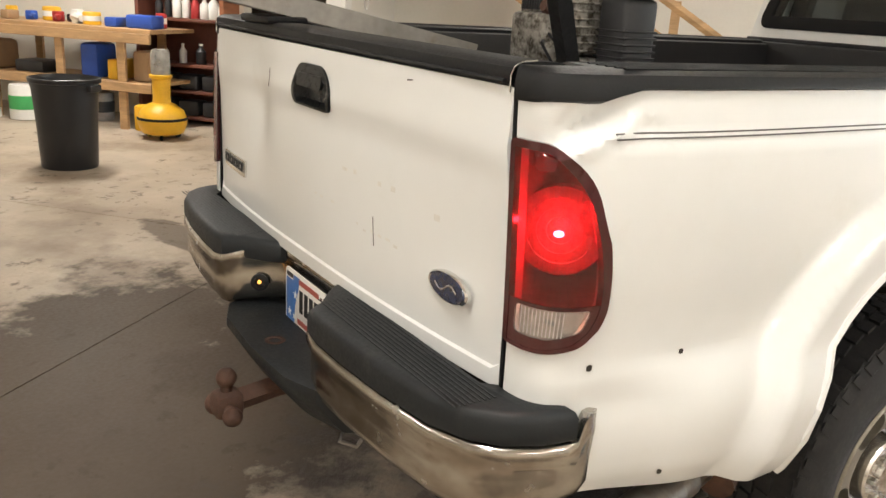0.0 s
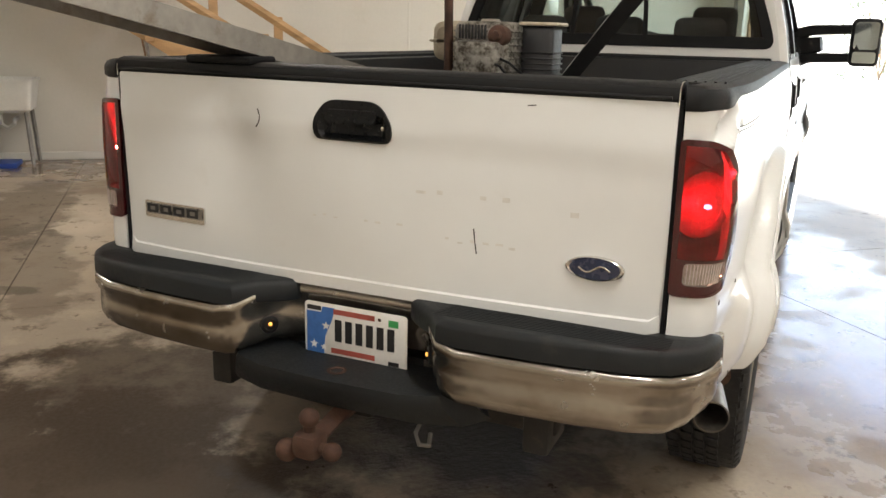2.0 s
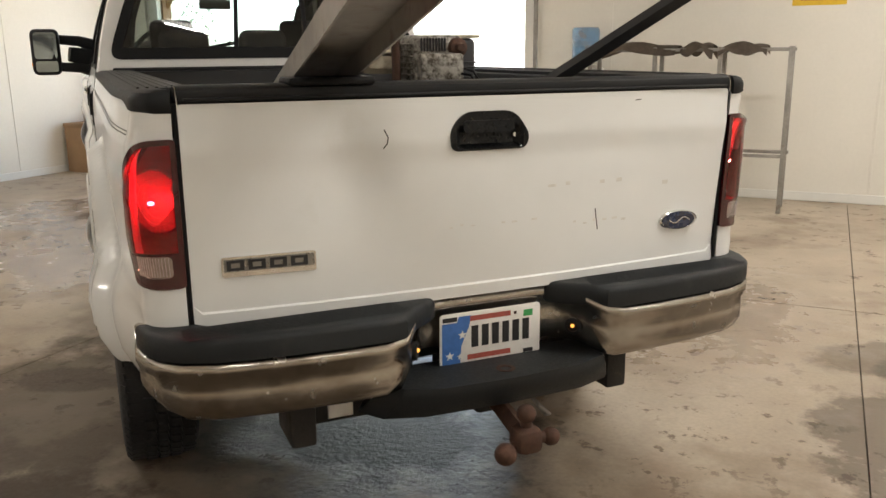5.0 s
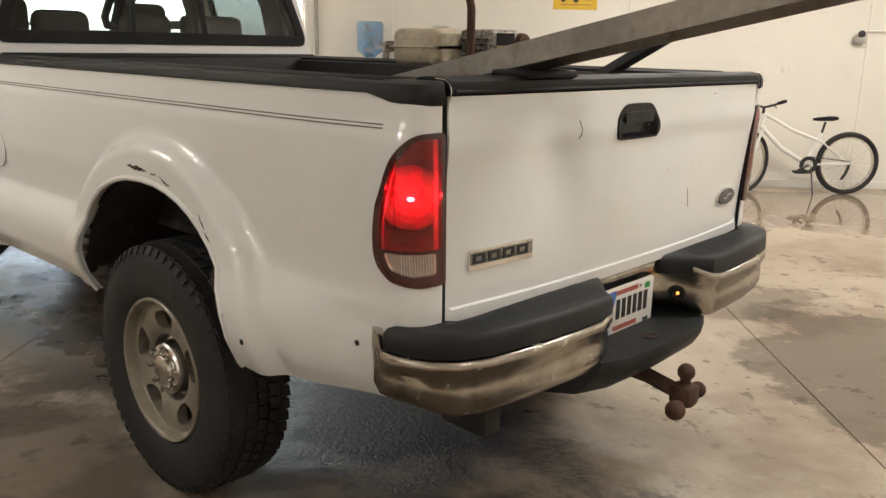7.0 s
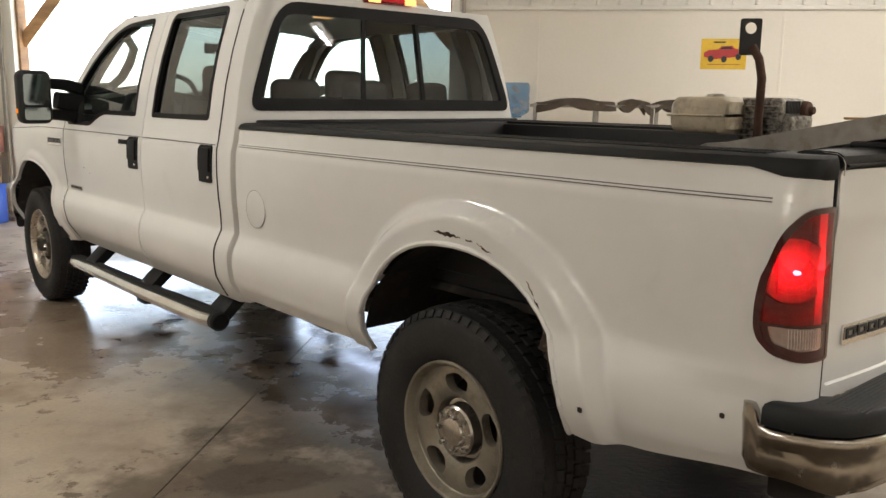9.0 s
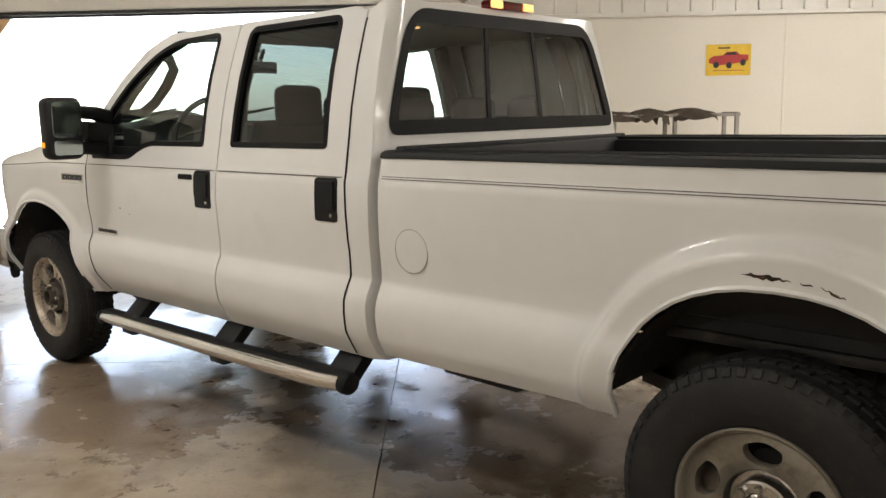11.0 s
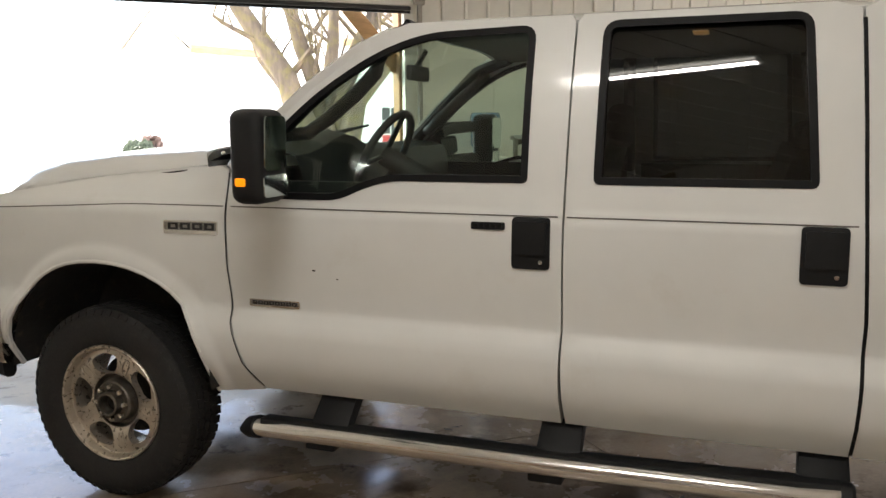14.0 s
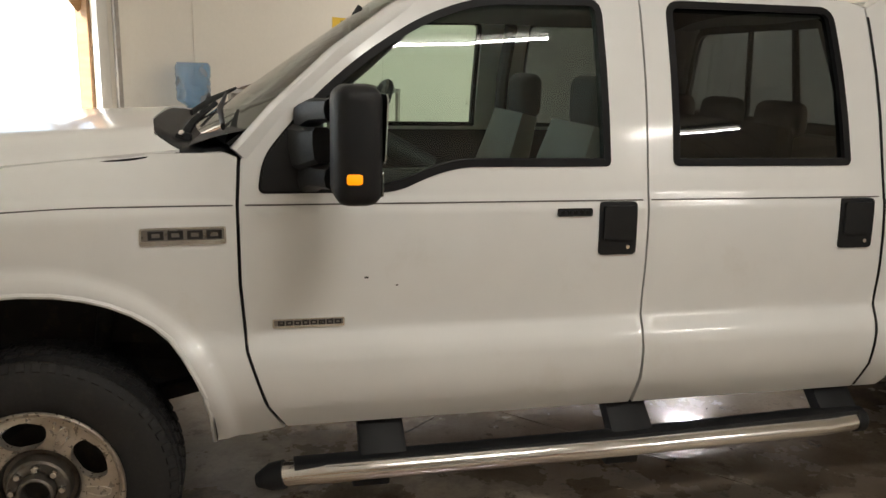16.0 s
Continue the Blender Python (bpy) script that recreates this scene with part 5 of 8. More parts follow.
for sx in (-1, 1):
    for nm, outline, win, tint in (("rear_door", REAR_DOOR, RWIN, "glass_dark"), ("front_door", FRONT_DOOR, FWIN, "glass_clear")):
        bm = bmesh.new()
        skin(bm, outline, side_where(sx), [win], 0.05, side_where(sx, -0.05), ZROWS)
        door = part(nm, bm, "paint", truck, "white " + nm.replace("_", " ") + " with a black window frame")
        bm = bmesh.new()
        skin(bm, offset(win, 0.004), side_where(sx, 0.003), [offset(win, -0.02)], 0.04, side_where(sx, -0.03))
        part("window_frame", bm, "seal", door, "black rubber window frame")
        bm = bmesh.new()
        skin(bm, offset(win, -0.012), side_where(sx, -0.016), (), 0.08, None)
        pane = part("window_pane", bm, tint, door, "dark tinted pane" if tint == "glass_dark" else "greenish clear pane")
        bm = bmesh.new()
        y0, y1 = (2.72, 3.57) if nm == "rear_door" else (3.60, 4.845)
        sweep(bm, [Vector((sx * (body_x(y, 1.236) + 0.0008), y, 1.236)) for y in span(y0, y1, 12)], 0.0016, 0.0026, 6)
        part("pinstripe", bm, "stripe", door, "thin grey pinstripe along the crease")
        bm = bmesh.new()
        skin(bm, [(a, b) for a, b in rect(outline[0][0] + 0.03, 0.56, outline[1][0] - 0.03, 1.33)], side_where(sx, -0.055), (), 0.3, side_where(sx, -0.09))
        part("door_card", bm, "cabin", door, "dark door lining")
        if nm == "rear_door":
            # black line painted along the rear edge for the door gap's shade
            bm = bmesh.new()
            sweep(bm, [side_where(sx, 0.001)(curve_at([(0.54, 2.699), (0.75, 2.690), (0.95, 2.685), (1.24, 2.700), (1.6, 2.713), (1.86, 2.723)], z), z) for z in [0.54] + [k for k in ZROWS if 0.55 < k < 1.85]], 0.0055, 0.0024, 6, up=(1, 0, 0))
            part("door_gap_line", bm, "seal", door, "black line for the shaded gap behind the rear door")
            door_handle(sx, 2.742, 2.872, 1.062, 1.232, door)
        else:
            # thinner black line for the shade in the front door's leading gap
            bm = bmesh.new()
            sweep(bm, [side_where(sx, 0.0005)(curve_at([(0.54, 4.744), (0.62, 4.797), (0.80, 4.851), (1.0, 4.866), (1.24, 4.868), (1.36, 4.861)], z), z) for z in [0.54] + [k for k in ZROWS if 0.55 < k < 1.37]], 0.0022, 0.0016, 6, up=(1, 0, 0))
            part("door_gap_line", bm, "seal", door, "black line for the shaded gap before the front door")
            door_handle(sx, 3.622, 3.75, 1.062, 1.232, door)
            bm = bmesh.new()
            skin(bm, rounded(rect(3.775, 1.188, 3.892, 1.213), 0.006, 3), side_where(sx, 0.005), (), 0.04, side_where(sx, -0.002))
            kp = part("keypad", bm, "trim", door, "black entry keypad")
            for i in range(5):
                bm = bmesh.new()
                y = 3.785 + i * 0.021
                skin(bm, rounded(rect(y, 1.194, y + 0.014, 1.207), 0.003, 2), side_where(sx, 0.0065), (), 0.04, side_where(sx, 0.0045))
                part("key", bm, "seal", kp)
            badge(4.56, 4.775, 0.862, 0.89, lambda s, z, o, k=sx: side_where(k, o)(s, z), door, 8)
            bm = bmesh.new()
            sail = rounded([(4.60, 1.275), (4.80, 1.275), (4.785, 1.37), (4.66, 1.52)], 0.015, 3)
            skin(bm, sail, side_where(sx, 0.006), (), 0.05, side_where(sx, -0.02))
            part("mirror_sail", bm, "trim", door, "black mirror mount panel")
            # towing mirror
            bm = bmesh.new()
            c = Vector((1.262 if sx > 0 else -1.145, 4.56 if sx < 0 else 4.52, 1.435))
            box(bm, c - Vector((0.092, 0.068, 0.155)), c + Vector((0.092, 0.058, 0.155)), 0.04, 4)
            mir = part("door_mirror", bm, "trim", truck, "large black towing mirror with a lit amber marker")
            bm = bmesh.new()
            prism(bm, rounded([(-0.072, -0.045), (0.072, -0.045), (0.072, 0.132), (-0.072, 0.132)], 0.025, 4), 0.004, Matrix.Translation((c.x, c.y - 0.068, c.z)) @ Euler((radians(92), 0, radians(-4 * sx))).to_matrix().to_4x4())
            part("mirror_glass", bm, "mirror", mir, "mirror glass")
            bm = bmesh.new()
            prism(bm, rounded([(-0.07, -0.132), (0.07, -0.132), (0.07, -0.06), (-0.07, -0.06)], 0.018, 4), 0.004, Matrix.Translation((c.x, c.y - 0.066, c.z)) @ Euler((radians(90), 0, 0)).to_matrix().to_4x4())
            part("spot_mirror", bm, "mirror", mir, "small wide-angle mirror glass")
            for z in (1.52, 1.335):
                bm = bmesh.new()
                sweep(bm, [(sx * 0.85, 4.665, z - 0.035), (sx * 0.93, 4.64, z - 0.01), (c.x - sx * 0.08, c.y + 0.04, z)], [0.04, 0.036, 0.034], [0.042, 0.036, 0.032], 10, power=3)
                part("mirror_arm", bm, "trim", mir)
            bm = bmesh.new()
            sweep(bm, [(sx * 0.84, 4.68, 1.40), (sx * 0.92, 4.655, 1.405), (sx * 1.0, 4.63, 1.42)], [0.045, 0.04, 0.03], [0.07, 0.06, 0.05], 10, power=4)
            part("mirror_pivot", bm, "trim", mir)
            bm = bmesh.new()
            box(bm, (min(c.x + sx * 0.05, c.x + sx * 0.096), c.y - 0.015, 1.338), (max(c.x + sx * 0.05, c.x + sx * 0.096), c.y + 0.03, 1.370), 0.010)
            part("marker_lamp", bm, "amber", mir, "lit amber marker lamp")

    # body behind the rear door is part of the cab back below; front fender
    arch = arch_line(FA, 0.50, 0.62)
    outline = [(4.745, 0.525), (4.85, 0.505)] + arch + [(5.99, 0.62), (6.17, 0.68), (6.24, 0.85), (6.24, 1.05), (6.20, 1.18), (6.02, 1.255), (5.5, 1.335), (5.1, 1.372), (4.90, 1.385), (4.865, 1.37), (4.872, 1.24), (4.87, 1.0), (4.855, 0.80), (4.80, 0.62)]
    bm = bmesh.new()
    skin(bm, outline, side_where(sx), (), 0.035, side_where(sx, -0.02), FINE_ROWS + [1.32, 1.335, 1.35, 1.365, 1.378], arch_rings(FA, (0.01, 0.02, 0.03, 0.042, 0.054, 0.066, 0.078, 0.095), 0.52), lambda y, z: 0.99 < arch_e(y, z, FA) < 1 + 0.11 / 0.45)
    fender = part("front_fender", bm, "paint", truck, "white front fender with a nameplate")
    bm = bmesh.new()
    sweep(bm, [Vector((sx * body_x(y, z), y, z)) for y, z in arch], 0.008, 0.008, 6)
    part("arch_lip", bm, "paint", fender)
    bm = bmesh.new()
    sweep(bm, [Vector((sx * (body_x(y, 1.236 - 0.045 * max(0, y - 5.3)) + 0.0008), y, 1.236 - 0.045 * max(0, y - 5.3))) for y in span(4.88, 6.1, 14)], 0.0016, 0.0026, 6)
    part("pinstripe", bm, "stripe", fender, "thin grey pinstripe along the crease")
    badge(4.90, 5.135, 1.128, 1.178, lambda s, z, o, k=sx: side_where(k, o)(s, z), fender, 4)
    for (y, z, r) in ((4.494, 1.012, 0.006), (4.40, 0.985, 0.004)) if sx < 0 else ():
        bm = bmesh.new()
        q = Vector((sx * (body_x(y, z) + 0.0005), y, z))
        prism(bm, [(r * 0.5 * math.cos(a), r * 1.3 * math.sin(a)) for a in span(0, 5.5, 7)], 0.0015, Matrix.Translation(q) @ Euler((0, radians(90 * sx), 0)).to_matrix().to_4x4())
        part("paint_chip", bm, "mark", fender, "dark paint chip")
    # sill, front pillar, step bar
    bm = bmesh.new()
    box(bm, (min(sx * 0.70, sx * 0.80), 2.56, 0.525), (max(sx * 0.70, sx * 0.80), 4.95, 0.575), 0.02)
    part("sill", bm, "under", truck)
    bm = bmesh.new()
    sweep(bm, [(sx * 0.835, 4.86, 1.375), (sx * 0.805, 4.745, 1.50), (sx * 0.76, 4.565, 1.665), (sx * 0.712, 4.38, 1.80), (sx * 0.675, 4.27, 1.855)], 0.038, 0.03, 10, power=3)
    part("windscreen_pillar", bm, "paint", truck)
    bm = bmesh.new()
    sweep(bm, [(sx * 0.915, 2.71, 0.425), (sx * 0.925, 2.84, 0.415), (sx * 0.93, 3.6, 0.405), (sx * 0.925, 4.62, 0.398), (sx * 0.91, 4.73, 0.392), (sx * 0.905, 4.75, 0.389)], 0.045, 0.036, 18)
    step = part("step_bar", bm, "bright", truck, "chromed oval side step bar with black treads")
    bm = bmesh.new()
    sweep(bm, [(sx * 0.905, 2.71, 0.457), (sx * 0.915, 3.6, 0.437), (sx * 0.912, 4.72, 0.425)], 0.036, 0.012, 10, power=4)
    part("tread", bm, "trim", step, "black tread strip")
    bm = bmesh.new()
    lathe(bm, [(0.05, 0.0), (0.05, 0.03), (0.04, 0.04), (0.0, 0.04)], 18, Matrix.Translation((sx * 0.916, 2.725, 0.425)) @ Euler((radians(90), 0, 0)).to_matrix().to_4x4() @ Matrix.Diagonal((1, 0.9, 1, 1)))
    part("end_cap", bm, "trim", step, "black end cap")
    bm = bmesh.new()
    sweep(bm, [(sx * 0.906, 4.748, 0.3895), (sx * 0.897, 4.79, 0.380), (sx * 0.885, 4.83, 0.365)], [0.050, 0.048, 0.026], [0.044, 0.042, 0.022], 16)
    part("end_cap", bm, "trim", step, "black end cap")
    for y in (2.77, 3.585, 4.44):
        bm = bmesh.new()
        sweep(bm, [(sx * 0.70, y, 0.575), (sx * 0.80, y, 0.515), (sx * 0.905, y, 0.42)], [0.075, 0.075, 0.078], [0.03, 0.034, 0.03], 12, up=(sx * 0.5, 0, 0.86), power=6)
        if y > 3:
            box(bm, (min(sx * 0.84, sx * 0.93), y - 0.02, 0.335), (max(sx * 0.84, sx * 0.93), y + 0.10, 0.372), 0.008)
        part("step_bracket", bm, "trim", step, "black hanging bracket")

# added black filler between cab and bed that imitates the gap's shade
for sx in (-1, 1):
    bm = bmesh.new()
    box(bm, (min(sx * 0.50, sx * 0.845), 2.5195, 0.60), (max(sx * 0.50, sx * 0.845), 2.544, 1.30), 0.002, 1)
    part("bed_gap_shade", bm, "seal", truck, "black filler for the shade between cab and bed")

# back of the cab with its window
def back_y(z):
    return 2.548 + max(0.0, z - 1.33) * 0.09


def back_where(grow=0.0):
    def where(t, z):
        w, k = body_x(2.7, z) + grow, math.copysign(1, t)
        a, yb = abs(t), back_y(z) - grow
        if a <= 0.94:
            return Vector((k * a * w, yb, z))
        if a <= 1.0:
            q = (a - 0.94) / 0.06 * math.pi / 2
            return Vector((k * (0.94 * w + 0.06 * w * math.sin(q)), yb + 0.05 * (1 - math.cos(q)), z))
        return Vector((k * w, yb + 0.05 + (a - 1) / 0.15 * (2.70 + max(0.0, z - 1.24) * 0.045 - yb - 0.05), z))
    return where


BWIN = rounded([(-0.922, 1.405), (0.922, 1.405), (0.855, 1.865), (-0.855, 1.865)], [0.05, 0.05, 0.12, 0.12])
out = [(-1.14, 0.53), (1.14, 0.53), (1.14, 1.87), (1.0, 1.905), (-1.0, 1.905), (-1.14, 1.87)]
bm = bmesh.new()
skin(bm, out, back_where(), [BWIN], 0.045, back_where(-0.03), ZROWS)
cabback = part("cab_back", bm, "paint", truck, "white back panel of the cab")
bm = bmesh.new()
skin(bm, offset(BWIN, 0.014), back_where(0.005), [offset(BWIN, -0.042)], 0.04, back_where(-0.03))
part("window_frame", bm, "seal", cabback, "black rubber rear window frame")
for t0, t1 in ((-0.905, -0.228), (-0.215, 0.215), (0.228, 0.905)):
    pts = [(max(t0, min(t1, a)), b) for a, b in offset(BWIN, -0.02)]
    bm = bmesh.new()
    skin(bm, rounded([(t0, 1.42), (t1, 1.42), (t1 if t1 < 0.8 else 0.845, 1.845), (t0 if t0 > -0.8 else -0.845, 1.845)], [0.03 if t0 < -0.8 else 0.003, 0.03 if t1 > 0.8 else 0.003, 0.1 if t1 > 0.8 else 0.003, 0.1 if t0 < -0.8 else 0.003]), back_where(-0.004), (), 0.08, None)
    part("window_pane", bm, "glass_rear", cabback, "dark tinted sliding rear pane")
for t in (-0.2215, 0.2215):
    bm = bmesh.new()
    skin(bm, rect(t - 0.014, 1.41, t + 0.014, 1.855), back_where(0.0), (), 0.08, back_where(-0.02))
    part("window_divider", bm, "seal", cabback)

# roof with clearance lamps
def roof_z(x, y):
    e = abs(x) / 0.70
    fall = 0.07 * smooth((2.77 - y) / 0.2) + 0.05 * smooth((y - 4.1) / 0.3)
    return 1.878 + 0.068 * (1 - e**3.2) - fall * (1 - e**2) - 0.012 * smooth((2.68 - y) / 0.08)


bm = bmesh.new()
skin(bm, rounded(rect(-0.705, 2.60, 0.705, 4.29), 0.06), lambda x, y: Vector((x, y, roof_z(x, y))), (), 0.06, lambda x, y: Vector((x * 0.985, y, roof_z(x, y) - 0.03)))
roof = part("cab_roof", bm, "paint", truck, "white cab roof", angle=60)
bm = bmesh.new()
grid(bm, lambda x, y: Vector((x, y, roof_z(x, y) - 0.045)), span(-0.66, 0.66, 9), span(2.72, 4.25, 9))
part("headliner", bm, "headliner", roof, "dark grey headliner")
bm = bmesh.new()
box(bm, (-0.14, 2.575, 1.905), (0.14, 2.645, 1.945), 0.012)
cb = part("brake_lamp", bm, "lens_red", roof, "high brake and cargo lamp")
for x in (-0.11, 0.11):
    bm = bmesh.new()
    box(bm, (x - 0.035, 2.567, 1.908), (x + 0.035, 2.585, 1.94), 0.006)
    part("cargo_lamp", bm, "warm", cb, "lit warm cargo lamp")
bm = bmesh.new()
box(bm, (0.02 - 0.05, 3.2, 1.885), (0.02 + 0.05, 3.26, 1.895), 0.004)
part("dome_lamp", bm, "warm", roof, "lit dome lamp")

# windscreen, wipers, cowl and bonnet
def screen(u, v):
    x = u * (0.80 - 0.135 * v)
    y = 4.885 - 0.67 * v + 0.16 * (1 - u * u) * (1 - 0.45 * v)
    z = 1.40 + 0.50 * v - 0.0 * u + 0.02 * (1 - u * u) * v
    return Vector((x, y, z))


bm = bmesh.new()
grid(bm, screen, span(-0.97, 0.97, 17), span(0.0, 1.0, 9))
part("windscreen", bm, "glass_screen", truck, "dusty greenish windscreen")
bm = bmesh.new()
for u in (-0.985, 0.985):
    sweep(bm, [screen(u, v) for v in span(0, 1, 9)], 0.008, seg=6)
sweep(bm, [screen(u, 1.0) + Vector((0, 0, 0.003)) for u in span(-0.98, 0.98, 15)], 0.012, seg=6)
part("windscreen_seal", bm, "seal", truck, "black windscreen seal")


def hood_z(x, y):
    """The bonnet rises steeply from its side gaps to a flat raised top with a slight crown."""
    edge = curve_at([(4.9, 1.392), (5.1, 1.375), (5.4, 1.343), (5.6, 1.322), (5.9, 1.286), (6.05, 1.262), (6.25, 1.16)], y)
    rise = curve_at([(5.1, 0.062), (5.6, 0.086), (5.9, 0.092), (6.1, 0.08), (6.25, 0.03)], y)
    crown = curve_at([(5.1, 0.025), (5.6, 0.04), (6.0, 0.04), (6.25, 0.02)], y)
    return edge + rise * smooth((0.79 - abs(x)) / 0.19) + crown * max(0.0, 1 - (abs(x) / 0.62) ** 2)


bm = bmesh.new()
skin(bm, [(-0.765, 5.03), (-0.66, 5.11), (-0.4, 5.14), (0.4, 5.14), (0.66, 5.11), (0.765, 5.03), (0.755, 6.0), (0.70, 6.22), (-0.70, 6.22), (-0.755, 6.0)], lambda x, y: Vector((x, y, hood_z(x, y))), (), 0.035, lambda x, y: Vector((x, y, hood_z(x, y) - 0.03)))
part("bonnet", bm, "paint", truck, "white bonnet", angle=60)
# black bars imitate the shade in the gaps along the bonnet
for sx in (-1, 1):
    bm = bmesh.new()
    sweep(bm, [(sx * 0.772, y, hood_z(0.772, y) - 0.014) for y in span(5.03, 6.0, 12)], 0.004, 0.004, 6)
    part("bonnet_gap_shade", bm, "seal", truck, "black line for the shade in the gap beside the bonnet")
bm = bmesh.new()
def cowl(u, v):
    x = u * (0.80 + 0.03 * math.sin(math.pi * v))
    y = 4.87 + (0.28 - 0.13 * abs(u) ** 5) * v + 0.12 * (1 - u * u) * (1 - v)
    low = 1.385 + 0.03 * (1 - u * u)
    return Vector((x, y, low + (hood_z(x, 5.14) - 0.004 - low) * smooth((v - 0.45) / 0.55)))


grid(bm, cowl, span(-1.0, 1.0, 25), span(0, 1, 9))
part("cowl", bm, "trim", truck, "black cowl panel below the windscreen")
for x0, x1 in ((-0.74, -0.30), (-0.05, 0.42)):
    bm = bmesh.new()
    lift = Vector((0, 0.03, 0.028))
    p = [screen(u / 0.79, v) + lift for u, v in ((x0, 0.045), ((x0 + x1) / 2, 0.12), (x1, 0.20))]
    sweep(bm, p, [0.007, 0.010, 0.004], [0.012, 0.014, 0.006], 8)
    wip = part("wiper", bm, "trim", truck, "black wiper blade and arm")
    bm = bmesh.new()
    foot = Vector((x0 + 0.14, 5.03, 1.41))
    sweep(bm, [foot, foot + Vector((0.03, -0.03, 0.045)), p[1] + Vector((0, 0.01, 0.02))], [0.016, 0.011, 0.008], seg=8)
    box(bm, foot - Vector((0.03, 0.025, 0.03)), foot + Vector((0.03, 0.025, 0.012)), 0.012)
    part("wiper_arm", bm, "trim", wip)
    bm = bmesh.new()
    bmesh.ops.create_uvsphere(bm, u_segments=10, v_segments=8, radius=0.011, matrix=Matrix.Translation(foot + Vector((-0.06, 0.0, 0.012))))
    part("washer_jet", bm, "bright", wip, "bright washer jet")

# nose: headlamps, grille and bumper
bm = bmesh.new()
box(bm, (-0.60, 6.16, 0.78), (0.60, 6.25, 1.17), 0.03)
gr = part("grille", bm, "dark_metal", truck, "dark grille with chrome bars")
for z in (0.88, 0.98, 1.08):
    bm = bmesh.new()
    box(bm, (-0.6, 6.24, z - 0.02), (0.6, 6.27, z + 0.02), 0.01)
    part("grille_bar", bm, "bright", gr)
for sx in (-1, 1):
    bm = bmesh.new()
    box(bm, (min(sx * 0.60, sx * 0.79), 6.12, 0.86), (max(sx * 0.60, sx * 0.79), 6.24, 1.14), 0.03)
    part("headlamp", bm, "lens_clear", truck, "clear headlamp")
bm = bmesh.new()
sweep(bm, [(-0.93, 5.98, 0.66), (-0.93, 6.14, 0.66), (-0.86, 6.28, 0.66), (-0.5, 6.36, 0.66), (0, 6.38, 0.66), (0.5, 6.36, 0.66), (0.86, 6.28, 0.66), (0.93, 6.14, 0.66), (0.93, 5.98, 0.66)], 0.03, 0.13, 14, power=3)
fb = part("front_bumper", bm, "chrome", truck, "chromed front bumper")
bm = bmesh.new()
sweep(bm, [(-0.91, 6.0, 0.52), (-0.84, 6.24, 0.52), (0, 6.34, 0.52), (0.84, 6.24, 0.52), (0.91, 6.0, 0.52)], 0.03, 0.06, 10, power=3)
part("air_dam", bm, "trim", fb, "black air dam")

# underside
bm = bmesh.new()
for x in (-0.44, 0.44):
    sweep(bm, [(x, 0.12, 0.60), (x, 0.5, 0.62), (x, 1.0, 0.70), (x, 1.6, 0.62), (x, 2.4, 0.55), (x, 4.6, 0.55), (x, 5.4, 0.66), (x, 6.2, 0.62)], 0.04, 0.07, 4, power=40)
part("chassis_frame", bm, "under", truck, "black chassis frame")
bm = bmesh.new()
box(bm, (-0.42, 2.8, 0.52), (0.1, 4.2, 0.66), 0.05)
sweep(bm, [(0.12, 1.1, 0.45), (0.08, 2.6, 0.52), (0.05, 4.4, 0.58)], 0.04, seg=10)
part("drive_shaft", bm, "under", truck)
bm = bmesh.new()
sweep(bm, [(0.86, 0.5, 0.52), (0.72, 0.8, 0.62), (0.6, 1.4, 0.68), (0.55, 2.2, 0.5), (0.5, 4.5, 0.5)], 0.04, seg=12)
part("exhaust_pipe", bm, "rust", truck, "rusty exhaust pipe")
for yc in (1.079, 5.459):
    bm = bmesh.new()
    sweep(bm, [(-0.78, yc, 0.405), (0.78, yc, 0.405)], 0.05, seg=12)
    bmesh.ops.create_uvsphere(bm, u_segments=16, v_segments=10, radius=0.17, matrix=Matrix.Translation((0.05 if yc < 3 else -0.25, yc, 0.42)))
    for x in (-0.5, 0.5):
        sweep(bm, [(x, yc - 0.55, 0.58), (x, yc - 0.2, 0.50), (x, yc + 0.2, 0.50), (x, yc + 0.55, 0.58)], 0.035, 0.025, 6, power=6)
        sweep(bm, [(x * 1.15, yc - 0.1, 0.38), (x * 0.95, yc - 0.15, 0.85)], 0.028, seg=10)
    part("axle", bm, "under", truck, "black axle with leaf springs")
for nm, lo, hi, bv in (("cab_floor", (-0.7, 2.6, 0.56), (0.7, 4.84, 0.62), 0.02), ("bed_pan", (-0.70, 0.06, 0.78), (0.70, 2.5, 0.815), 0.01), ("bulkhead", (-0.8, 4.86, 0.6), (0.8, 4.92, 1.36), 0.01), ("engine_block", (-0.45, 5.0, 0.62), (0.45, 6.1, 1.15), 0.08)):
    bm = bmesh.new()
    box(bm, lo, hi, bv)
    part(nm, bm, "under", truck)
bm = bmesh.new()
sweep(bm, [(-0.74, 1.98, 0.52), (-0.70, 2.35, 0.51)], 0.04, 0.016, 6, power=6)
part("hanging_bracket", bm, "under", truck)

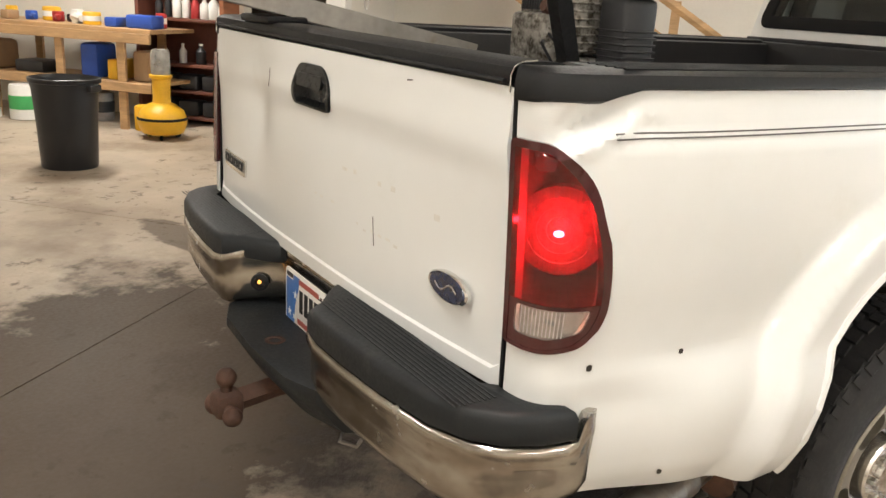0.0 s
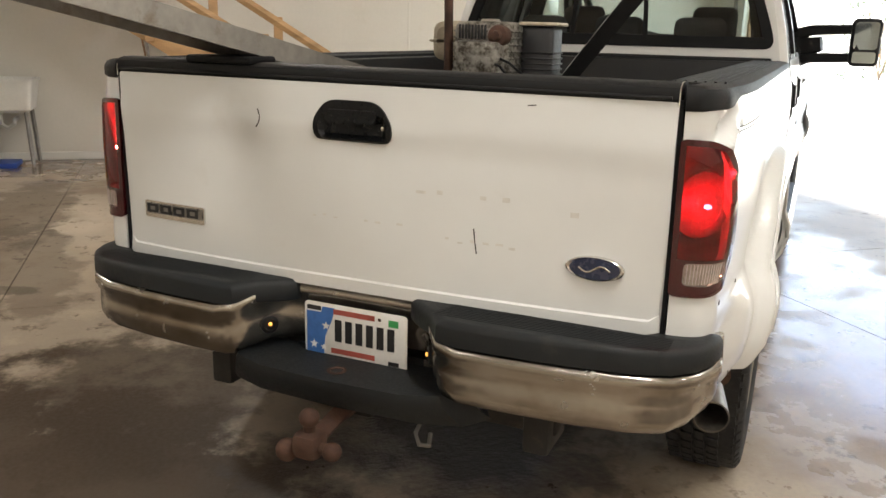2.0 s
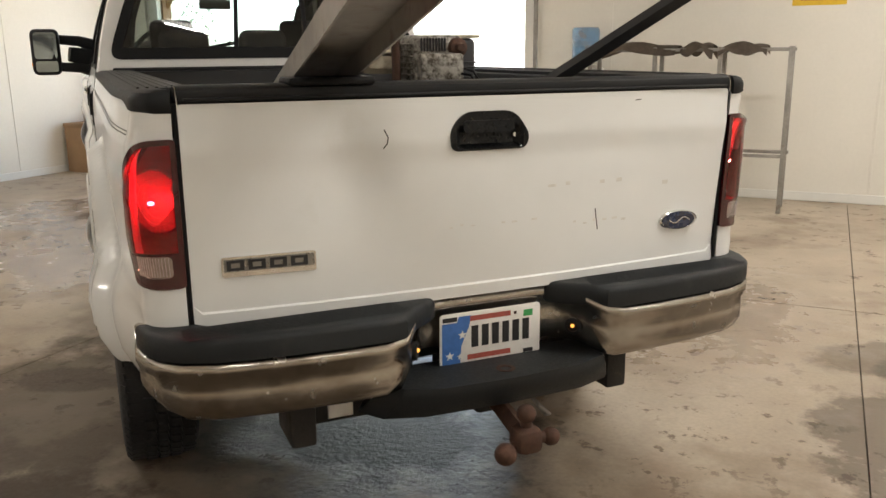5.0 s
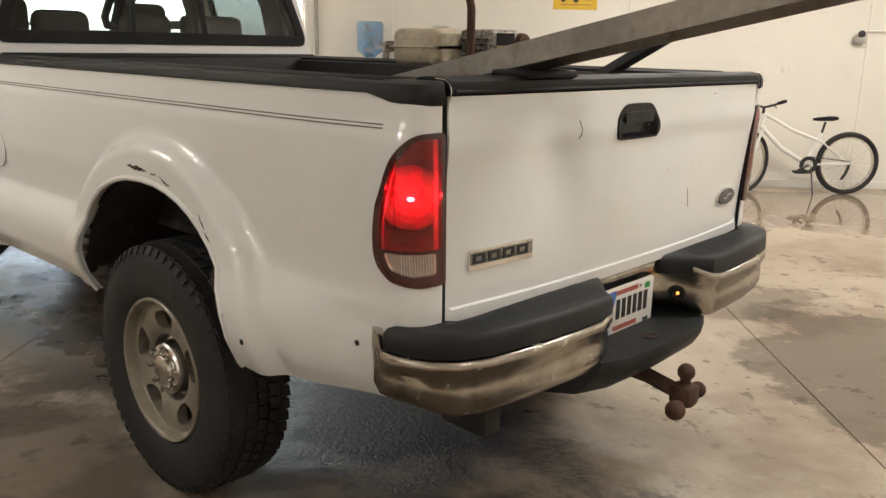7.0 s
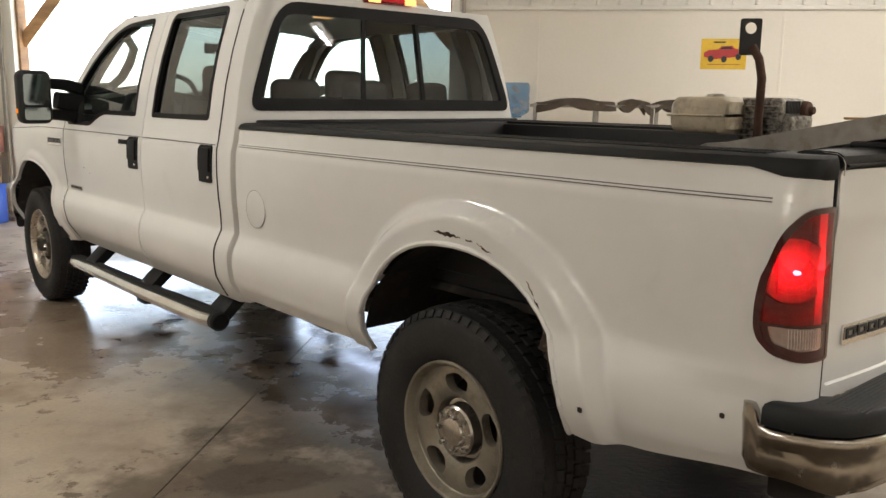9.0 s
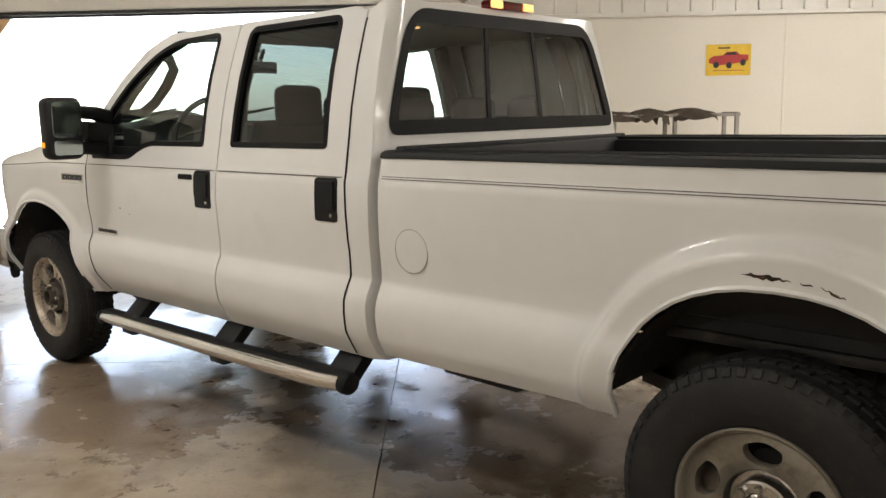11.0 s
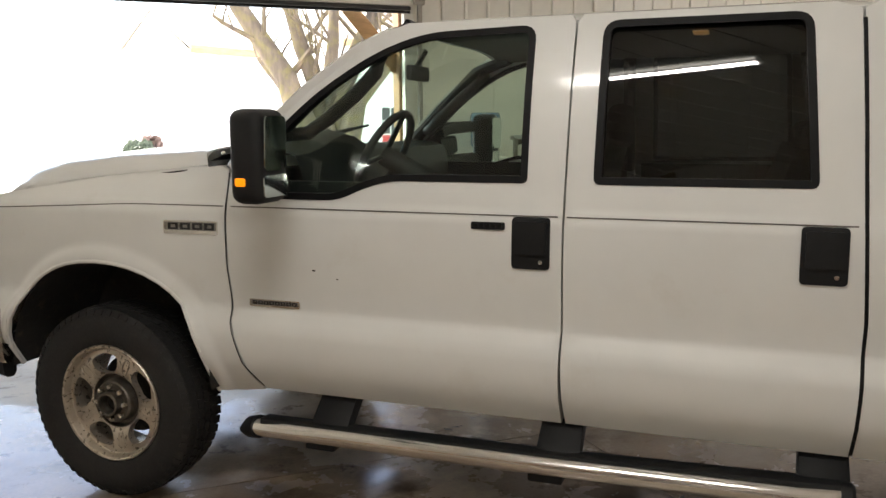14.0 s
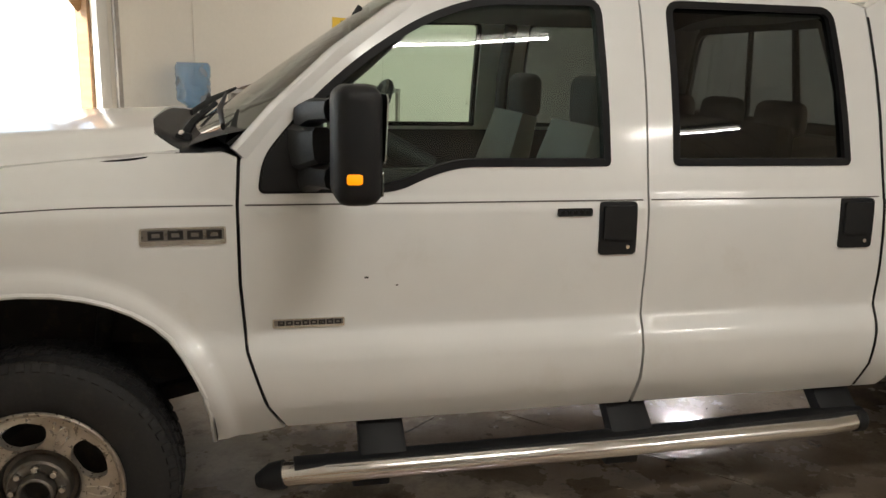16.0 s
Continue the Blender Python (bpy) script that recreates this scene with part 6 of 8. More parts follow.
# wheels
def wheel(yc, sx, front, rot):
    """A wheel whose outer face looks along local z."""
    at = Matrix.Translation((sx * 0.80, yc, 0.405)) @ Euler((0, radians(90 * sx), 0)).to_matrix().to_4x4()
    R, RIM = 0.405, 0.245 if front else 0.232
    h = 0.135
    bm = bmesh.new()
    lathe(bm, [(RIM - 0.01, -0.07), (RIM + 0.01, -0.092), (0.30, -0.102), (0.36, -0.102), (0.385, -0.085), (0.395, -0.065), (0.399, 0.098), (0.393, 0.117), (0.36, h), (0.32, h + 0.003), (0.285, h), (RIM + 0.012, 0.125), (RIM - 0.01, 0.105)], 64, at, True)
    w = part("wheel", bm, "rubber", truck, "muddy black all-terrain tyre on an alloy wheel", angle=50)
    w.name = "wheel"
    bm = bmesh.new()
    n = 58
    for i in range(n):
        for j, (h0, h1, ph) in enumerate(((-0.089, -0.050, 0.0), (-0.044, -0.008, 0.5), (-0.003, 0.030, 0.1), (0.035, 0.071, 0.6), (0.077, 0.116, 0.2))):
            a0 = 2 * math.pi * (i + ph) / n
            a1 = a0 + 2 * math.pi / n * 0.80
            vs = []
            for r in (0.388, R + 0.001 - (0.007 if j in (0, 4) else 0.0)):
                for a, hh in ((a0, h0), (a1, h0 + 0.006), (a1 + 0.012, h1), (a0 + 0.012, h1 - 0.004)):
                    vs.append(bm.verts.new(at @ Vector((r * math.cos(a), r * math.sin(a), hh))))
            for f in ((4, 5, 6, 7), (0, 1, 5, 4), (1, 2, 6, 5), (2, 3, 7, 6), (3, 0, 4, 7)):
                bm.faces.new([vs[k] for k in f])
        a0 = 2 * math.pi * i / n
        vs = [bm.verts.new(at @ Vector((r * math.cos(a), r * math.sin(a), hh))) for r, hh in ((0.372, h - 0.004), (0.394, 0.117)) for a in (a0, a0 + 2 * math.pi / n * 0.55)]
        vs2 = [bm.verts.new(at @ Vector((r * math.cos(a), r * math.sin(a), hh))) for r, hh in ((0.376, h - 0.002), (0.396, 0.121)) for a in (a0, a0 + 2 * math.pi / n * 0.55)]
        bm.faces.new((vs2[0], vs2[1], vs2[3], vs2[2]))
        for a, b in ((0, 1), (1, 3), (3, 2), (2, 0)):
            bm.faces.new((vs[a], vs[b], vs2[b], vs2[a]))
    bmesh.ops.recalc_face_normals(bm, faces=bm.faces)
    part("tread", bm, "rubber", w, angle=20)
    # five-spoke alloy rim; the rear ones are a little smaller
    at = at if front else at @ Matrix.Diagonal((0.945, 0.945, 1.0, 1.0))
    holes = [[(0.1165 * math.cos(a), 0.1165 * math.sin(a)) for a in span(0, 2 * math.pi * 47 / 48, 48)]]
    for k in range(5):
        c = 2 * math.pi * k / 5 + rot
        pts = [(0.124, -0.24), (0.162, -0.40), (0.198, -0.35), (0.214, 0.0), (0.198, 0.35), (0.162, 0.40), (0.124, 0.24)] if front else [(0.134, -0.20), (0.165, -0.33), (0.194, -0.30), (0.208, 0.0), (0.194, 0.30), (0.165, 0.33), (0.134, 0.20)]
        holes.append(rounded([(r * math.cos(c + a), r * math.sin(c + a)) for r, a in pts], [0.018, 0.02, 0.02, 0.05, 0.02, 0.02, 0.018], 4))
    circle = [(0.222 * math.cos(a), 0.222 * math.sin(a)) for a in span(0, 2 * math.pi * 71 / 72, 72)]
    dish = [(0.110, 0.078), (0.125, 0.090), (0.15, 0.098), (0.18, 0.100), (0.20, 0.097), (0.224, 0.090)]
    bm = bmesh.new()
    skin(bm, circle, lambda x, y: at @ Vector((x, y, curve_at(dish, math.hypot(x, y)))), holes, 0.012, lambda x, y: at @ Vector((x * 0.99, y * 0.99, curve_at(dish, math.hypot(x, y)) - 0.035)))
    lathe(bm, [(0.221, 0.084), (0.221, 0.090), (0.226, 0.094), (0.231, 0.116), (0.236, 0.124), (0.243, 0.127), (0.247, 0.122), (0.247, 0.112), (0.236, 0.106), (0.222, -0.10), (0.217, -0.10), (0.217, 0.07)], 72, at, True)
    rim = part("rim", bm, "alloy" if front else "rim_dull", w, "dirty five-spoke alloy rim" if front else "dull grimy five-slot rim", angle=30)
    bm = bmesh.new()
    lathe(bm, [(0.0, -0.01), (0.15, -0.01), (0.17, -0.03), (0.17, -0.06), (0.0, -0.06)], 40, at)
    part("brake_disc", bm, "under", w)
    bm = bmesh.new()
    lathe(bm, [(0.118, 0.050), (0.118, 0.0835), (0.114, 0.081), (0.109, 0.066), (0.106, 0.046), (0.088, 0.046), (0.088, 0.040)], 48, at, True)
    part("hub_recess", bm, "hub", rim, "grimy recess round the hub")
    # wide spokes carry a raised rib each
    for k in range(5 if front else 0):
        c = 2 * math.pi * (k + 0.5) / 5 + rot
        bm = bmesh.new()
        loop = [(0.135, -0.07), (0.16, -0.085), (0.185, -0.08), (0.200, -0.045), (0.203, 0.0), (0.200, 0.045), (0.185, 0.08), (0.16, 0.085), (0.135, 0.07)]
        sweep(bm, [at @ Vector((r * math.cos(c + d), r * math.sin(c + d), curve_at(dish, r) + 0.0012)) for r, d in loop], 0.0030, 0.0024, 6)
        part("spoke_rib", bm, "alloy", rim)
    bm = bmesh.new()
    lathe(bm, [(0.105, 0.060), (0.095, 0.055), (0.09, 0.075), (0.088, 0.098), (0.082, 0.104), (0.055, 0.104), (0.052, 0.100)] + ([(0.050, 0.135), (0.044, 0.140), (0.040, 0.138), (0.038, 0.09), (0.0, 0.09)] if front else [(0.050, 0.112), (0.046, 0.117), (0.030, 0.120), (0.0, 0.121)]), 36, at)
    hub = part("hub_cap", bm, "hub" if front else "bright", w, "dull steel hub ring" if front else "bright chromed hub cap")
    if front:
        bm = bmesh.new()
        lathe(bm, [(0.0, 0.002), (0.037, 0.002), (0.037, 0.0)], 24, at @ Matrix.Translation((0, 0, 0.09)))
        part("hub_bore", bm, "under", hub, "dark hub bore")
    # flat black ring paints the shadow in the recess round the hub
    bm = bmesh.new()
    lathe(bm, [(0.0925, 0.0525), (0.1035, 0.0525), (0.1035, 0.0515), (0.0925, 0.0515)], 36, at, True)
    part("hub_shadow_ring", bm, "under", hub, "flat black ring for the shadow round the hub")
    for k in range(8):
        bm = bmesh.new()
        a = 2 * math.pi * k / 8
        lathe(bm, [(0.0125, 0.095), (0.0125, 0.118), (0.009, 0.124), (0.0, 0.124)], 6, at @ Matrix.Translation((0.069 * math.cos(a), 0.069 * math.sin(a), 0)))
        part("lug_nut", bm, "bright", w)


for sx in (-1, 1):
    wheel(1.079, sx, False, 0.0)
    wheel(5.459, sx, True, radians(10))

# cabin: dash, wheel, seats
bm = bmesh.new()
grid(bm, lambda x, v: Vector((x, curve_at([(0, 5.0), (0.3, 4.75), (0.45, 4.62), (0.6, 4.58), (1, 4.62)], v), curve_at([(0, 1.40), (0.12, 1.435), (0.3, 1.45), (0.45, 1.43), (0.6, 1.33), (1, 0.85)], v) + (0.075 * math.exp(-((x + 0.38) / 0.2) ** 2) * smooth((v - 0.06) / 0.2) if v < 0.5 else 0))), span(-0.80, 0.80, 17), span(0, 1, 14))
part("dashboard", bm, "cabin", truck, "dark grey dashboard")
bm = bmesh.new()
c = Vector((-0.38, 4.44, 1.41))
ax = Euler((radians(-62), 0, 0)).to_matrix()
sweep(bm, [c + ax @ Vector((0.19 * math.cos(a), 0.19 * math.sin(a), 0)) for a in span(0, 2 * math.pi, 33)], 0.016, seg=8, caps=False)
for a in (0.2, math.pi - 0.2, -math.pi / 2):
    sweep(bm, [c + ax @ Vector((0.03 * math.cos(a), 0.03 * math.sin(a), 0)), c + ax @ Vector((0.18 * math.cos(a), 0.18 * math.sin(a), 0))], 0.02, 0.01, 6)
sweep(bm, [c, c + ax @ Vector((0, 0, -0.28))], 0.045, seg=12)
part("steering_wheel", bm, "cabin", truck, "dark steering wheel")
bm = bmesh.new()
sweep(bm, [(-0.11, 4.44, 1.76), (0.11, 4.44, 1.76)], 0.012, 0.034, 10, power=3)
sweep(bm, [(0, 4.46, 1.77), (0, 4.40, 1.86)], 0.012, seg=8)
part("inside_mirror", bm, "cabin", truck, "black inside rear-view mirror")
for x in (-0.66, 0.66):
    bm = bmesh.new()
    s = 1 if x > 0 else -1
    sweep(bm, [(s * 0.75, 4.69, 1.50), (s * 0.66, 4.64, 1.505), (s * 0.615, 4.57, 1.56), (s * 0.60, 4.46, 1.65), (s * 0.605, 4.37, 1.73), (s * 0.65, 4.33, 1.78), (s * 0.68, 4.36, 1.80)], 0.028, seg=10)
    part("grab_handle", bm, "cabin", truck, "dark pillar grab handle")
    bm = bmesh.new()
    sweep(bm, [(s * 0.775, 4.80, 1.42), (s * 0.735, 4.6, 1.61), (s * 0.68, 4.38, 1.80), (s * 0.65, 4.2, 1.86)], 0.04, 0.03, 8)
    sweep(bm, [(s * 0.77, 3.60, 1.30), (s * 0.725, 3.60, 1.6), (s * 0.64, 3.59, 1.84)], 0.05, 0.03, 8, up=(0, 1, 0))
    sweep(bm, [(s * 0.76, 2.74, 1.30), (s * 0.715, 2.76, 1.6), (s * 0.63, 2.80, 1.84)], 0.06, 0.03, 8, up=(0, 1, 0))
    part("pillar_trim", bm, "cabin", truck, "dark pillar lining")


def seat(x, y, w, mat_name, nm):
    bm = bmesh.new()
    box(bm, (x - w / 2, y - 0.05, 0.80), (x + w / 2, y + 0.5, 0.98), 0.05, 3)
    st = part(nm, bm, mat_name, truck, ("grey vinyl" if mat_name == "vinyl" else "dark cloth") + " seat with headrests")
    bm = bmesh.new()
    sweep(bm, [(x, y + 0.0, 0.92), (x, y - 0.05, 1.15), (x, y - 0.13, 1.44)], [w * 0.5, w * 0.5, w * 0.42], [0.07, 0.075, 0.055], 16, up=(0, 1, 0), power=4)
    part("backrest", bm, mat_name, st)
    for hx in ((x,) if w < 0.8 else (x - 0.42, x, x + 0.42)):
        bm = bmesh.new()
        box(bm, (hx - 0.13, y - 0.22, 1.42 if w < 0.8 else 1.40), (hx + 0.13, y - 0.12, 1.62 if w < 0.8 else 1.54), 0.045, 3)
        part("headrest", bm, "cloth", st)


seat(-0.40, 3.76, 0.52, "vinyl", "driver_seat")
seat(0.40, 3.76, 0.52, "vinyl", "passenger_seat")
seat(0.0, 2.98, 1.30, "cloth", "rear_bench")
bm = bmesh.new()
box(bm, (-0.13, 3.7, 0.8), (0.13, 4.4, 1.08), 0.04)
part("centre_console", bm, "cabin", truck)

# ---- things in the truck bed ----
eng = thing("small_engine", pose(0.05, 0.68, 0.872), "grimy small petrol engine with a tan tank", "engine")
bm = bmesh.new()
sweep(bm, [(-0.065, 0.635, 1.395), (-0.065, 0.655, 1.395), (-0.065, 0.82, 1.395), (-0.065, 0.84, 1.395)], [0.07, 0.09, 0.09, 0.07], [0.045, 0.062, 0.062, 0.045], 20, power=4.5)
tank = part("fuel_tank", bm, "tan", eng, "dirty tan fuel tank")
bm = bmesh.new()
sweep(bm, [(-0.065, 0.635, 1.395), (-0.065, 0.84, 1.395)], 0.0955, 0.005, 20, power=4.5)
part("tank_seam", bm, "tan", tank)
bm = bmesh.new()
lathe(bm, [(0.032, 0.0), (0.034, 0.006), (0.028, 0.014), (0.0, 0.016)], 24, Matrix.Translation((0.0, 0.755, 1.452)))
part("tank_cap", bm, "bright", tank, "chromed tank cap")
bm = bmesh.new()
box(bm, (-0.02, 0.50, 1.30), (0.15, 0.66, 1.455), 0.022, 3)
box(bm, (-0.01, 0.47, 1.28), (0.14, 0.52, 1.40), 0.015)
cyl = part("cylinder", bm, "alu", eng, "finned aluminium cylinder and cowl")
for i in range(7):
    bm = bmesh.new()
    box(bm, (-0.028, 0.515, 1.31 + i * 0.019), (0.155, 0.645, 1.316 + i * 0.019), 0.002, 1)
    part("fin", bm, "alu", cyl)
for i in range(9):
    bm = bmesh.new()
    box(bm, (0.0 + i * 0.010, 0.494, 1.405), (0.005 + i * 0.010, 0.502, 1.445), 0.001, 1)
    part("cooling_slot", bm, "ink", eng, "dark cooling slot")
bm = bmesh.new()
lathe(bm, [(0.0, 0.025), (0.012, 0.025), (0.016, 0.012), (0.028, 0.008), (0.031, 0.0), (0.031, -0.03)], 24, Matrix.Translation((0.125, 0.49, 1.415)) @ Euler((radians(90), 0, 0)).to_matrix().to_4x4())
part("starter_hub", bm, "rust", eng, "rusty exhaust outlet")
bm = bmesh.new()
box(bm, (0.15, 0.62, 1.12), (0.25, 0.73, 1.445), 0.016, 3)
for i in range(5):
    box(bm, (0.148, 0.618, 1.300 + i * 0.016), (0.252, 0.732, 1.306 + i * 0.016), 0.002, 1)
ac = part("air_cleaner", bm, "dark_metal", eng, "black ribbed air cleaner box")
bm = bmesh.new()
box(bm, (0.144, 0.614, 1.446), (0.262, 0.740, 1.457), 0.004, 2)
part("cleaner_lid", bm, "tan", ac, "dusty tan lid")
bm = bmesh.new()
box(bm, (-0.06, 0.55, 1.08), (0.17, 0.80, 1.30), 0.04, 3)
sweep(bm, [(0.06, 0.54, 1.24), (0.06, 0.46, 1.24)], 0.055, seg=18)
part("crankcase", bm, "alu", eng, "greasy crankcase")
bm = bmesh.new()
for x in (-0.12, 0.24):
    sweep(bm, [(x, 0.42, 0.877), (x, 0.92, 0.877)], 0.018, seg=8)
    sweep(bm, [(x, 0.45, 0.877), (x * 0.6 + 0.02, 0.58, 1.10)], 0.014, seg=8)
    sweep(bm, [(x, 0.90, 0.877), (x * 0.6 + 0.02, 0.76, 1.10)], 0.014, seg=8)
part("stand", bm, "dark_metal", eng, "dark tube stand")
for pts in ([(0.11, 0.49, 1.36), (0.17, 0.47, 1.34), (0.21, 0.50, 1.30), (0.20, 0.56, 1.27)], [(0.10, 0.5, 1.34), (0.15, 0.45, 1.33), (0.19, 0.46, 1.28)]):
    bm = bmesh.new()
    sweep(bm, pts, 0.004, seg=6)
    part("cable", bm, "seal", eng, "black cable")

eng.location += Vector((0.033, 0.041, 0.013))
handle = thing("bent_pipe", pose(-0.03, 0.53, 0.872), "rust-brown bent steel pipe with a drilled end plate", "pipe")
bm = bmesh.new()
sweep(bm, [(-0.02, 0.55, 0.875), (-0.022, 0.555, 1.40), (-0.024, 0.553, 1.53), (-0.028, 0.565, 1.59), (-0.032, 0.59, 1.63)], 0.014, seg=12)
part("pipe", bm, "rust", handle)
bm = bmesh.new()
hole = [(0.018 * math.cos(a), 0.025 + 0.018 * math.sin(a)) for a in span(0, 2 * math.pi * 15 / 16, 16)]
rot = Matrix.Translation((-0.035, 0.597, 1.662)) @ Euler((radians(90), 0, radians(-50))).to_matrix().to_4x4()
skin(bm, rounded([(-0.033, -0.06), (0.033, -0.06), (0.033, 0.055), (-0.033, 0.055)], 0.008, 3), lambda s, z: rot @ Vector((s, z, 0.004)), [hole], 0.02, lambda s, z: rot @ Vector((s, z, -0.004)))
part("end_plate", bm, "dark_metal", handle, "dark steel plate with a round hole")

handle.location += Vector((-0.005, 0.046, 0))
beam = thing("steel_channel", pose(-0.387, 0.0, 1.365), "long grey galvanised steel channel lying over the tailgate", "steel beam")
def beam_at(y):
    return Vector((-0.410 + 0.10 * y, y, 1.404 - 0.198 * y))
bm = bmesh.new()
a, b = beam_at(0.62), beam_at(-2.1)
d = (b - a).normalized()
side_v = d.cross(Vector((0, 0, 1))).normalized()
up_v = side_v.cross(d).normalized()
W, H, T = 0.080, 0.028, 0.006
prof = [(-W, -H), (W, -H), (W, H), (W - T, H), (W - T, -H + T), (-W + T, -H + T), (-W + T, H), (-W, H)]
r0 = [bm.verts.new(a + side_v * x - up_v * z) for x, z in prof]
r1 = [bm.verts.new(b + side_v * x - up_v * z) for x, z in prof]
bridge(bm, r0, r1)
bm.faces.new(r0[::-1])
bm.faces.new(r1)
bmesh.ops.recalc_face_normals(bm, faces=bm.faces)
part("web", bm, "galv", beam, angle=20)
bm = bmesh.new()
c0 = beam_at(0.12) + up_v * 0.034
box(bm, c0 - Vector((0.03, 0.03, 0.002)), c0 + Vector((0.03, 0.03, 0.004)), 0.001, 1)
part("worn_label", bm, "pine", beam, "small worn label")
bm = bmesh.new()
c0 = beam_at(0.05)
box(bm, (c0.x - 0.11, -0.015, 1.342), (c0.x + 0.10, 0.10, 1.362), 0.008)
tagged(link("rubber_mat", bm, "seal"), "black rubber scrap under the steel channel on the tailgate", "rubber mat")

strut = thing("square_tube", pose(0.4, 0.33, 1.34), "black painted steel square tube leaning in the truck bed", "steel tube")
bm = bmesh.new()
p0, p1 = Vector((-0.03, 0.885, 0.905)), Vector((0.925, -0.2, 1.806))
sweep(bm, [p0, p1], 0.024, 0.024, 4, power=40)
part("tube", bm, "dark_metal", strut, angle=20)
bm = bmesh.new()
sweep(bm, [p0 + Vector((0.015, -0.01, 0.024)), p1 + Vector((0.015, -0.01, 0.024))], 0.007, 0.004, 6)
part("weld_ridge", bm, "rust", strut)

# ---- along the door wall ----
def B(x, y, z):
    return BLD @ Vector((x, y, z))


sg = thing("wall_sign", BLD @ pose(0.655, NORTH - 0.012, 1.9), "yellow tin sign with a red car shape", "sign")
def sign_flat(name, pts, y, mat_name, parent, label=""):
    bm = bmesh.new()
    prism(bm, pts, 0.002, Matrix.Translation((0, y, 0)) @ Euler((radians(90), 0, 0)).to_matrix().to_4x4())
    return part(name, bm, mat_name, parent, label, at=BLD)
M["sign_yellow"] = surf("sign_yellow", (0.72, 0.48, 0.03), 0.4, 0, 0.08, 12, 60, 0.03)
pan = sign_flat("panel", rect(0.43, 1.745, 0.88, 2.05), NORTH - 0.002, "sign_yellow", sg)
sign_flat("car_body", [(0.46, 1.87), (0.46, 1.91), (0.50, 1.935), (0.60, 1.945), (0.63, 1.975), (0.73, 1.98), (0.77, 1.95), (0.85, 1.945), (0.855, 1.90), (0.82, 1.875), (0.70, 1.86), (0.56, 1.845)], NORTH - 0.005, "red_plastic", sg, "red car shape")
sign_flat("car_window", [(0.615, 1.945), (0.64, 1.968), (0.72, 1.97), (0.745, 1.948)], NORTH - 0.0075, "ink", sg)
for x, z in ((0.53, 1.85), (0.66, 1.845), (0.80, 1.87)):
    sign_flat("car_wheel", [(x + 0.028 * math.cos(a), z + 0.032 * math.sin(a)) for a in span(0, 5.9, 14)], NORTH - 0.0075, "dark_metal", sg)
sign_flat("bar", rect(0.55, 2.008, 0.67, 2.022), NORTH - 0.005, "ink", sg)
sign_flat("bar", rect(0.5, 1.79, 0.82, 1.797), NORTH - 0.005, "plate_red", sg)
sg.location += BLD.to_3x3() @ Vector((-0.02, 0, 0.043))

wd = thing("water_dispenser", BLD @ pose(-1.45, 6.28, 0), "white floor-standing water dispenser", "water dispenser")
bm = bmesh.new()
box(bm, (-1.61, 6.12, 0.0), (-1.29, 6.44, 1.24), 0.02, 3)
part("cabinet", bm, "white_plastic", wd, at=BLD)
bm = bmesh.new()
lathe(bm, [(0.13, 1.24), (0.14, 1.27), (0.05, 1.275)], 28, Matrix.Translation((-1.45, 6.28, 0)))
part("collar", bm, "white_plastic", wd, at=BLD)
for x in (-1.51, -1.39):
    bm = bmesh.new()
    box(bm, (x - 0.02, 6.08, 0.95), (x + 0.02, 6.12, 0.99), 0.006)
    part("tap", bm, "blue_plastic" if x < -1.45 else "red_plastic", wd, at=BLD)
jug = thing("water_bottle", BLD @ pose(-1.45, 6.28, 1.277), "blue translucent water bottle on the dispenser", "water bottle")
bm = bmesh.new()
lathe(bm, [(0.05, 1.262), (0.06, 1.29), (0.125, 1.33), (0.135, 1.35), (0.130, 1.40), (0.137, 1.42), (0.130, 1.44), (0.137, 1.47), (0.130, 1.50), (0.137, 1.53), (0.137, 1.60), (0.12, 1.63), (0.0, 1.632)], 32, Matrix.Translation((-1.45, 6.28, 0.0)))
part("bottle", bm, "jug", jug, at=BLD)

rk = thing("steel_rack", BLD @ pose(-0.4, 5.87, 0), "rusty steel rack with bare uprights", "rack")
for x in (-1.25, -0.66, -0.10, 0.47):
    for y in (5.72, 6.07):
        bm = bmesh.new()
        box(bm, (x - 0.018, y - 0.018, 0.0), (x + 0.018, y + 0.018, 1.43), 0.004, 1)
        part("upright", bm, "galv", rk, at=BLD)
for z in (0.5, 1.405):
    for y in (5.72, 6.07):
        bm = bmesh.new()
        box(bm, (-1.30, y - 0.012, z - 0.015), (0.50, y + 0.012, z + 0.015), 0.004, 1)
        part("rail", bm, "galv", rk, at=BLD)
for x in (-1.25, 0.47):
    bm = bmesh.new()
    box(bm, (x - 0.014, 5.72, 1.40), (x + 0.014, 6.07, 1.43), 0.004, 1)
    part("cross_rail", bm, "galv", rk, at=BLD)
for x0, x1 in ((-1.25, -0.66), (-0.66, -0.10)):
    bm = bmesh.new()
    sweep(bm, [(x0, 5.72, 0.55), (x1, 5.72, 1.16)], 0.012, seg=6)
    part("brace", bm, "galv", rk, at=BLD)
rng = random.Random(3)
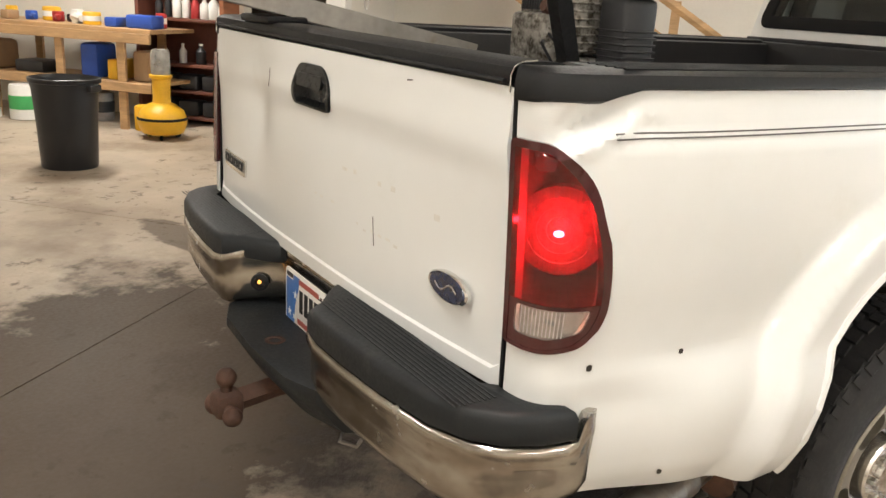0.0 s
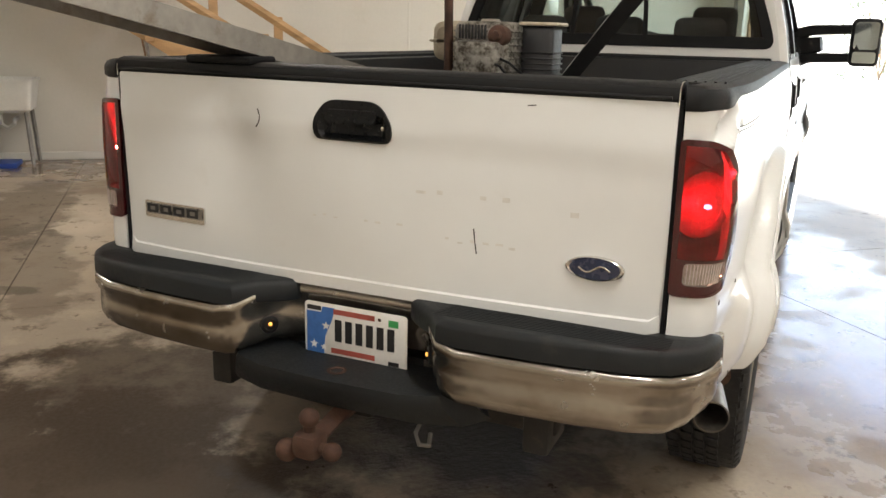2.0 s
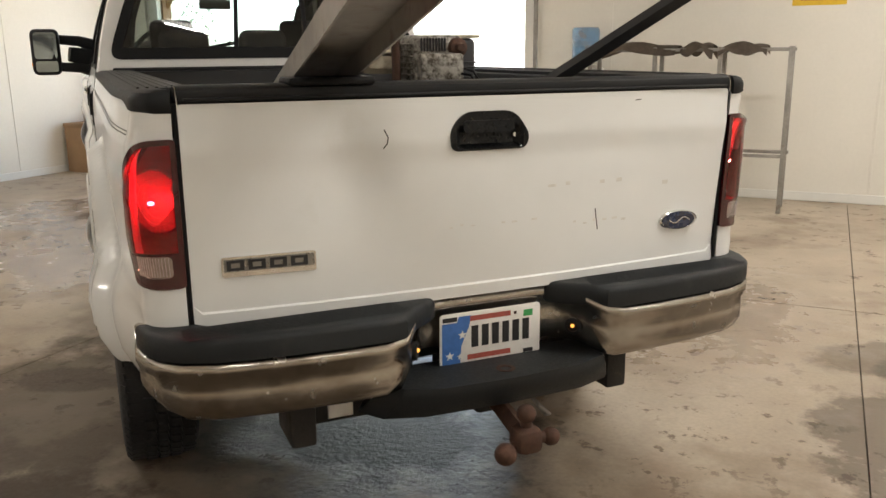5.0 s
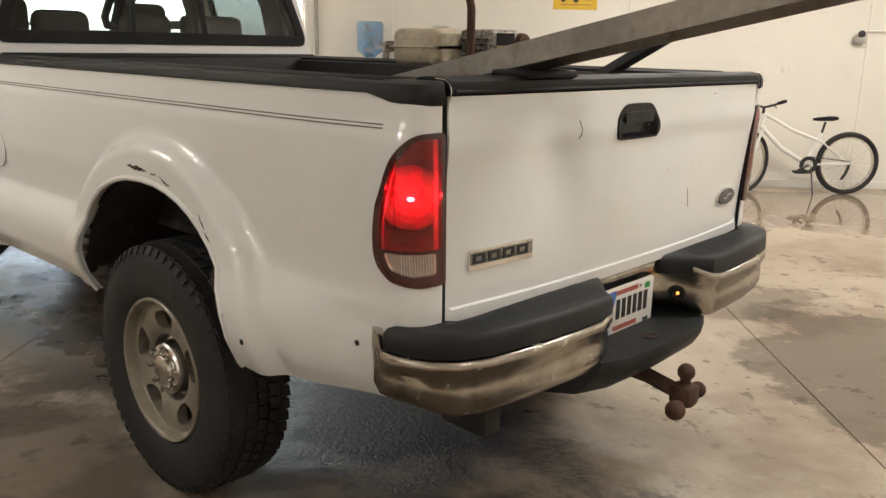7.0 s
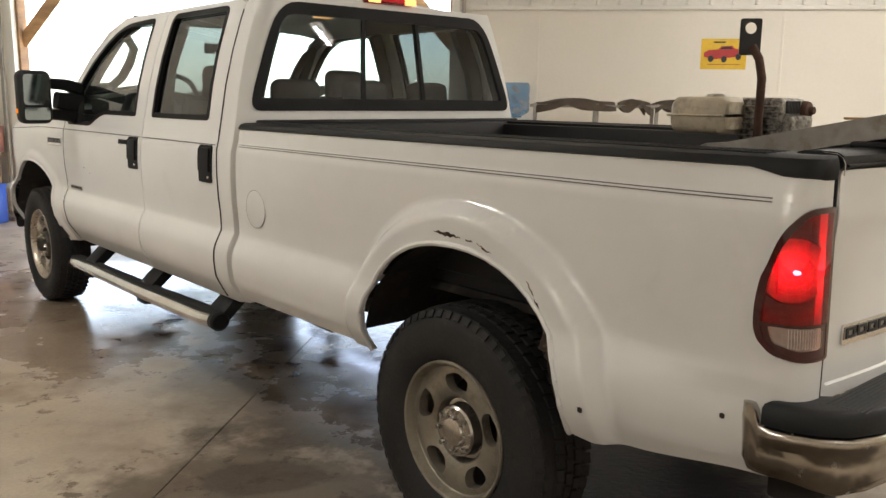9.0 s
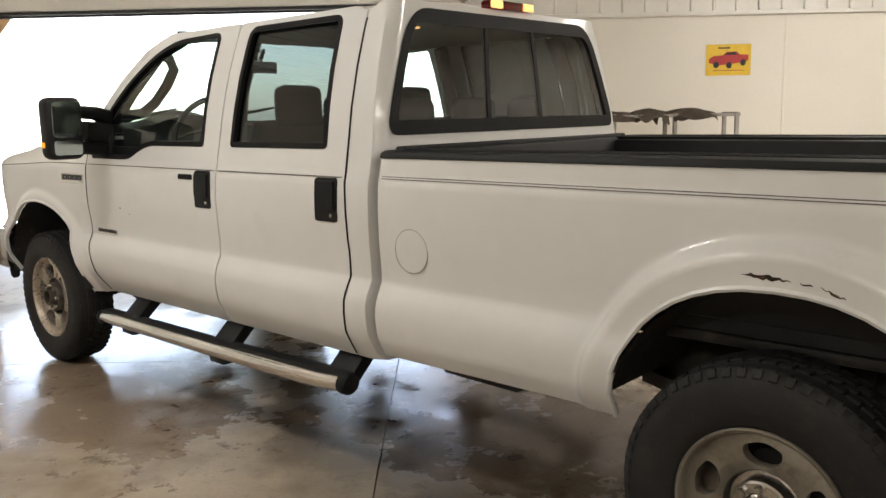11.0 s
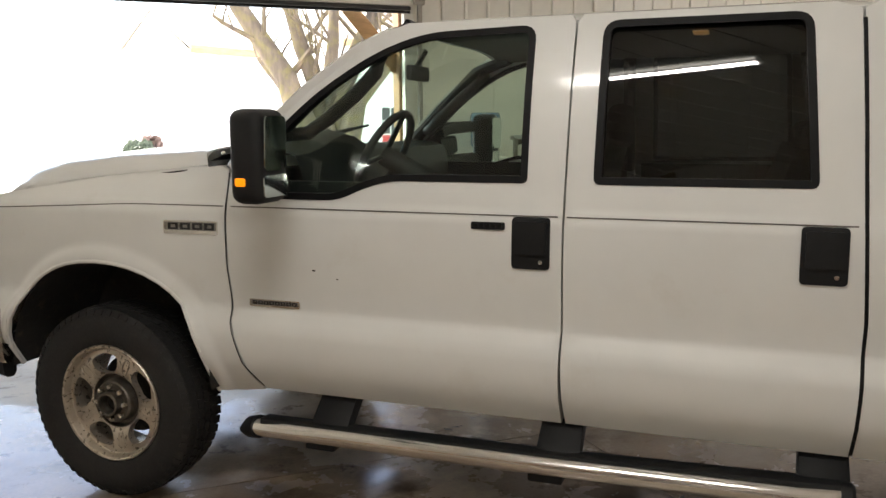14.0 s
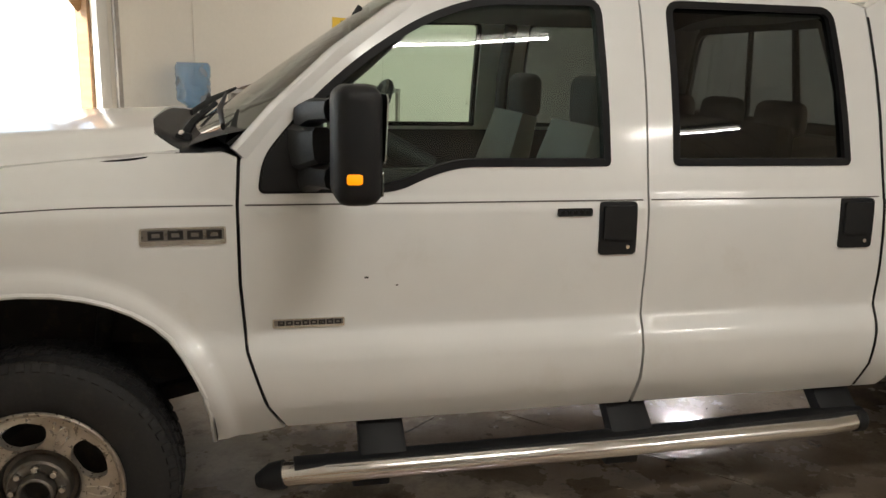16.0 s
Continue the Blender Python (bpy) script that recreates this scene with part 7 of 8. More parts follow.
def canvas(x0, x1, z):
    bm = bmesh.new()
    n, k = 14, 8
    ph = rng.uniform(0, 6)
    def f(u, v):
        x = x0 + (x1 - x0) * u
        y = 5.66 + 0.46 * v
        edge = min(v, 1 - v)
        hang = 0.11 * max(0.0, 1 - edge / 0.16) ** 1.2 * (0.35 + 0.65 * abs(math.sin(u * 4.5 + ph)))
        return Vector((x, y, z + 0.035 * math.sin(u * math.pi) + 0.012 * math.sin(9 * u + 5 * v + ph) - hang))
    grid(bm, f, span(0, 1, n), span(0, 1, k))
    bmesh.ops.solidify(bm, geom=bm.faces[:], thickness=0.006)
    tagged(link("canvas_sheet", bm, "tarp", at=BLD, angle=60), "brown stiff canvas sheet draped over the steel rack", "canvas", "canvas sheets on the rack")
canvas(-1.24, -0.48, 1.435)
canvas(-0.44, -0.16, 1.435)
canvas(-0.12, 0.28, 1.43)

# bicycle beside the wall
bike = thing("bicycle", BLD @ pose(2.9, 6.1, 0), "white mountain bicycle on its kickstand against the wall", "bicycle")
YB = 6.12
STEER = Matrix.Translation((2.50, YB, 0)) @ Matrix.Rotation(radians(30), 4, "Z") @ Matrix.Translation((-2.50, -YB, 0))
def bt(name, pts, r, mat_name="white_plastic", label="", seg=10):
    if name in ("fork_leg", "handlebar", "stem", "grip", "brake_lever"):
        pts = [STEER @ Vector(p) for p in pts]
    bm = bmesh.new()
    sweep(bm, pts, r, seg=seg, up=(0, 1, 0))
    return part(name, bm, mat_name, bike, label, at=BLD)
for x in (2.37, 3.43):
    bm = bmesh.new()
    m = (STEER if x < 3 else Matrix()) @ Matrix.Translation((x, YB, 0.318)) @ Euler((radians(90), 0, 0)).to_matrix().to_4x4()
    lathe(bm, [(0.268, -0.012), (0.29, -0.026), (0.308, -0.022), (0.318, -0.008), (0.318, 0.008), (0.308, 0.022), (0.29, 0.026), (0.268, 0.012)], 48, m, True)
    wh = part("bike_wheel", bm, "rubber", bike, "knobbly black bicycle tyre", at=BLD)
    bm = bmesh.new()
    lathe(bm, [(0.25, -0.01), (0.272, -0.012), (0.272, 0.012), (0.25, 0.01)], 48, m, True)
    part("bike_rim", bm, "bright", wh, at=BLD)
    bm = bmesh.new()
    lathe(bm, [(0.022, -0.04), (0.022, 0.04)], 14, m)
    for i in range(20):
        an = 2 * math.pi * i / 20
        sweep(bm, [m @ Vector((0.02 * math.cos(an + 0.6), 0.02 * math.sin(an + 0.6), 0.02 * (-1) ** i)), m @ Vector((0.255 * math.cos(an), 0.255 * math.sin(an), 0))], 0.0018, seg=3, caps=False)
    part("spoke_set", bm, "bright", wh, at=BLD)
BBK, HEAD_T, HEAD_B, SEAT_T = (3.02, YB, 0.30), (2.55, YB, 0.80), (2.52, YB, 0.68), (3.14, YB, 0.62)
bt("down_tube", [HEAD_B, (2.75, YB, 0.46), BBK], 0.024)
bt("top_tube", [HEAD_T, (2.85, YB, 0.64), (3.12, YB, 0.54)], 0.018)
bt("seat_tube", [BBK, SEAT_T], 0.017)
bt("head_tube", [HEAD_T, HEAD_B], 0.021)
for dy in (-0.055, 0.055):
    bt("chain_stay", [(3.03, YB + dy * 0.4, 0.30), (3.43, YB + dy, 0.318)], 0.009)
    bt("seat_stay", [(3.12, YB + dy * 0.4, 0.55), (3.43, YB + dy, 0.318)], 0.008)
    bt("fork_leg", [(2.50, YB + dy, 0.64), (2.37, YB + dy, 0.318)], 0.015)
bt("seat_post", [SEAT_T, (3.165, YB, 0.73)], 0.013, "dark_metal")
bm = bmesh.new()
sweep(bm, [(3.04, YB, 0.755), (3.10, YB, 0.758), (3.22, YB, 0.765), (3.27, YB, 0.77)], [0.015, 0.03, 0.07, 0.06], [0.012, 0.02, 0.025, 0.018], 12)
part("saddle", bm, "seal", bike, "black saddle", at=BLD)
bt("handlebar", [(2.46, YB - 0.28, 0.93), (2.52, YB - 0.16, 0.90), (2.55, YB, 0.86), (2.52, YB + 0.16, 0.90), (2.46, YB + 0.28, 0.93)], 0.012, "dark_metal", "black handlebar")
bt("stem", [HEAD_T, (2.55, YB, 0.86)], 0.015, "dark_metal")
for s in (-1, 1):
    bt("grip", [(2.49, YB + s * 0.22, 0.917), (2.44, YB + s * 0.34, 0.945)], 0.017, "seal", "black rubber grip")
    bt("brake_lever", [(2.52, YB + s * 0.15, 0.90), (2.47, YB + s * 0.22, 0.87)], 0.006, "dark_metal")
bm = bmesh.new()
lathe(bm, [(0.085, -0.006), (0.09, 0.0), (0.085, 0.006), (0.05, 0.004), (0.05, -0.004)], 28, Matrix.Translation((3.02, YB - 0.06, 0.30)) @ Euler((radians(90), 0, 0)).to_matrix().to_4x4(), True)
part("chainring", bm, "dark_metal", bike, "black chainring", at=BLD)
bt("crank", [(3.02, YB - 0.075, 0.30), (2.90, YB - 0.08, 0.24)], 0.011, "dark_metal")
bm = bmesh.new()
box(bm, (2.85, YB - 0.18, 0.225), (2.95, YB - 0.09, 0.25), 0.008)
part("pedal", bm, "seal", bike, "black pedal", at=BLD)
bt("kickstand", [(3.06, YB - 0.04, 0.28), (3.04, YB - 0.2, 0.01)], 0.008, "dark_metal")
bt("derailleur", [(3.43, YB - 0.06, 0.31), (3.40, YB - 0.07, 0.22), (3.36, YB - 0.07, 0.16)], 0.014, "dark_metal")
bt("chain", [(3.02, YB - 0.06, 0.385), (3.43, YB - 0.06, 0.345)], 0.004, "dark_metal")

for x, z, w, h in ((2.86, 1.235, 0.12, 0.075),):
    e = thing("wall_outlet", BLD @ pose(x, NORTH, z), "cream wall socket plate", "socket")
    bm = bmesh.new()
    box(bm, (x - w / 2, NORTH - 0.01, z - h / 2), (x + w / 2, NORTH - 0.001, z + h / 2), 0.003)
    part("cover_plate", bm, "wall", e, at=BLD)
    for dx in (-0.03, 0.03):
        bm = bmesh.new()
        box(bm, (x + dx - 0.016, NORTH - 0.013, z - 0.02), (x + dx + 0.016, NORTH - 0.0095, z + 0.02), 0.002)
        part("socket", bm, "wall", e, at=BLD)
e = thing("hose_tap", BLD @ pose(3.55, NORTH, 1.57), "brass and grey wall tap with a valve wheel", "tap")
bm = bmesh.new()
box(bm, (3.49, NORTH - 0.05, 1.50), (3.61, NORTH - 0.001, 1.56), 0.012)
part("backplate", bm, "galv", e, at=BLD)
bm = bmesh.new()
lathe(bm, [(0.02, 0.0), (0.035, 0.01), (0.035, 0.03), (0.0, 0.035)], 18, Matrix.Translation((3.56, NORTH - 0.03, 1.60)) @ Euler((radians(90), 0, 0)).to_matrix().to_4x4())
part("valve_wheel", bm, "dark_metal", e, at=BLD)
bm = bmesh.new()
sweep(bm, [(3.56, NORTH - 0.03, 1.63), (4.6, NORTH - 0.02, 1.65), (EAST - 0.1, NORTH - 0.02, 1.66)], 0.006, seg=6)
part("supply_pipe", bm, "white_plastic", e, "thin white pipe", at=BLD)

# boxes and cans left of the door
rng = random.Random(12)
for (x, y, z, sx_, sy_, sz_, mat_name, nm, lab) in ((-7.5, 6.15, 0, 0.5, 0.4, 0.45, "blue_plastic", "storage_crate", "blue plastic storage crate on the floor"), (-7.52, 6.15, 0.45, 0.45, 0.4, 0.35, "cardboard", "cardboard_box", "brown cardboard box on a crate"), (-7.45, 6.2, 0.80, 0.4, 0.35, 0.3, "shelf", "wooden_box", "dark red wooden box on a carton"), (-7.54, 5.6, 0, 0.4, 0.45, 0.6, "cardboard", "cardboard_box", "tall brown cardboard box on the floor"), (-7.25, 5.7, 0, 0.22, 0.22, 0.3, "red_plastic", "fuel_can", "red plastic fuel can on the floor")):
    e = thing(nm, BLD @ pose(x, y, z), lab, nm.replace("_", " "))
    bm = bmesh.new()
    box(bm, (x - sx_ / 2, y - sy_ / 2, z + 0.001), (x + sx_ / 2, y + sy_ / 2, z + sz_ - 0.012), 0.012)
    part("body", bm, mat_name, e, at=BLD)
    bm = bmesh.new()
    if nm == "fuel_can":
        sweep(bm, [(x - 0.05, y, z + sz_ - 0.02), (x - 0.05, y, z + sz_ + 0.03), (x + 0.06, y, z + sz_ + 0.03), (x + 0.06, y, z + sz_ - 0.02)], 0.014, seg=8, up=(0, 1, 0))
        part("handle", bm, mat_name, e, at=BLD)
    else:
        box(bm, (x - sx_ / 2 - 0.008, y - sy_ / 2 - 0.008, z + sz_ - 0.05), (x + sx_ / 2 + 0.008, y + sy_ / 2 + 0.008, z + sz_ - 0.002), 0.008)
        part("lid", bm, mat_name, e, at=BLD)

# ---- the workshop corner ----
wb = thing("workbench", BLD @ pose(-5.3, -4.7, 0), "rough pine workbench with a lower shelf", "workbench")
def lumber(name, lo, hi, parent, mat_name="pine", label=""):
    bm = bmesh.new()
    box(bm, lo, hi, 0.004, 1)
    return part(name, bm, mat_name, parent, label, at=BLD)
BX, BY = -0.42, -0.32
X0, X1, Y0, Y1 = -5.65 + BX, -4.88 + BX, -6.6 + BY, -3.82 + BY
for k in range(4):
    lumber("top_plank", (X0 + k * 0.193, Y0, 0.945), (X0 + k * 0.193 + 0.188, Y1, 0.985), wb)
lumber("front_apron", (X1 - 0.02, Y0, 0.85), (X1 + 0.02, Y1, 0.944), wb)
for y in (-6.5 + BY, -5.72 + BY, -4.9 + BY, -4.18 + BY):
    for x in (X1 - 0.045, X0 + 0.05):
        lumber("leg", (x - 0.02, y - 0.045, 0.0), (x + 0.02, y + 0.045, 0.849 if x > -5.2 + BX else 0.944), wb)
for k in range(3):
    lumber("shelf_plank", (X0 + 0.08 + k * 0.2, Y0, 0.435), (X0 + 0.08 + k * 0.2 + 0.19, Y1, 0.47), wb)
lumber("shelf_rail", (X1 - 0.024, Y0, 0.38), (X1 + 0.016, Y1, 0.47), wb)

def simple(nm, x, y, z, size, mat_name, lab, cat, shape="box", extra=None):
    """A small thing standing at (x, y, z) in the building's frame."""
    e = thing(nm, BLD @ pose(x, y, z), lab, cat)
    w, d, h = size
    bm = bmesh.new()
    if shape == "box":
        box(bm, (x - w / 2, y - d / 2, z + 0.001), (x + w / 2, y + d / 2, z + h), min(w, d, h) * 0.18, 2)
    elif shape == "round":
        lathe(bm, [(w * 0.46, z + 0.001), (w * 0.5, z + 0.02 * h), (w * 0.5, z + h * 0.88), (w * 0.46, z + h * 0.97), (w * 0.3, z + h)], 24, Matrix.Translation((x, y, 0)))
    elif shape == "bottle":
        lathe(bm, [(w * 0.47, z + 0.001), (w * 0.5, z + 0.03 * h), (w * 0.5, z + h * 0.62), (w * 0.2, z + h * 0.80), (w * 0.18, z + h * 0.9)], 20, Matrix.Translation((x, y, 0)))
    elif shape == "tool":
        sweep(bm, [(x - w / 2, y - d / 2, z + h * 0.4), (x, y - d * 0.1, z + h * 0.55), (x + w / 2, y + d / 2, z + h * 0.4)], [h * 0.3, h * 0.4, h * 0.25], seg=8)
        box(bm, (x - 0.05, y - 0.04, z + 0.001), (x + 0.05, y + 0.04, z + h), 0.012)
    part("body", bm, mat_name, e, at=BLD)
    if extra or shape in ("bottle", "round"):
        bm = bmesh.new()
        if shape == "bottle":
            lathe(bm, [(w * 0.2, z + h * 0.9), (w * 0.2, z + h), (0.0, z + h)], 16, Matrix.Translation((x, y, 0)))
            part("cap", bm, extra or "white_plastic", e, at=BLD)
        else:
            lathe(bm, [(w * 0.505, z + h * 0.3), (w * 0.507, z + h * 0.32), (w * 0.507, z + h * 0.66), (w * 0.505, z + h * 0.68)], 24, Matrix.Translation((x, y, 0)))
            part("band", bm, extra or "white_plastic", e, at=BLD)
    return e


rng = random.Random(21)
for i in range(16):
    y = -6.4 + BY + i * 0.16
    kind = ("tool", "box", "tool", "round")[i % 4]
    mt = ("yellow", "red_plastic", "dark_metal", "white_plastic", "yellow", "cardboard", "blue_plastic")[i % 7]
    simple("hand_tool" if kind == "tool" else ("tool_box" if kind == "box" else "paint_tin"), -5.15 + BX + rng.uniform(-0.2, 0.12), y, 0.985, (rng.uniform(0.1, 0.2), rng.uniform(0.1, 0.2), rng.uniform(0.06, 0.15)), mt, {"tool": "small hand tool lying on the workbench", "box": "small tool case on the workbench", "round": "small tin on the workbench"}[kind], {"tool": "tool", "box": "case", "round": "tin"}[kind], kind)
simple("tool_case", -5.1 + BX, -4.02 + BY, 0.985, (0.22, 0.30, 0.13), "blue_plastic", "bright blue plastic tool case on the workbench", "tool case")
for (y, w, h, mt, lab) in ((-5.9, 0.5, 0.3, "cardboard", "open cardboard box on the bench shelf"), (-5.35, 0.5, 0.12, "dark_metal", "flat grey pan on the bench shelf"), (-4.62, 0.3, 0.34, "blue_plastic", "dark blue container on the bench shelf"), (-4.35, 0.16, 0.2, "yellow", "yellow case on the bench shelf"), (-4.02, 0.26, 0.3, "cardboard", "brown carton on the bench shelf")):
    simple("storage_box", -5.15 + BX, y + BY, 0.47, (0.32, w * 0.7, h), mt, lab, "box")
for (x, y, w, h, mt, ex, lab) in ((-4.9, -5.35, 0.3, 0.36, "white_plastic", "green_plastic", "white bucket with a green band under the bench"), (-4.75, -5.72, 0.3, 0.34, "white_plastic", "cardboard", "white bucket with a tan label on the floor"), (-5.3, -4.75, 0.28, 0.3, "galv", "dark_metal", "grey pail under the bench")):
    simple("bucket", x + BX, y + BY, 0.0, (w, w, h), mt, lab, "bucket", "round", ex)

bin_ = thing("dustbin", BLD @ pose(-3.62, -3.74, 0), "tall black plastic dustbin on the floor", "dustbin")
bm = bmesh.new()
prof = []
rings = []
for r, z in ((0.205, 0.002), (0.21, 0.02), (0.228, 0.35), (0.245, 0.655), (0.262, 0.66), (0.264, 0.69), (0.252, 0.695), (0.238, 0.66), (0.20, 0.04)):
    ring = []
    for i in range(48):
        a = 2 * math.pi * i / 48
        rr = r * (1 - (0.028 if (i % 8) < 3 and 0.02 < z < 0.64 else 0))
        ring.append(bm.verts.new((-3.62 + rr * math.cos(a), -3.74 + rr * math.sin(a), z)))
    rings.append(ring)
for a, b in zip(rings, rings[1:]):
    bridge(bm, a, b)
bm.faces.new(rings[0][::-1])
bm.faces.new(rings[-1])
part("body", bm, "bin", bin_, at=BLD)
for s in (-1, 1):
    bm = bmesh.new()
    box(bm, (-3.62 - 0.06, -3.74 + s * 0.265 - 0.02, 0.60), (-3.62 + 0.06, -3.74 + s * 0.265 + 0.02, 0.655), 0.01)
    part("handle", bm, "bin", bin_, at=BLD)

yt = thing("yellow_feeder", BLD @ pose(-5.1, -3.9, 0), "yellow round-bodied floor machine with a clear top", "floor machine")
o = Matrix.Translation((-5.1, -3.9, 0))
bm = bmesh.new()
lathe(bm, [(0.10, 0.03), (0.19, 0.06), (0.225, 0.14), (0.228, 0.20), (0.20, 0.27), (0.12, 0.33), (0.085, 0.345)], 36, o)
part("tank", bm, "yellow", yt, at=BLD)
bm = bmesh.new()
lathe(bm, [(0.228, 0.185), (0.232, 0.19), (0.232, 0.205), (0.228, 0.21)], 36, o)
part("band", bm, "seal", yt, "black band", at=BLD)
bm = bmesh.new()
lathe(bm, [(0.085, 0.345), (0.08, 0.40), (0.085, 0.56), (0.105, 0.575), (0.108, 0.60), (0.09, 0.605)], 28, o)
part("neck", bm, "yellow", yt, at=BLD)
M["clear_plastic"] = glass("cloudy_plastic", (0.75, 0.72, 0.68), 1.4, 0.45)
bm = bmesh.new()
lathe(bm, [(0.085, 0.605), (0.088, 0.62), (0.088, 0.80), (0.07, 0.835), (0.0, 0.84)], 28, o)
part("dome", bm, "clear_plastic", yt, "cloudy clear plastic dome", at=BLD)
bm = bmesh.new()
box(bm, (-5.18, -4.18, 0.05), (-5.04, -4.06, 0.30), 0.03)
part("motor", bm, "yellow", yt, at=BLD)
for a in (0.5, 2.6, 4.7):
    bm = bmesh.new()
    lathe(bm, [(0.03, -0.012), (0.03, 0.012)], 14, o @ Matrix.Translation((0.15 * math.cos(a), 0.15 * math.sin(a), 0.031)) @ Euler((radians(90), 0, a)).to_matrix().to_4x4())
    part("castor", bm, "seal", yt, at=BLD)

sh = thing("shelf_unit", BLD @ pose(-6.1, -4.18, 0), "red-brown wooden shelf unit full of bottles", "shelf unit")
for y in (-4.75, -3.76):
    lumber("side_panel", (-6.26, y, 0.0), (-5.93, y + 0.045, 2.1), sh, "shelf" if y < -4.5 else "pine_red")
lumber("back_panel", (-6.266, -4.75, 0.0), (-6.256, -3.715, 2.1), sh, "shelf")
for z in (0.06, 0.33, 0.60, 1.06, 1.5, 2.06):
    lumber("shelf_board", (-6.25, -4.714, z), (-5.94, -3.762, z + 0.03), sh, "shelf")
rng = random.Random(5)
for z, n in ((1.09, 8), (0.63, 4), (0.36, 3), (0.09, 3), (1.53, 6)):
    for i in range(n):
        y = -4.61 + (i + 0.5) * 0.86 / n
        mt = rng.choice(["white_plastic", "white_plastic", "tan", "red_plastic", "dark_metal"] if z > 1 else ["white_plastic", "dark_metal", "blue_plastic", "tan"])
        big = z < 0.5
        simple("storage_tub" if big else "bottle", -6.08, y, z, (0.22, 0.24, 0.16) if big else (rng.uniform(0.07, 0.11),) * 2 + (rng.uniform(0.18, 0.28),), "dark_metal" if big else mt, "dark storage tub on the shelf unit" if big else "plastic bottle standing on the shelf unit", "tub" if big else "bottle", "box" if big else "bottle")

# store doorway, sink, hose and stairs
drum = simple("paint_drum", -6.55, -3.60, 0, (0.27, 0.27, 0.70), "white_plastic", "tall white drum with blue and red bands in the store room", "drum", "round", "white_plastic")
for z0, z1, mm in ((0.06, 0.22, "blue_plastic"), (0.24, 0.27, "ink"), (0.40, 0.45, "red_plastic"), (0.665, 0.69, "ink")):
    bm = bmesh.new()
    lathe(bm, [(0.136, z0), (0.138, z0 + 0.002), (0.138, z1), (0.136, z1 + 0.002)], 24, Matrix.Translation((-6.55, -3.60, 0)))
    part("band", bm, mm, drum, at=BLD)
simple("storage_bin", -6.75, -2.98, 0, (0.4, 0.35, 0.6), "dark_metal", "dark grey bin in the store room", "bin")
simple("work_stool", -7.1, -3.3, 0, (0.3, 0.3, 0.5), "galv", "grey metal stool in the dark store room", "stool", "round", "green_plastic")

sk = thing("utility_sink", BLD @ pose(-7.49, -2.03, 0), "white plastic utility sink on splayed legs", "sink")
bm = bmesh.new()
rr = []
for k, z in ((0.72, 0.55), (0.86, 0.58), (1.0, 0.86), (1.05, 0.862), (1.05, 0.885), (0.98, 0.885), (0.9, 0.84), (0.75, 0.60)):
    rr.append([bm.verts.new((-7.49 + x * k, -2.03 + y * k, z)) for x, y in rounded([(-0.27, -0.29), (0.27, -0.29), (0.27, 0.29), (-0.27, 0.29)], 0.06, 4)])
for a, b in zip(rr, rr[1:]):
    bridge(bm, a, b)
bm.faces.new(rr[0][::-1])
bm.faces.new(rr[-1])
part("tub", bm, "white_plastic", sk, at=BLD)
for x in (-7.68, -7.30):
    for y in (-2.23, -1.83):
        bm = bmesh.new()
        sweep(bm, [(x, y, 0.60), (x + (0.03 if x > -7.5 else -0.03), y + (0.03 if y > -2.03 else -0.03), 0.002)], 0.022, 0.014, 6, power=5)
        part("leg", bm, "galv", sk, at=BLD)
bm = bmesh.new()
sweep(bm, [(-7.5, -2.1, 0.57), (-7.5, -2.1, 0.42), (-7.5, -2.04, 0.38), (-7.5, -1.98, 0.42), (-7.55, -1.98, 0.46), (-7.75, -1.98, 0.46)], 0.022, seg=10)
part("trap", bm, "white_plastic", sk, at=BLD)
simple("spray_bottle", -7.29, -2.27, 0.886, (0.09, 0.09, 0.26), "green_plastic", "green plastic bottle on the sink rim", "bottle", "bottle")
simple("detergent_bottle", -7.30, -2.13, 0.886, (0.11, 0.11, 0.24), "jug", "clear blue bottle on the sink rim", "bottle", "bottle", "white_plastic")
simple("cloth_rag", -7.4, -2.1, 0.0, (0.35, 0.3, 0.05), "blue_plastic", "blue rag on the floor under the sink", "rag")

hs = thing("garden_hose", BLD @ pose(-7.0, -2.5, 0.75), "coiled black hose hanging on a wall hook", "hose")
bm = bmesh.new()
sweep(bm, [(-7.0, -2.549, 0.90), (-7.0, -2.46, 0.90), (-7.0, -2.44, 0.94)], 0.014, seg=8)
part("hook", bm, "dark_metal", hs, at=BLD)
rng = random.Random(8)
for k in range(9):
    bm = bmesh.new()
    r1, r2 = 0.13 + 0.02 * (k % 4), 0.32 + 0.025 * (k % 3)
    sweep(bm, [(-7.0 + r1 * math.cos(a), -2.52 + 0.012 * k * 0.8 + 0.006 * math.sin(3 * a), 0.905 - r2 + r2 * math.sin(a)) for a in span(math.pi / 2, math.pi / 2 + 2 * math.pi, 26)], 0.011, seg=6, up=(0, 1, 0), caps=False)
    part("coil", bm, "seal", hs, at=BLD)
e = thing("red_cap_hook", BLD @ pose(-6.8, -2.54, 1.6), "pale loop of cord on a red holder", "cord holder")
bm = bmesh.new()
box(bm, (-6.88, -2.549, 1.62), (-6.74, -2.50, 1.70), 0.012)
part("holder", bm, "red_plastic", e, at=BLD)
bm = bmesh.new()
sweep(bm, [(-6.81 + 0.07 * math.cos(a), -2.52, 1.45 + 0.17 * math.sin(a)) for a in span(0, 2 * math.pi, 22)], 0.008, seg=6, up=(0, 1, 0), caps=False)
part("cord", bm, "white_plastic", e, at=BLD)

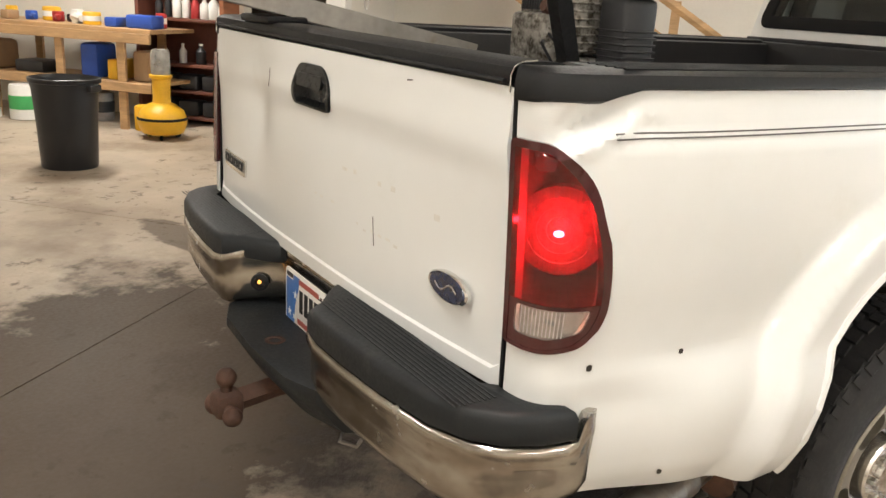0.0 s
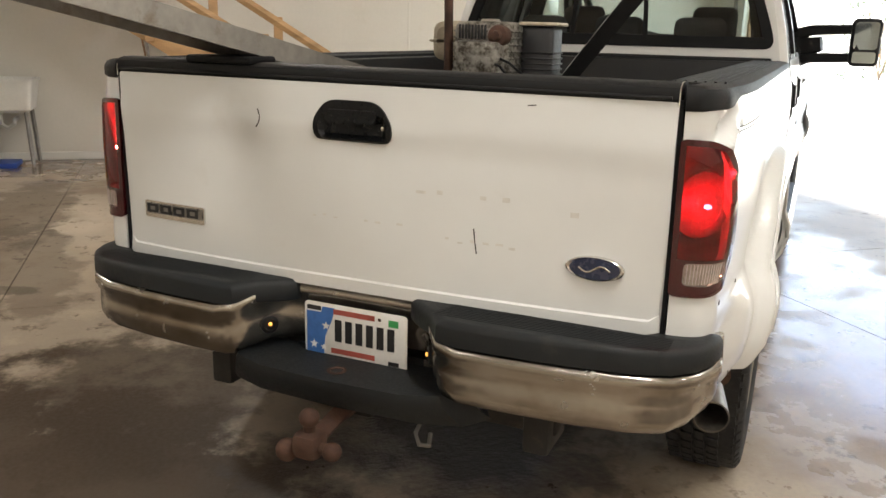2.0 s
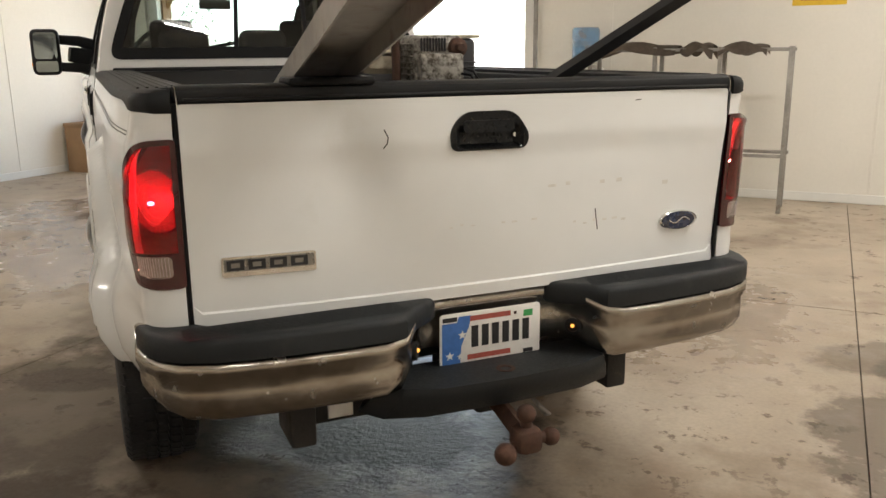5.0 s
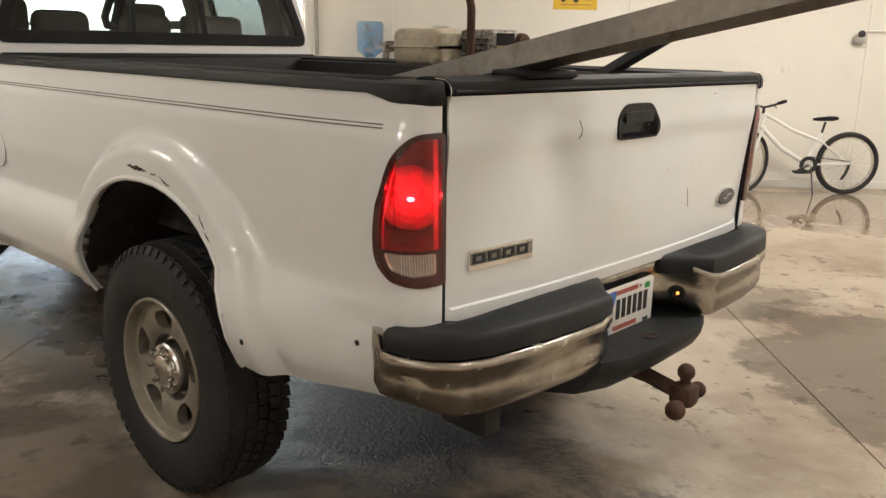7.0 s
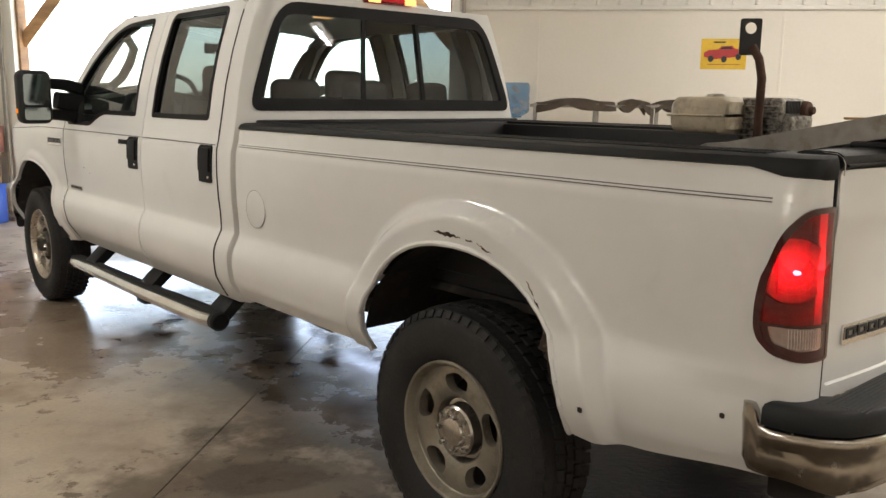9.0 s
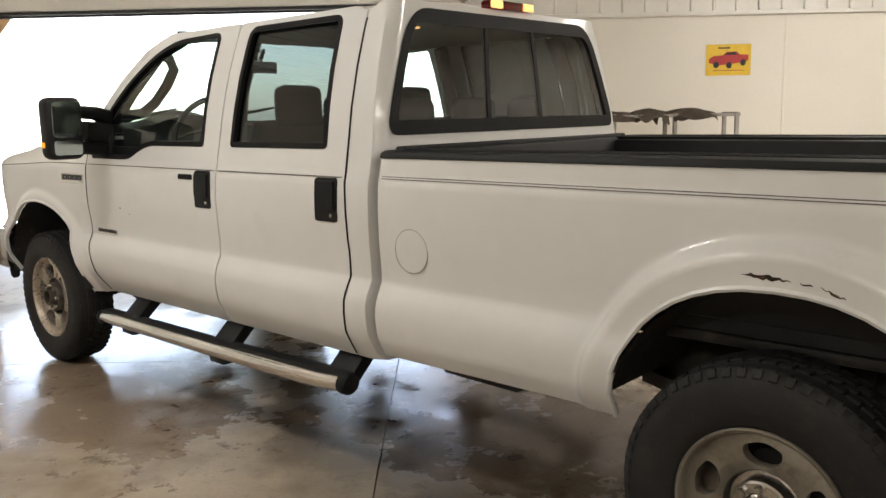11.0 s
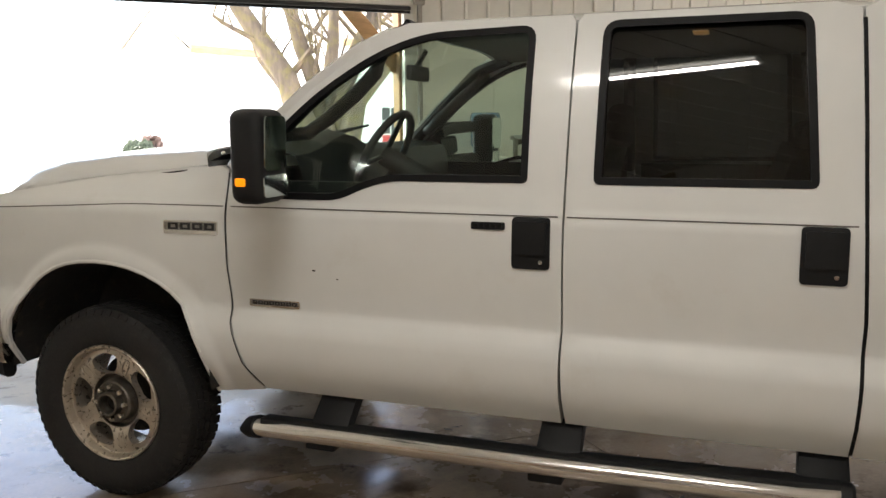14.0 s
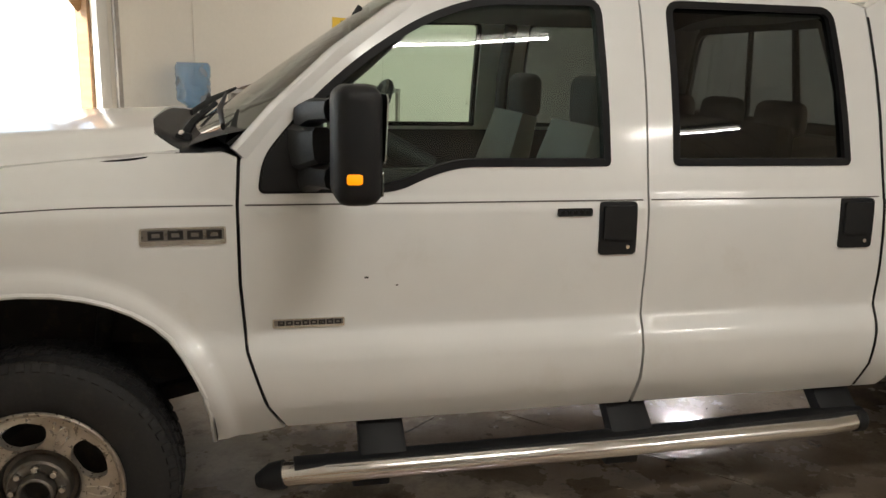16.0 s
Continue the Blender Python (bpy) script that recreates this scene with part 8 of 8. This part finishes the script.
pole = thing("broom", BLD @ pose(-7.42, -0.6, 0), "push broom with dark green bristles leaning on the wall", "broom")
bm = bmesh.new()
sweep(bm, [(-7.42, -0.57, 0.10), (-7.78, -0.66, 1.50)], 0.013, seg=8)
part("handle", bm, "galv", pole, at=BLD)
bm = bmesh.new()
box(bm, (-7.46, -0.88, 0.06), (-7.37, -0.30, 0.12), 0.012)
part("head", bm, "pine_old", pole, at=BLD)
bm = bmesh.new()
for i in range(34):
    y = -0.87 + i * 0.0167
    box(bm, (-7.455, y, 0.0), (-7.375, y + 0.014, 0.062))
part("bristles", bm, "bristle", pole, "dark green bristles", at=BLD)
pole = thing("mop_stick", BLD @ pose(-7.45, -0.5, 0), "thin grey stick leaning on the wall beside the broom", "stick")
bm = bmesh.new()
sweep(bm, [(-7.45, -0.50, 0.012), (-7.785, -0.72, 1.47)], 0.011, seg=8)
part("stick", bm, "pine_old", pole, at=BLD)

st = thing("staircase", BLD @ pose(-7.35, -0.5, 0), "open pine staircase with timber handrails", "staircase")
SL = -0.62
def str_z(y):
    return 1.27 + SL * (y - (-0.34))
def board(name, pts, rx, ry, mat_name, label=""):
    bm = bmesh.new()
    sweep(bm, pts, rx, ry, 4, power=40)
    return part(name, bm, mat_name, st, label, at=BLD)
for x in (-7.75, -6.95):
    board("stringer", [(x, -2.2, str_z(-2.2)), (x, 1.55, str_z(1.55))], 0.02, 0.15, "pine_old" if x < -7.5 else "pine")
y = -2.15
while y < 1.45:
    lumber("tread", (-7.73, y - 0.13, str_z(y) + 0.02), (-6.97, y + 0.13, str_z(y) + 0.058), st, "pine_red")
    y += 0.29
for h in (0.84, 0.47):
    board("handrail", [(-6.868, -2.1, str_z(-2.1) + h), (-6.868, 1.5, str_z(1.5) + h)], 0.02, 0.045, "pine")
for y in (-1.85, -1.22, -0.6, 0.02, 0.66, 1.3):
    lumber("baluster", (-6.929, y - 0.045, max(0.0, str_z(y) - 0.15)), (-6.89, y + 0.045, str_z(y) + 0.90), st)

# ---- outside ----
def tree(x, y, trunk_r, label, seed, height=9.0):
    rng = random.Random(seed)
    t = thing("tree", pose(x, y, -0.03), label, "tree")
    limbs, twigs = [], []
    base = Vector((x, y, -0.05))
    def grow(p, d, r, ln, level):
        pts, rad = [p.copy()], [r]
        n = 5
        for i in range(n):
            d = (d + Vector((rng.uniform(-1, 1), rng.uniform(-1, 1), rng.uniform(-0.3, 0.6))) * 0.16).normalized()
            p = p + d * (ln / n)
            pts.append(p.copy())
            rad.append(r * (1 - 0.45 * (i + 1) / n))
        (limbs if level < 2 else twigs).append((pts, rad))
        if level < 4:
            for k in range(4 if level == 0 else 3):
                side = Vector((rng.uniform(-1, 1), rng.uniform(-1, 1), rng.uniform(0.1, 0.9))).normalized()
                grow(pts[-1 - (k % 3 if level else 0)], (d * 0.55 + side * 0.8).normalized(), rad[-1] * rng.uniform(0.5, 0.8), ln * rng.uniform(0.6, 0.85), level + 1)
    # several stems fan out from one broad foot; ACROSS runs along the door front
    across = Vector((0.46, -0.89, 0))
    away = Vector((0.89, 0.46, 0))
    stems = [([(0.0, 0, -0.05), (-0.10, 0, 0.6), (-0.20, 0, 1.2), (-0.52, 0, 2.0), (-0.66, 0.1, 2.4), (-1.05, 0.2, 3.0), (-1.5, 0.3, 3.7), (-1.9, 0.3, 4.8)], (0.40, 0.30, 0.25, 0.22, 0.20, 0.18, 0.15, 0.10)),
             ([(0.02, 0.1, -0.05), (0.02, 0.15, 0.9), (-0.05, 0.2, 1.6), (-0.15, 0.25, 2.3), (-0.42, 0.3, 3.0), (-0.6, 0.4, 3.8), (-0.7, 0.5, 4.9)], (0.35, 0.25, 0.19, 0.16, 0.14, 0.12, 0.08)),
             ([(0.10, -0.1, -0.05), (0.10, -0.1, 1.2), (0.09, -0.12, 2.2), (0.18, -0.1, 3.0), (0.22, -0.1, 4.0), (0.2, 0, 5.2)], (0.33, 0.2, 0.13, 0.11, 0.10, 0.07)),
             ([(0.2, 0.1, -0.05), (0.28, 0.1, 1.1), (0.34, 0.05, 2.2), (0.66, 0.0, 3.0), (1.0, 0, 3.6), (1.3, 0.1, 4.8)], (0.33, 0.24, 0.19, 0.16, 0.14, 0.09)),
             ([(0.25, -0.1, -0.05), (0.38, -0.1, 1.0), (0.58, -0.15, 2.0), (1.05, -0.2, 2.6), (1.6, -0.2, 3.1), (2.1, -0.2, 3.6), (2.7, -0.1, 4.6)], (0.30, 0.22, 0.19, 0.17, 0.14, 0.12, 0.08))]
    for offs, rads in stems:
        pts = [base + across * a + away * b + Vector((rng.uniform(-0.02, 0.02), rng.uniform(-0.02, 0.02), c)) for a, b, c in offs]
        limbs.append((pts, list(rads)))
        for i in range(3, len(pts)):
            for k in range(2):
                out = Vector((rng.uniform(-1, 1), rng.uniform(-1, 1), rng.uniform(0.2, 1.0))).normalized()
                grow(pts[i].copy(), out, rads[i] * rng.uniform(0.25, 0.4), rng.uniform(0.7, 1.3), 3)
    bm = bmesh.new()
    pts, rad = limbs[0]
    sweep(bm, pts, rad, seg=18)
    part("trunk", bm, "bark", t, "pale mossy trunk")
    for pts, rad in limbs[1:]:
        bm = bmesh.new()
        sweep(bm, pts, rad, seg=14)
        part("limb", bm, "bark", t)
    bm = bmesh.new()
    for pts, rad in twigs:
        sweep(bm, pts, [max(r, 0.006) for r in rad], seg=4, caps=False)
    tw = part("twig_mass", bm, "bark", t, "bare twigs")
    tw["kind"] = "stuff"
    return t


tree(10.06, 10.33, 0.50, "large bare tree with a pale mossy trunk", 3)


def bush(x, y, r, h, label, mat_name="leaf", seed=1):
    rng = random.Random(seed)
    t = thing("bush", pose(x, y, -0.03), label, "bush")
    bm = bmesh.new()
    for i in range(900):
        a, b = rng.uniform(0, 2 * math.pi), rng.uniform(0.0, 1.0)
        rr = r * (0.75 + 0.3 * rng.random()) * math.sqrt(max(0.05, 1 - (b - 0.25) ** 2 * 1.4))
        c = Vector((x + rr * math.cos(a), y + rr * math.sin(a), -0.03 + h * b))
        q = Euler((rng.uniform(0, 6), rng.uniform(0, 6), rng.uniform(0, 6))).to_matrix()
        s = rng.uniform(0.05, 0.11)
        bm.faces.new([bm.verts.new(c + q @ Vector(v) * s) for v in ((-1, 0, 0), (0, -0.6, 0.1), (1, 0, 0), (0, 0.6, 0.1))])
    part("foliage", bm, mat_name, t)
    bm = bmesh.new()
    for i in range(7):
        a = i * 0.9
        sweep(bm, [(x, y, -0.04), (x + 0.7 * r * math.cos(a), y + 0.7 * r * math.sin(a), h * 0.7)], [0.03, 0.01], seg=6)
    part("stem_cluster", bm, "bark", t)


M["leaf_red"] = surf("reddish_leaf", (0.26, 0.17, 0.14), 0.7, 0, 0.4, 6, 30, 0)
for k, (x, y) in enumerate(((13.54, 14.27), (13.72, 13.99), (13.90, 13.71))):
    bush(x, y, 0.3, 0.84, "low clipped green hedge bush beyond the drive", seed=2 + k)
bush(11.2, 15.5, 0.43, 1.22, "round green bush beside the drive", seed=5)
bush(12.1, 15.9, 0.32, 1.3, "small reddish bare shrub beside the green bush", "leaf_red", 6)


def house(at, w, d, h, roof_h, label, windows, seed=0):
    """A gabled house; local x along its front, whose wall is at local y = 0."""
    e = thing("house", at, label, "house")
    def hp(name, bm, mat_name, parent=e, lab=""):
        return part(name, bm, mat_name, parent, lab, at=at)
    bm = bmesh.new()
    box(bm, (-w / 2, 0, 0), (w / 2, d, h))
    hp("wall", bm, "siding")
    bm = bmesh.new()
    for i in range(int(h / 0.2)):
        box(bm, (-w / 2 - 0.004, -0.025, i * 0.2), (w / 2 + 0.004, -0.004, i * 0.2 + 0.17))
    hp("siding_board", bm, "siding")
    bm = bmesh.new()
    prism(bm, [(-0.2, h - 0.02), (d / 2, h + roof_h), (d + 0.2, h - 0.02), (d + 0.2, h + 0.08), (d / 2, h + roof_h + 0.12), (-0.2, h + 0.08)], w + 0.02, Matrix.Translation((-w / 2 - 0.01, 0, 0)) @ Matrix(((0, 0, 1, 0), (1, 0, 0, 0), (0, 1, 0, 0), (0, 0, 0, 1))))
    hp("roof", bm, "roofing", e, "brown shingle roof")
    bm = bmesh.new()
    box(bm, (-w / 2, -0.26, h - 0.14), (w / 2, -0.21, h + 0.06), 0.01)
    hp("fascia", bm, "pine", e, "tan eave board")
    for s in (-1, 1):
        bm = bmesh.new()
        prism(bm, [(0, h - 0.02), (d, h - 0.02), (d / 2, h + roof_h - 0.03)], 0.1, Matrix.Translation((s * (w / 2 - 0.06) - 0.05, 0, 0)) @ Matrix(((0, 0, 1, 0), (1, 0, 0, 0), (0, 1, 0, 0), (0, 0, 0, 1))))
        hp("gable", bm, "siding")
    for x, z, ww, hh, mt in windows:
        bm = bmesh.new()
        box(bm, (x - ww / 2 - 0.08, -0.07, z - 0.08), (x + ww / 2 + 0.08, -0.026, z + hh + 0.08), 0.01)
        win = hp("window", bm, "white_plastic")
        for i in range(2):
            for j in range(4):
                bm = bmesh.new()
                x0 = x - ww / 2 + i * ww / 2 + 0.02
                z0 = z + j * hh / 4 + 0.02
                box(bm, (x0, -0.085, z0), (x0 + ww / 2 - 0.04, -0.072, z0 + hh / 4 - 0.04))
                hp("pane", bm, mt if j < 2 else "dark_metal", win)


house(BLD @ pose(6.2, 23.0, -0.03), 9.0, 7.0, 3.9, 2.2, "white-sided house with tan roof and red curtains", [(-3.08, 0.45, 0.56, 1.6, "red_plastic")])
house(pose(17.4, 17.15, -0.03, 0, 0, -14.8), 3.4, 3.0, 3.65, 1.1, "pale distant house with a low tan roof", [])


def parked_car(at):
    e = thing("parked_car", at, "silver saloon car parked far off on the drive", "car")
    bm = bmesh.new()
    sweep(bm, [(-2.2, 0, 0.62), (-2.0, 0, 0.66), (0, 0, 0.66), (1.9, 0, 0.64), (2.2, 0, 0.58)], [0.75, 0.88, 0.9, 0.88, 0.7], [0.22, 0.3, 0.32, 0.3, 0.2], 16, power=4)
    part("body", bm, "galv", e, at=at)
    bm = bmesh.new()
    sweep(bm, [(-1.4, 0, 0.95), (-0.8, 0, 1.18), (0.5, 0, 1.2), (1.2, 0, 0.95)], [0.7, 0.62, 0.62, 0.7], [0.06, 0.24, 0.24, 0.06], 14, power=4)
    part("cabin", bm, "ink", e, "dark glazed cabin", at=at)
    bm = bmesh.new()
    for i in range(3):
        box(bm, (2.17, -0.5, 0.58 + i * 0.055), (2.24, 0.5, 0.60 + i * 0.055), 0.006, 1)
    part("grille", bm, "dark_metal", e, "dark grille slats", at=at)
    bm = bmesh.new()
    sweep(bm, [(1.9, -0.86, 0.36), (2.2, -0.7, 0.36), (2.3, 0, 0.36), (2.2, 0.7, 0.36), (1.9, 0.86, 0.36)], 0.05, 0.09, 10, power=3)
    part("bumper", bm, "white_metal", e, "pale bumper", at=at)
    for x in (-1.35, 1.35):
        for s in (-0.82, 0.82):
            bm = bmesh.new()
            lathe(bm, [(0.2, -0.1), (0.32, -0.1), (0.32, 0.1), (0.2, 0.1), (0.0, 0.08)], 22, Matrix.Translation((x, s, 0.32)) @ Euler((radians(90), 0, 0)).to_matrix().to_4x4())
            part("wheel", bm, "rubber", e, at=at)


parked_car(pose(10.1, 26.2, -0.03, 0, 0, -109))

bush(3.2, 37.0, 1.6, 5.5, "tall pale green tree far off beyond the drive", seed=9)
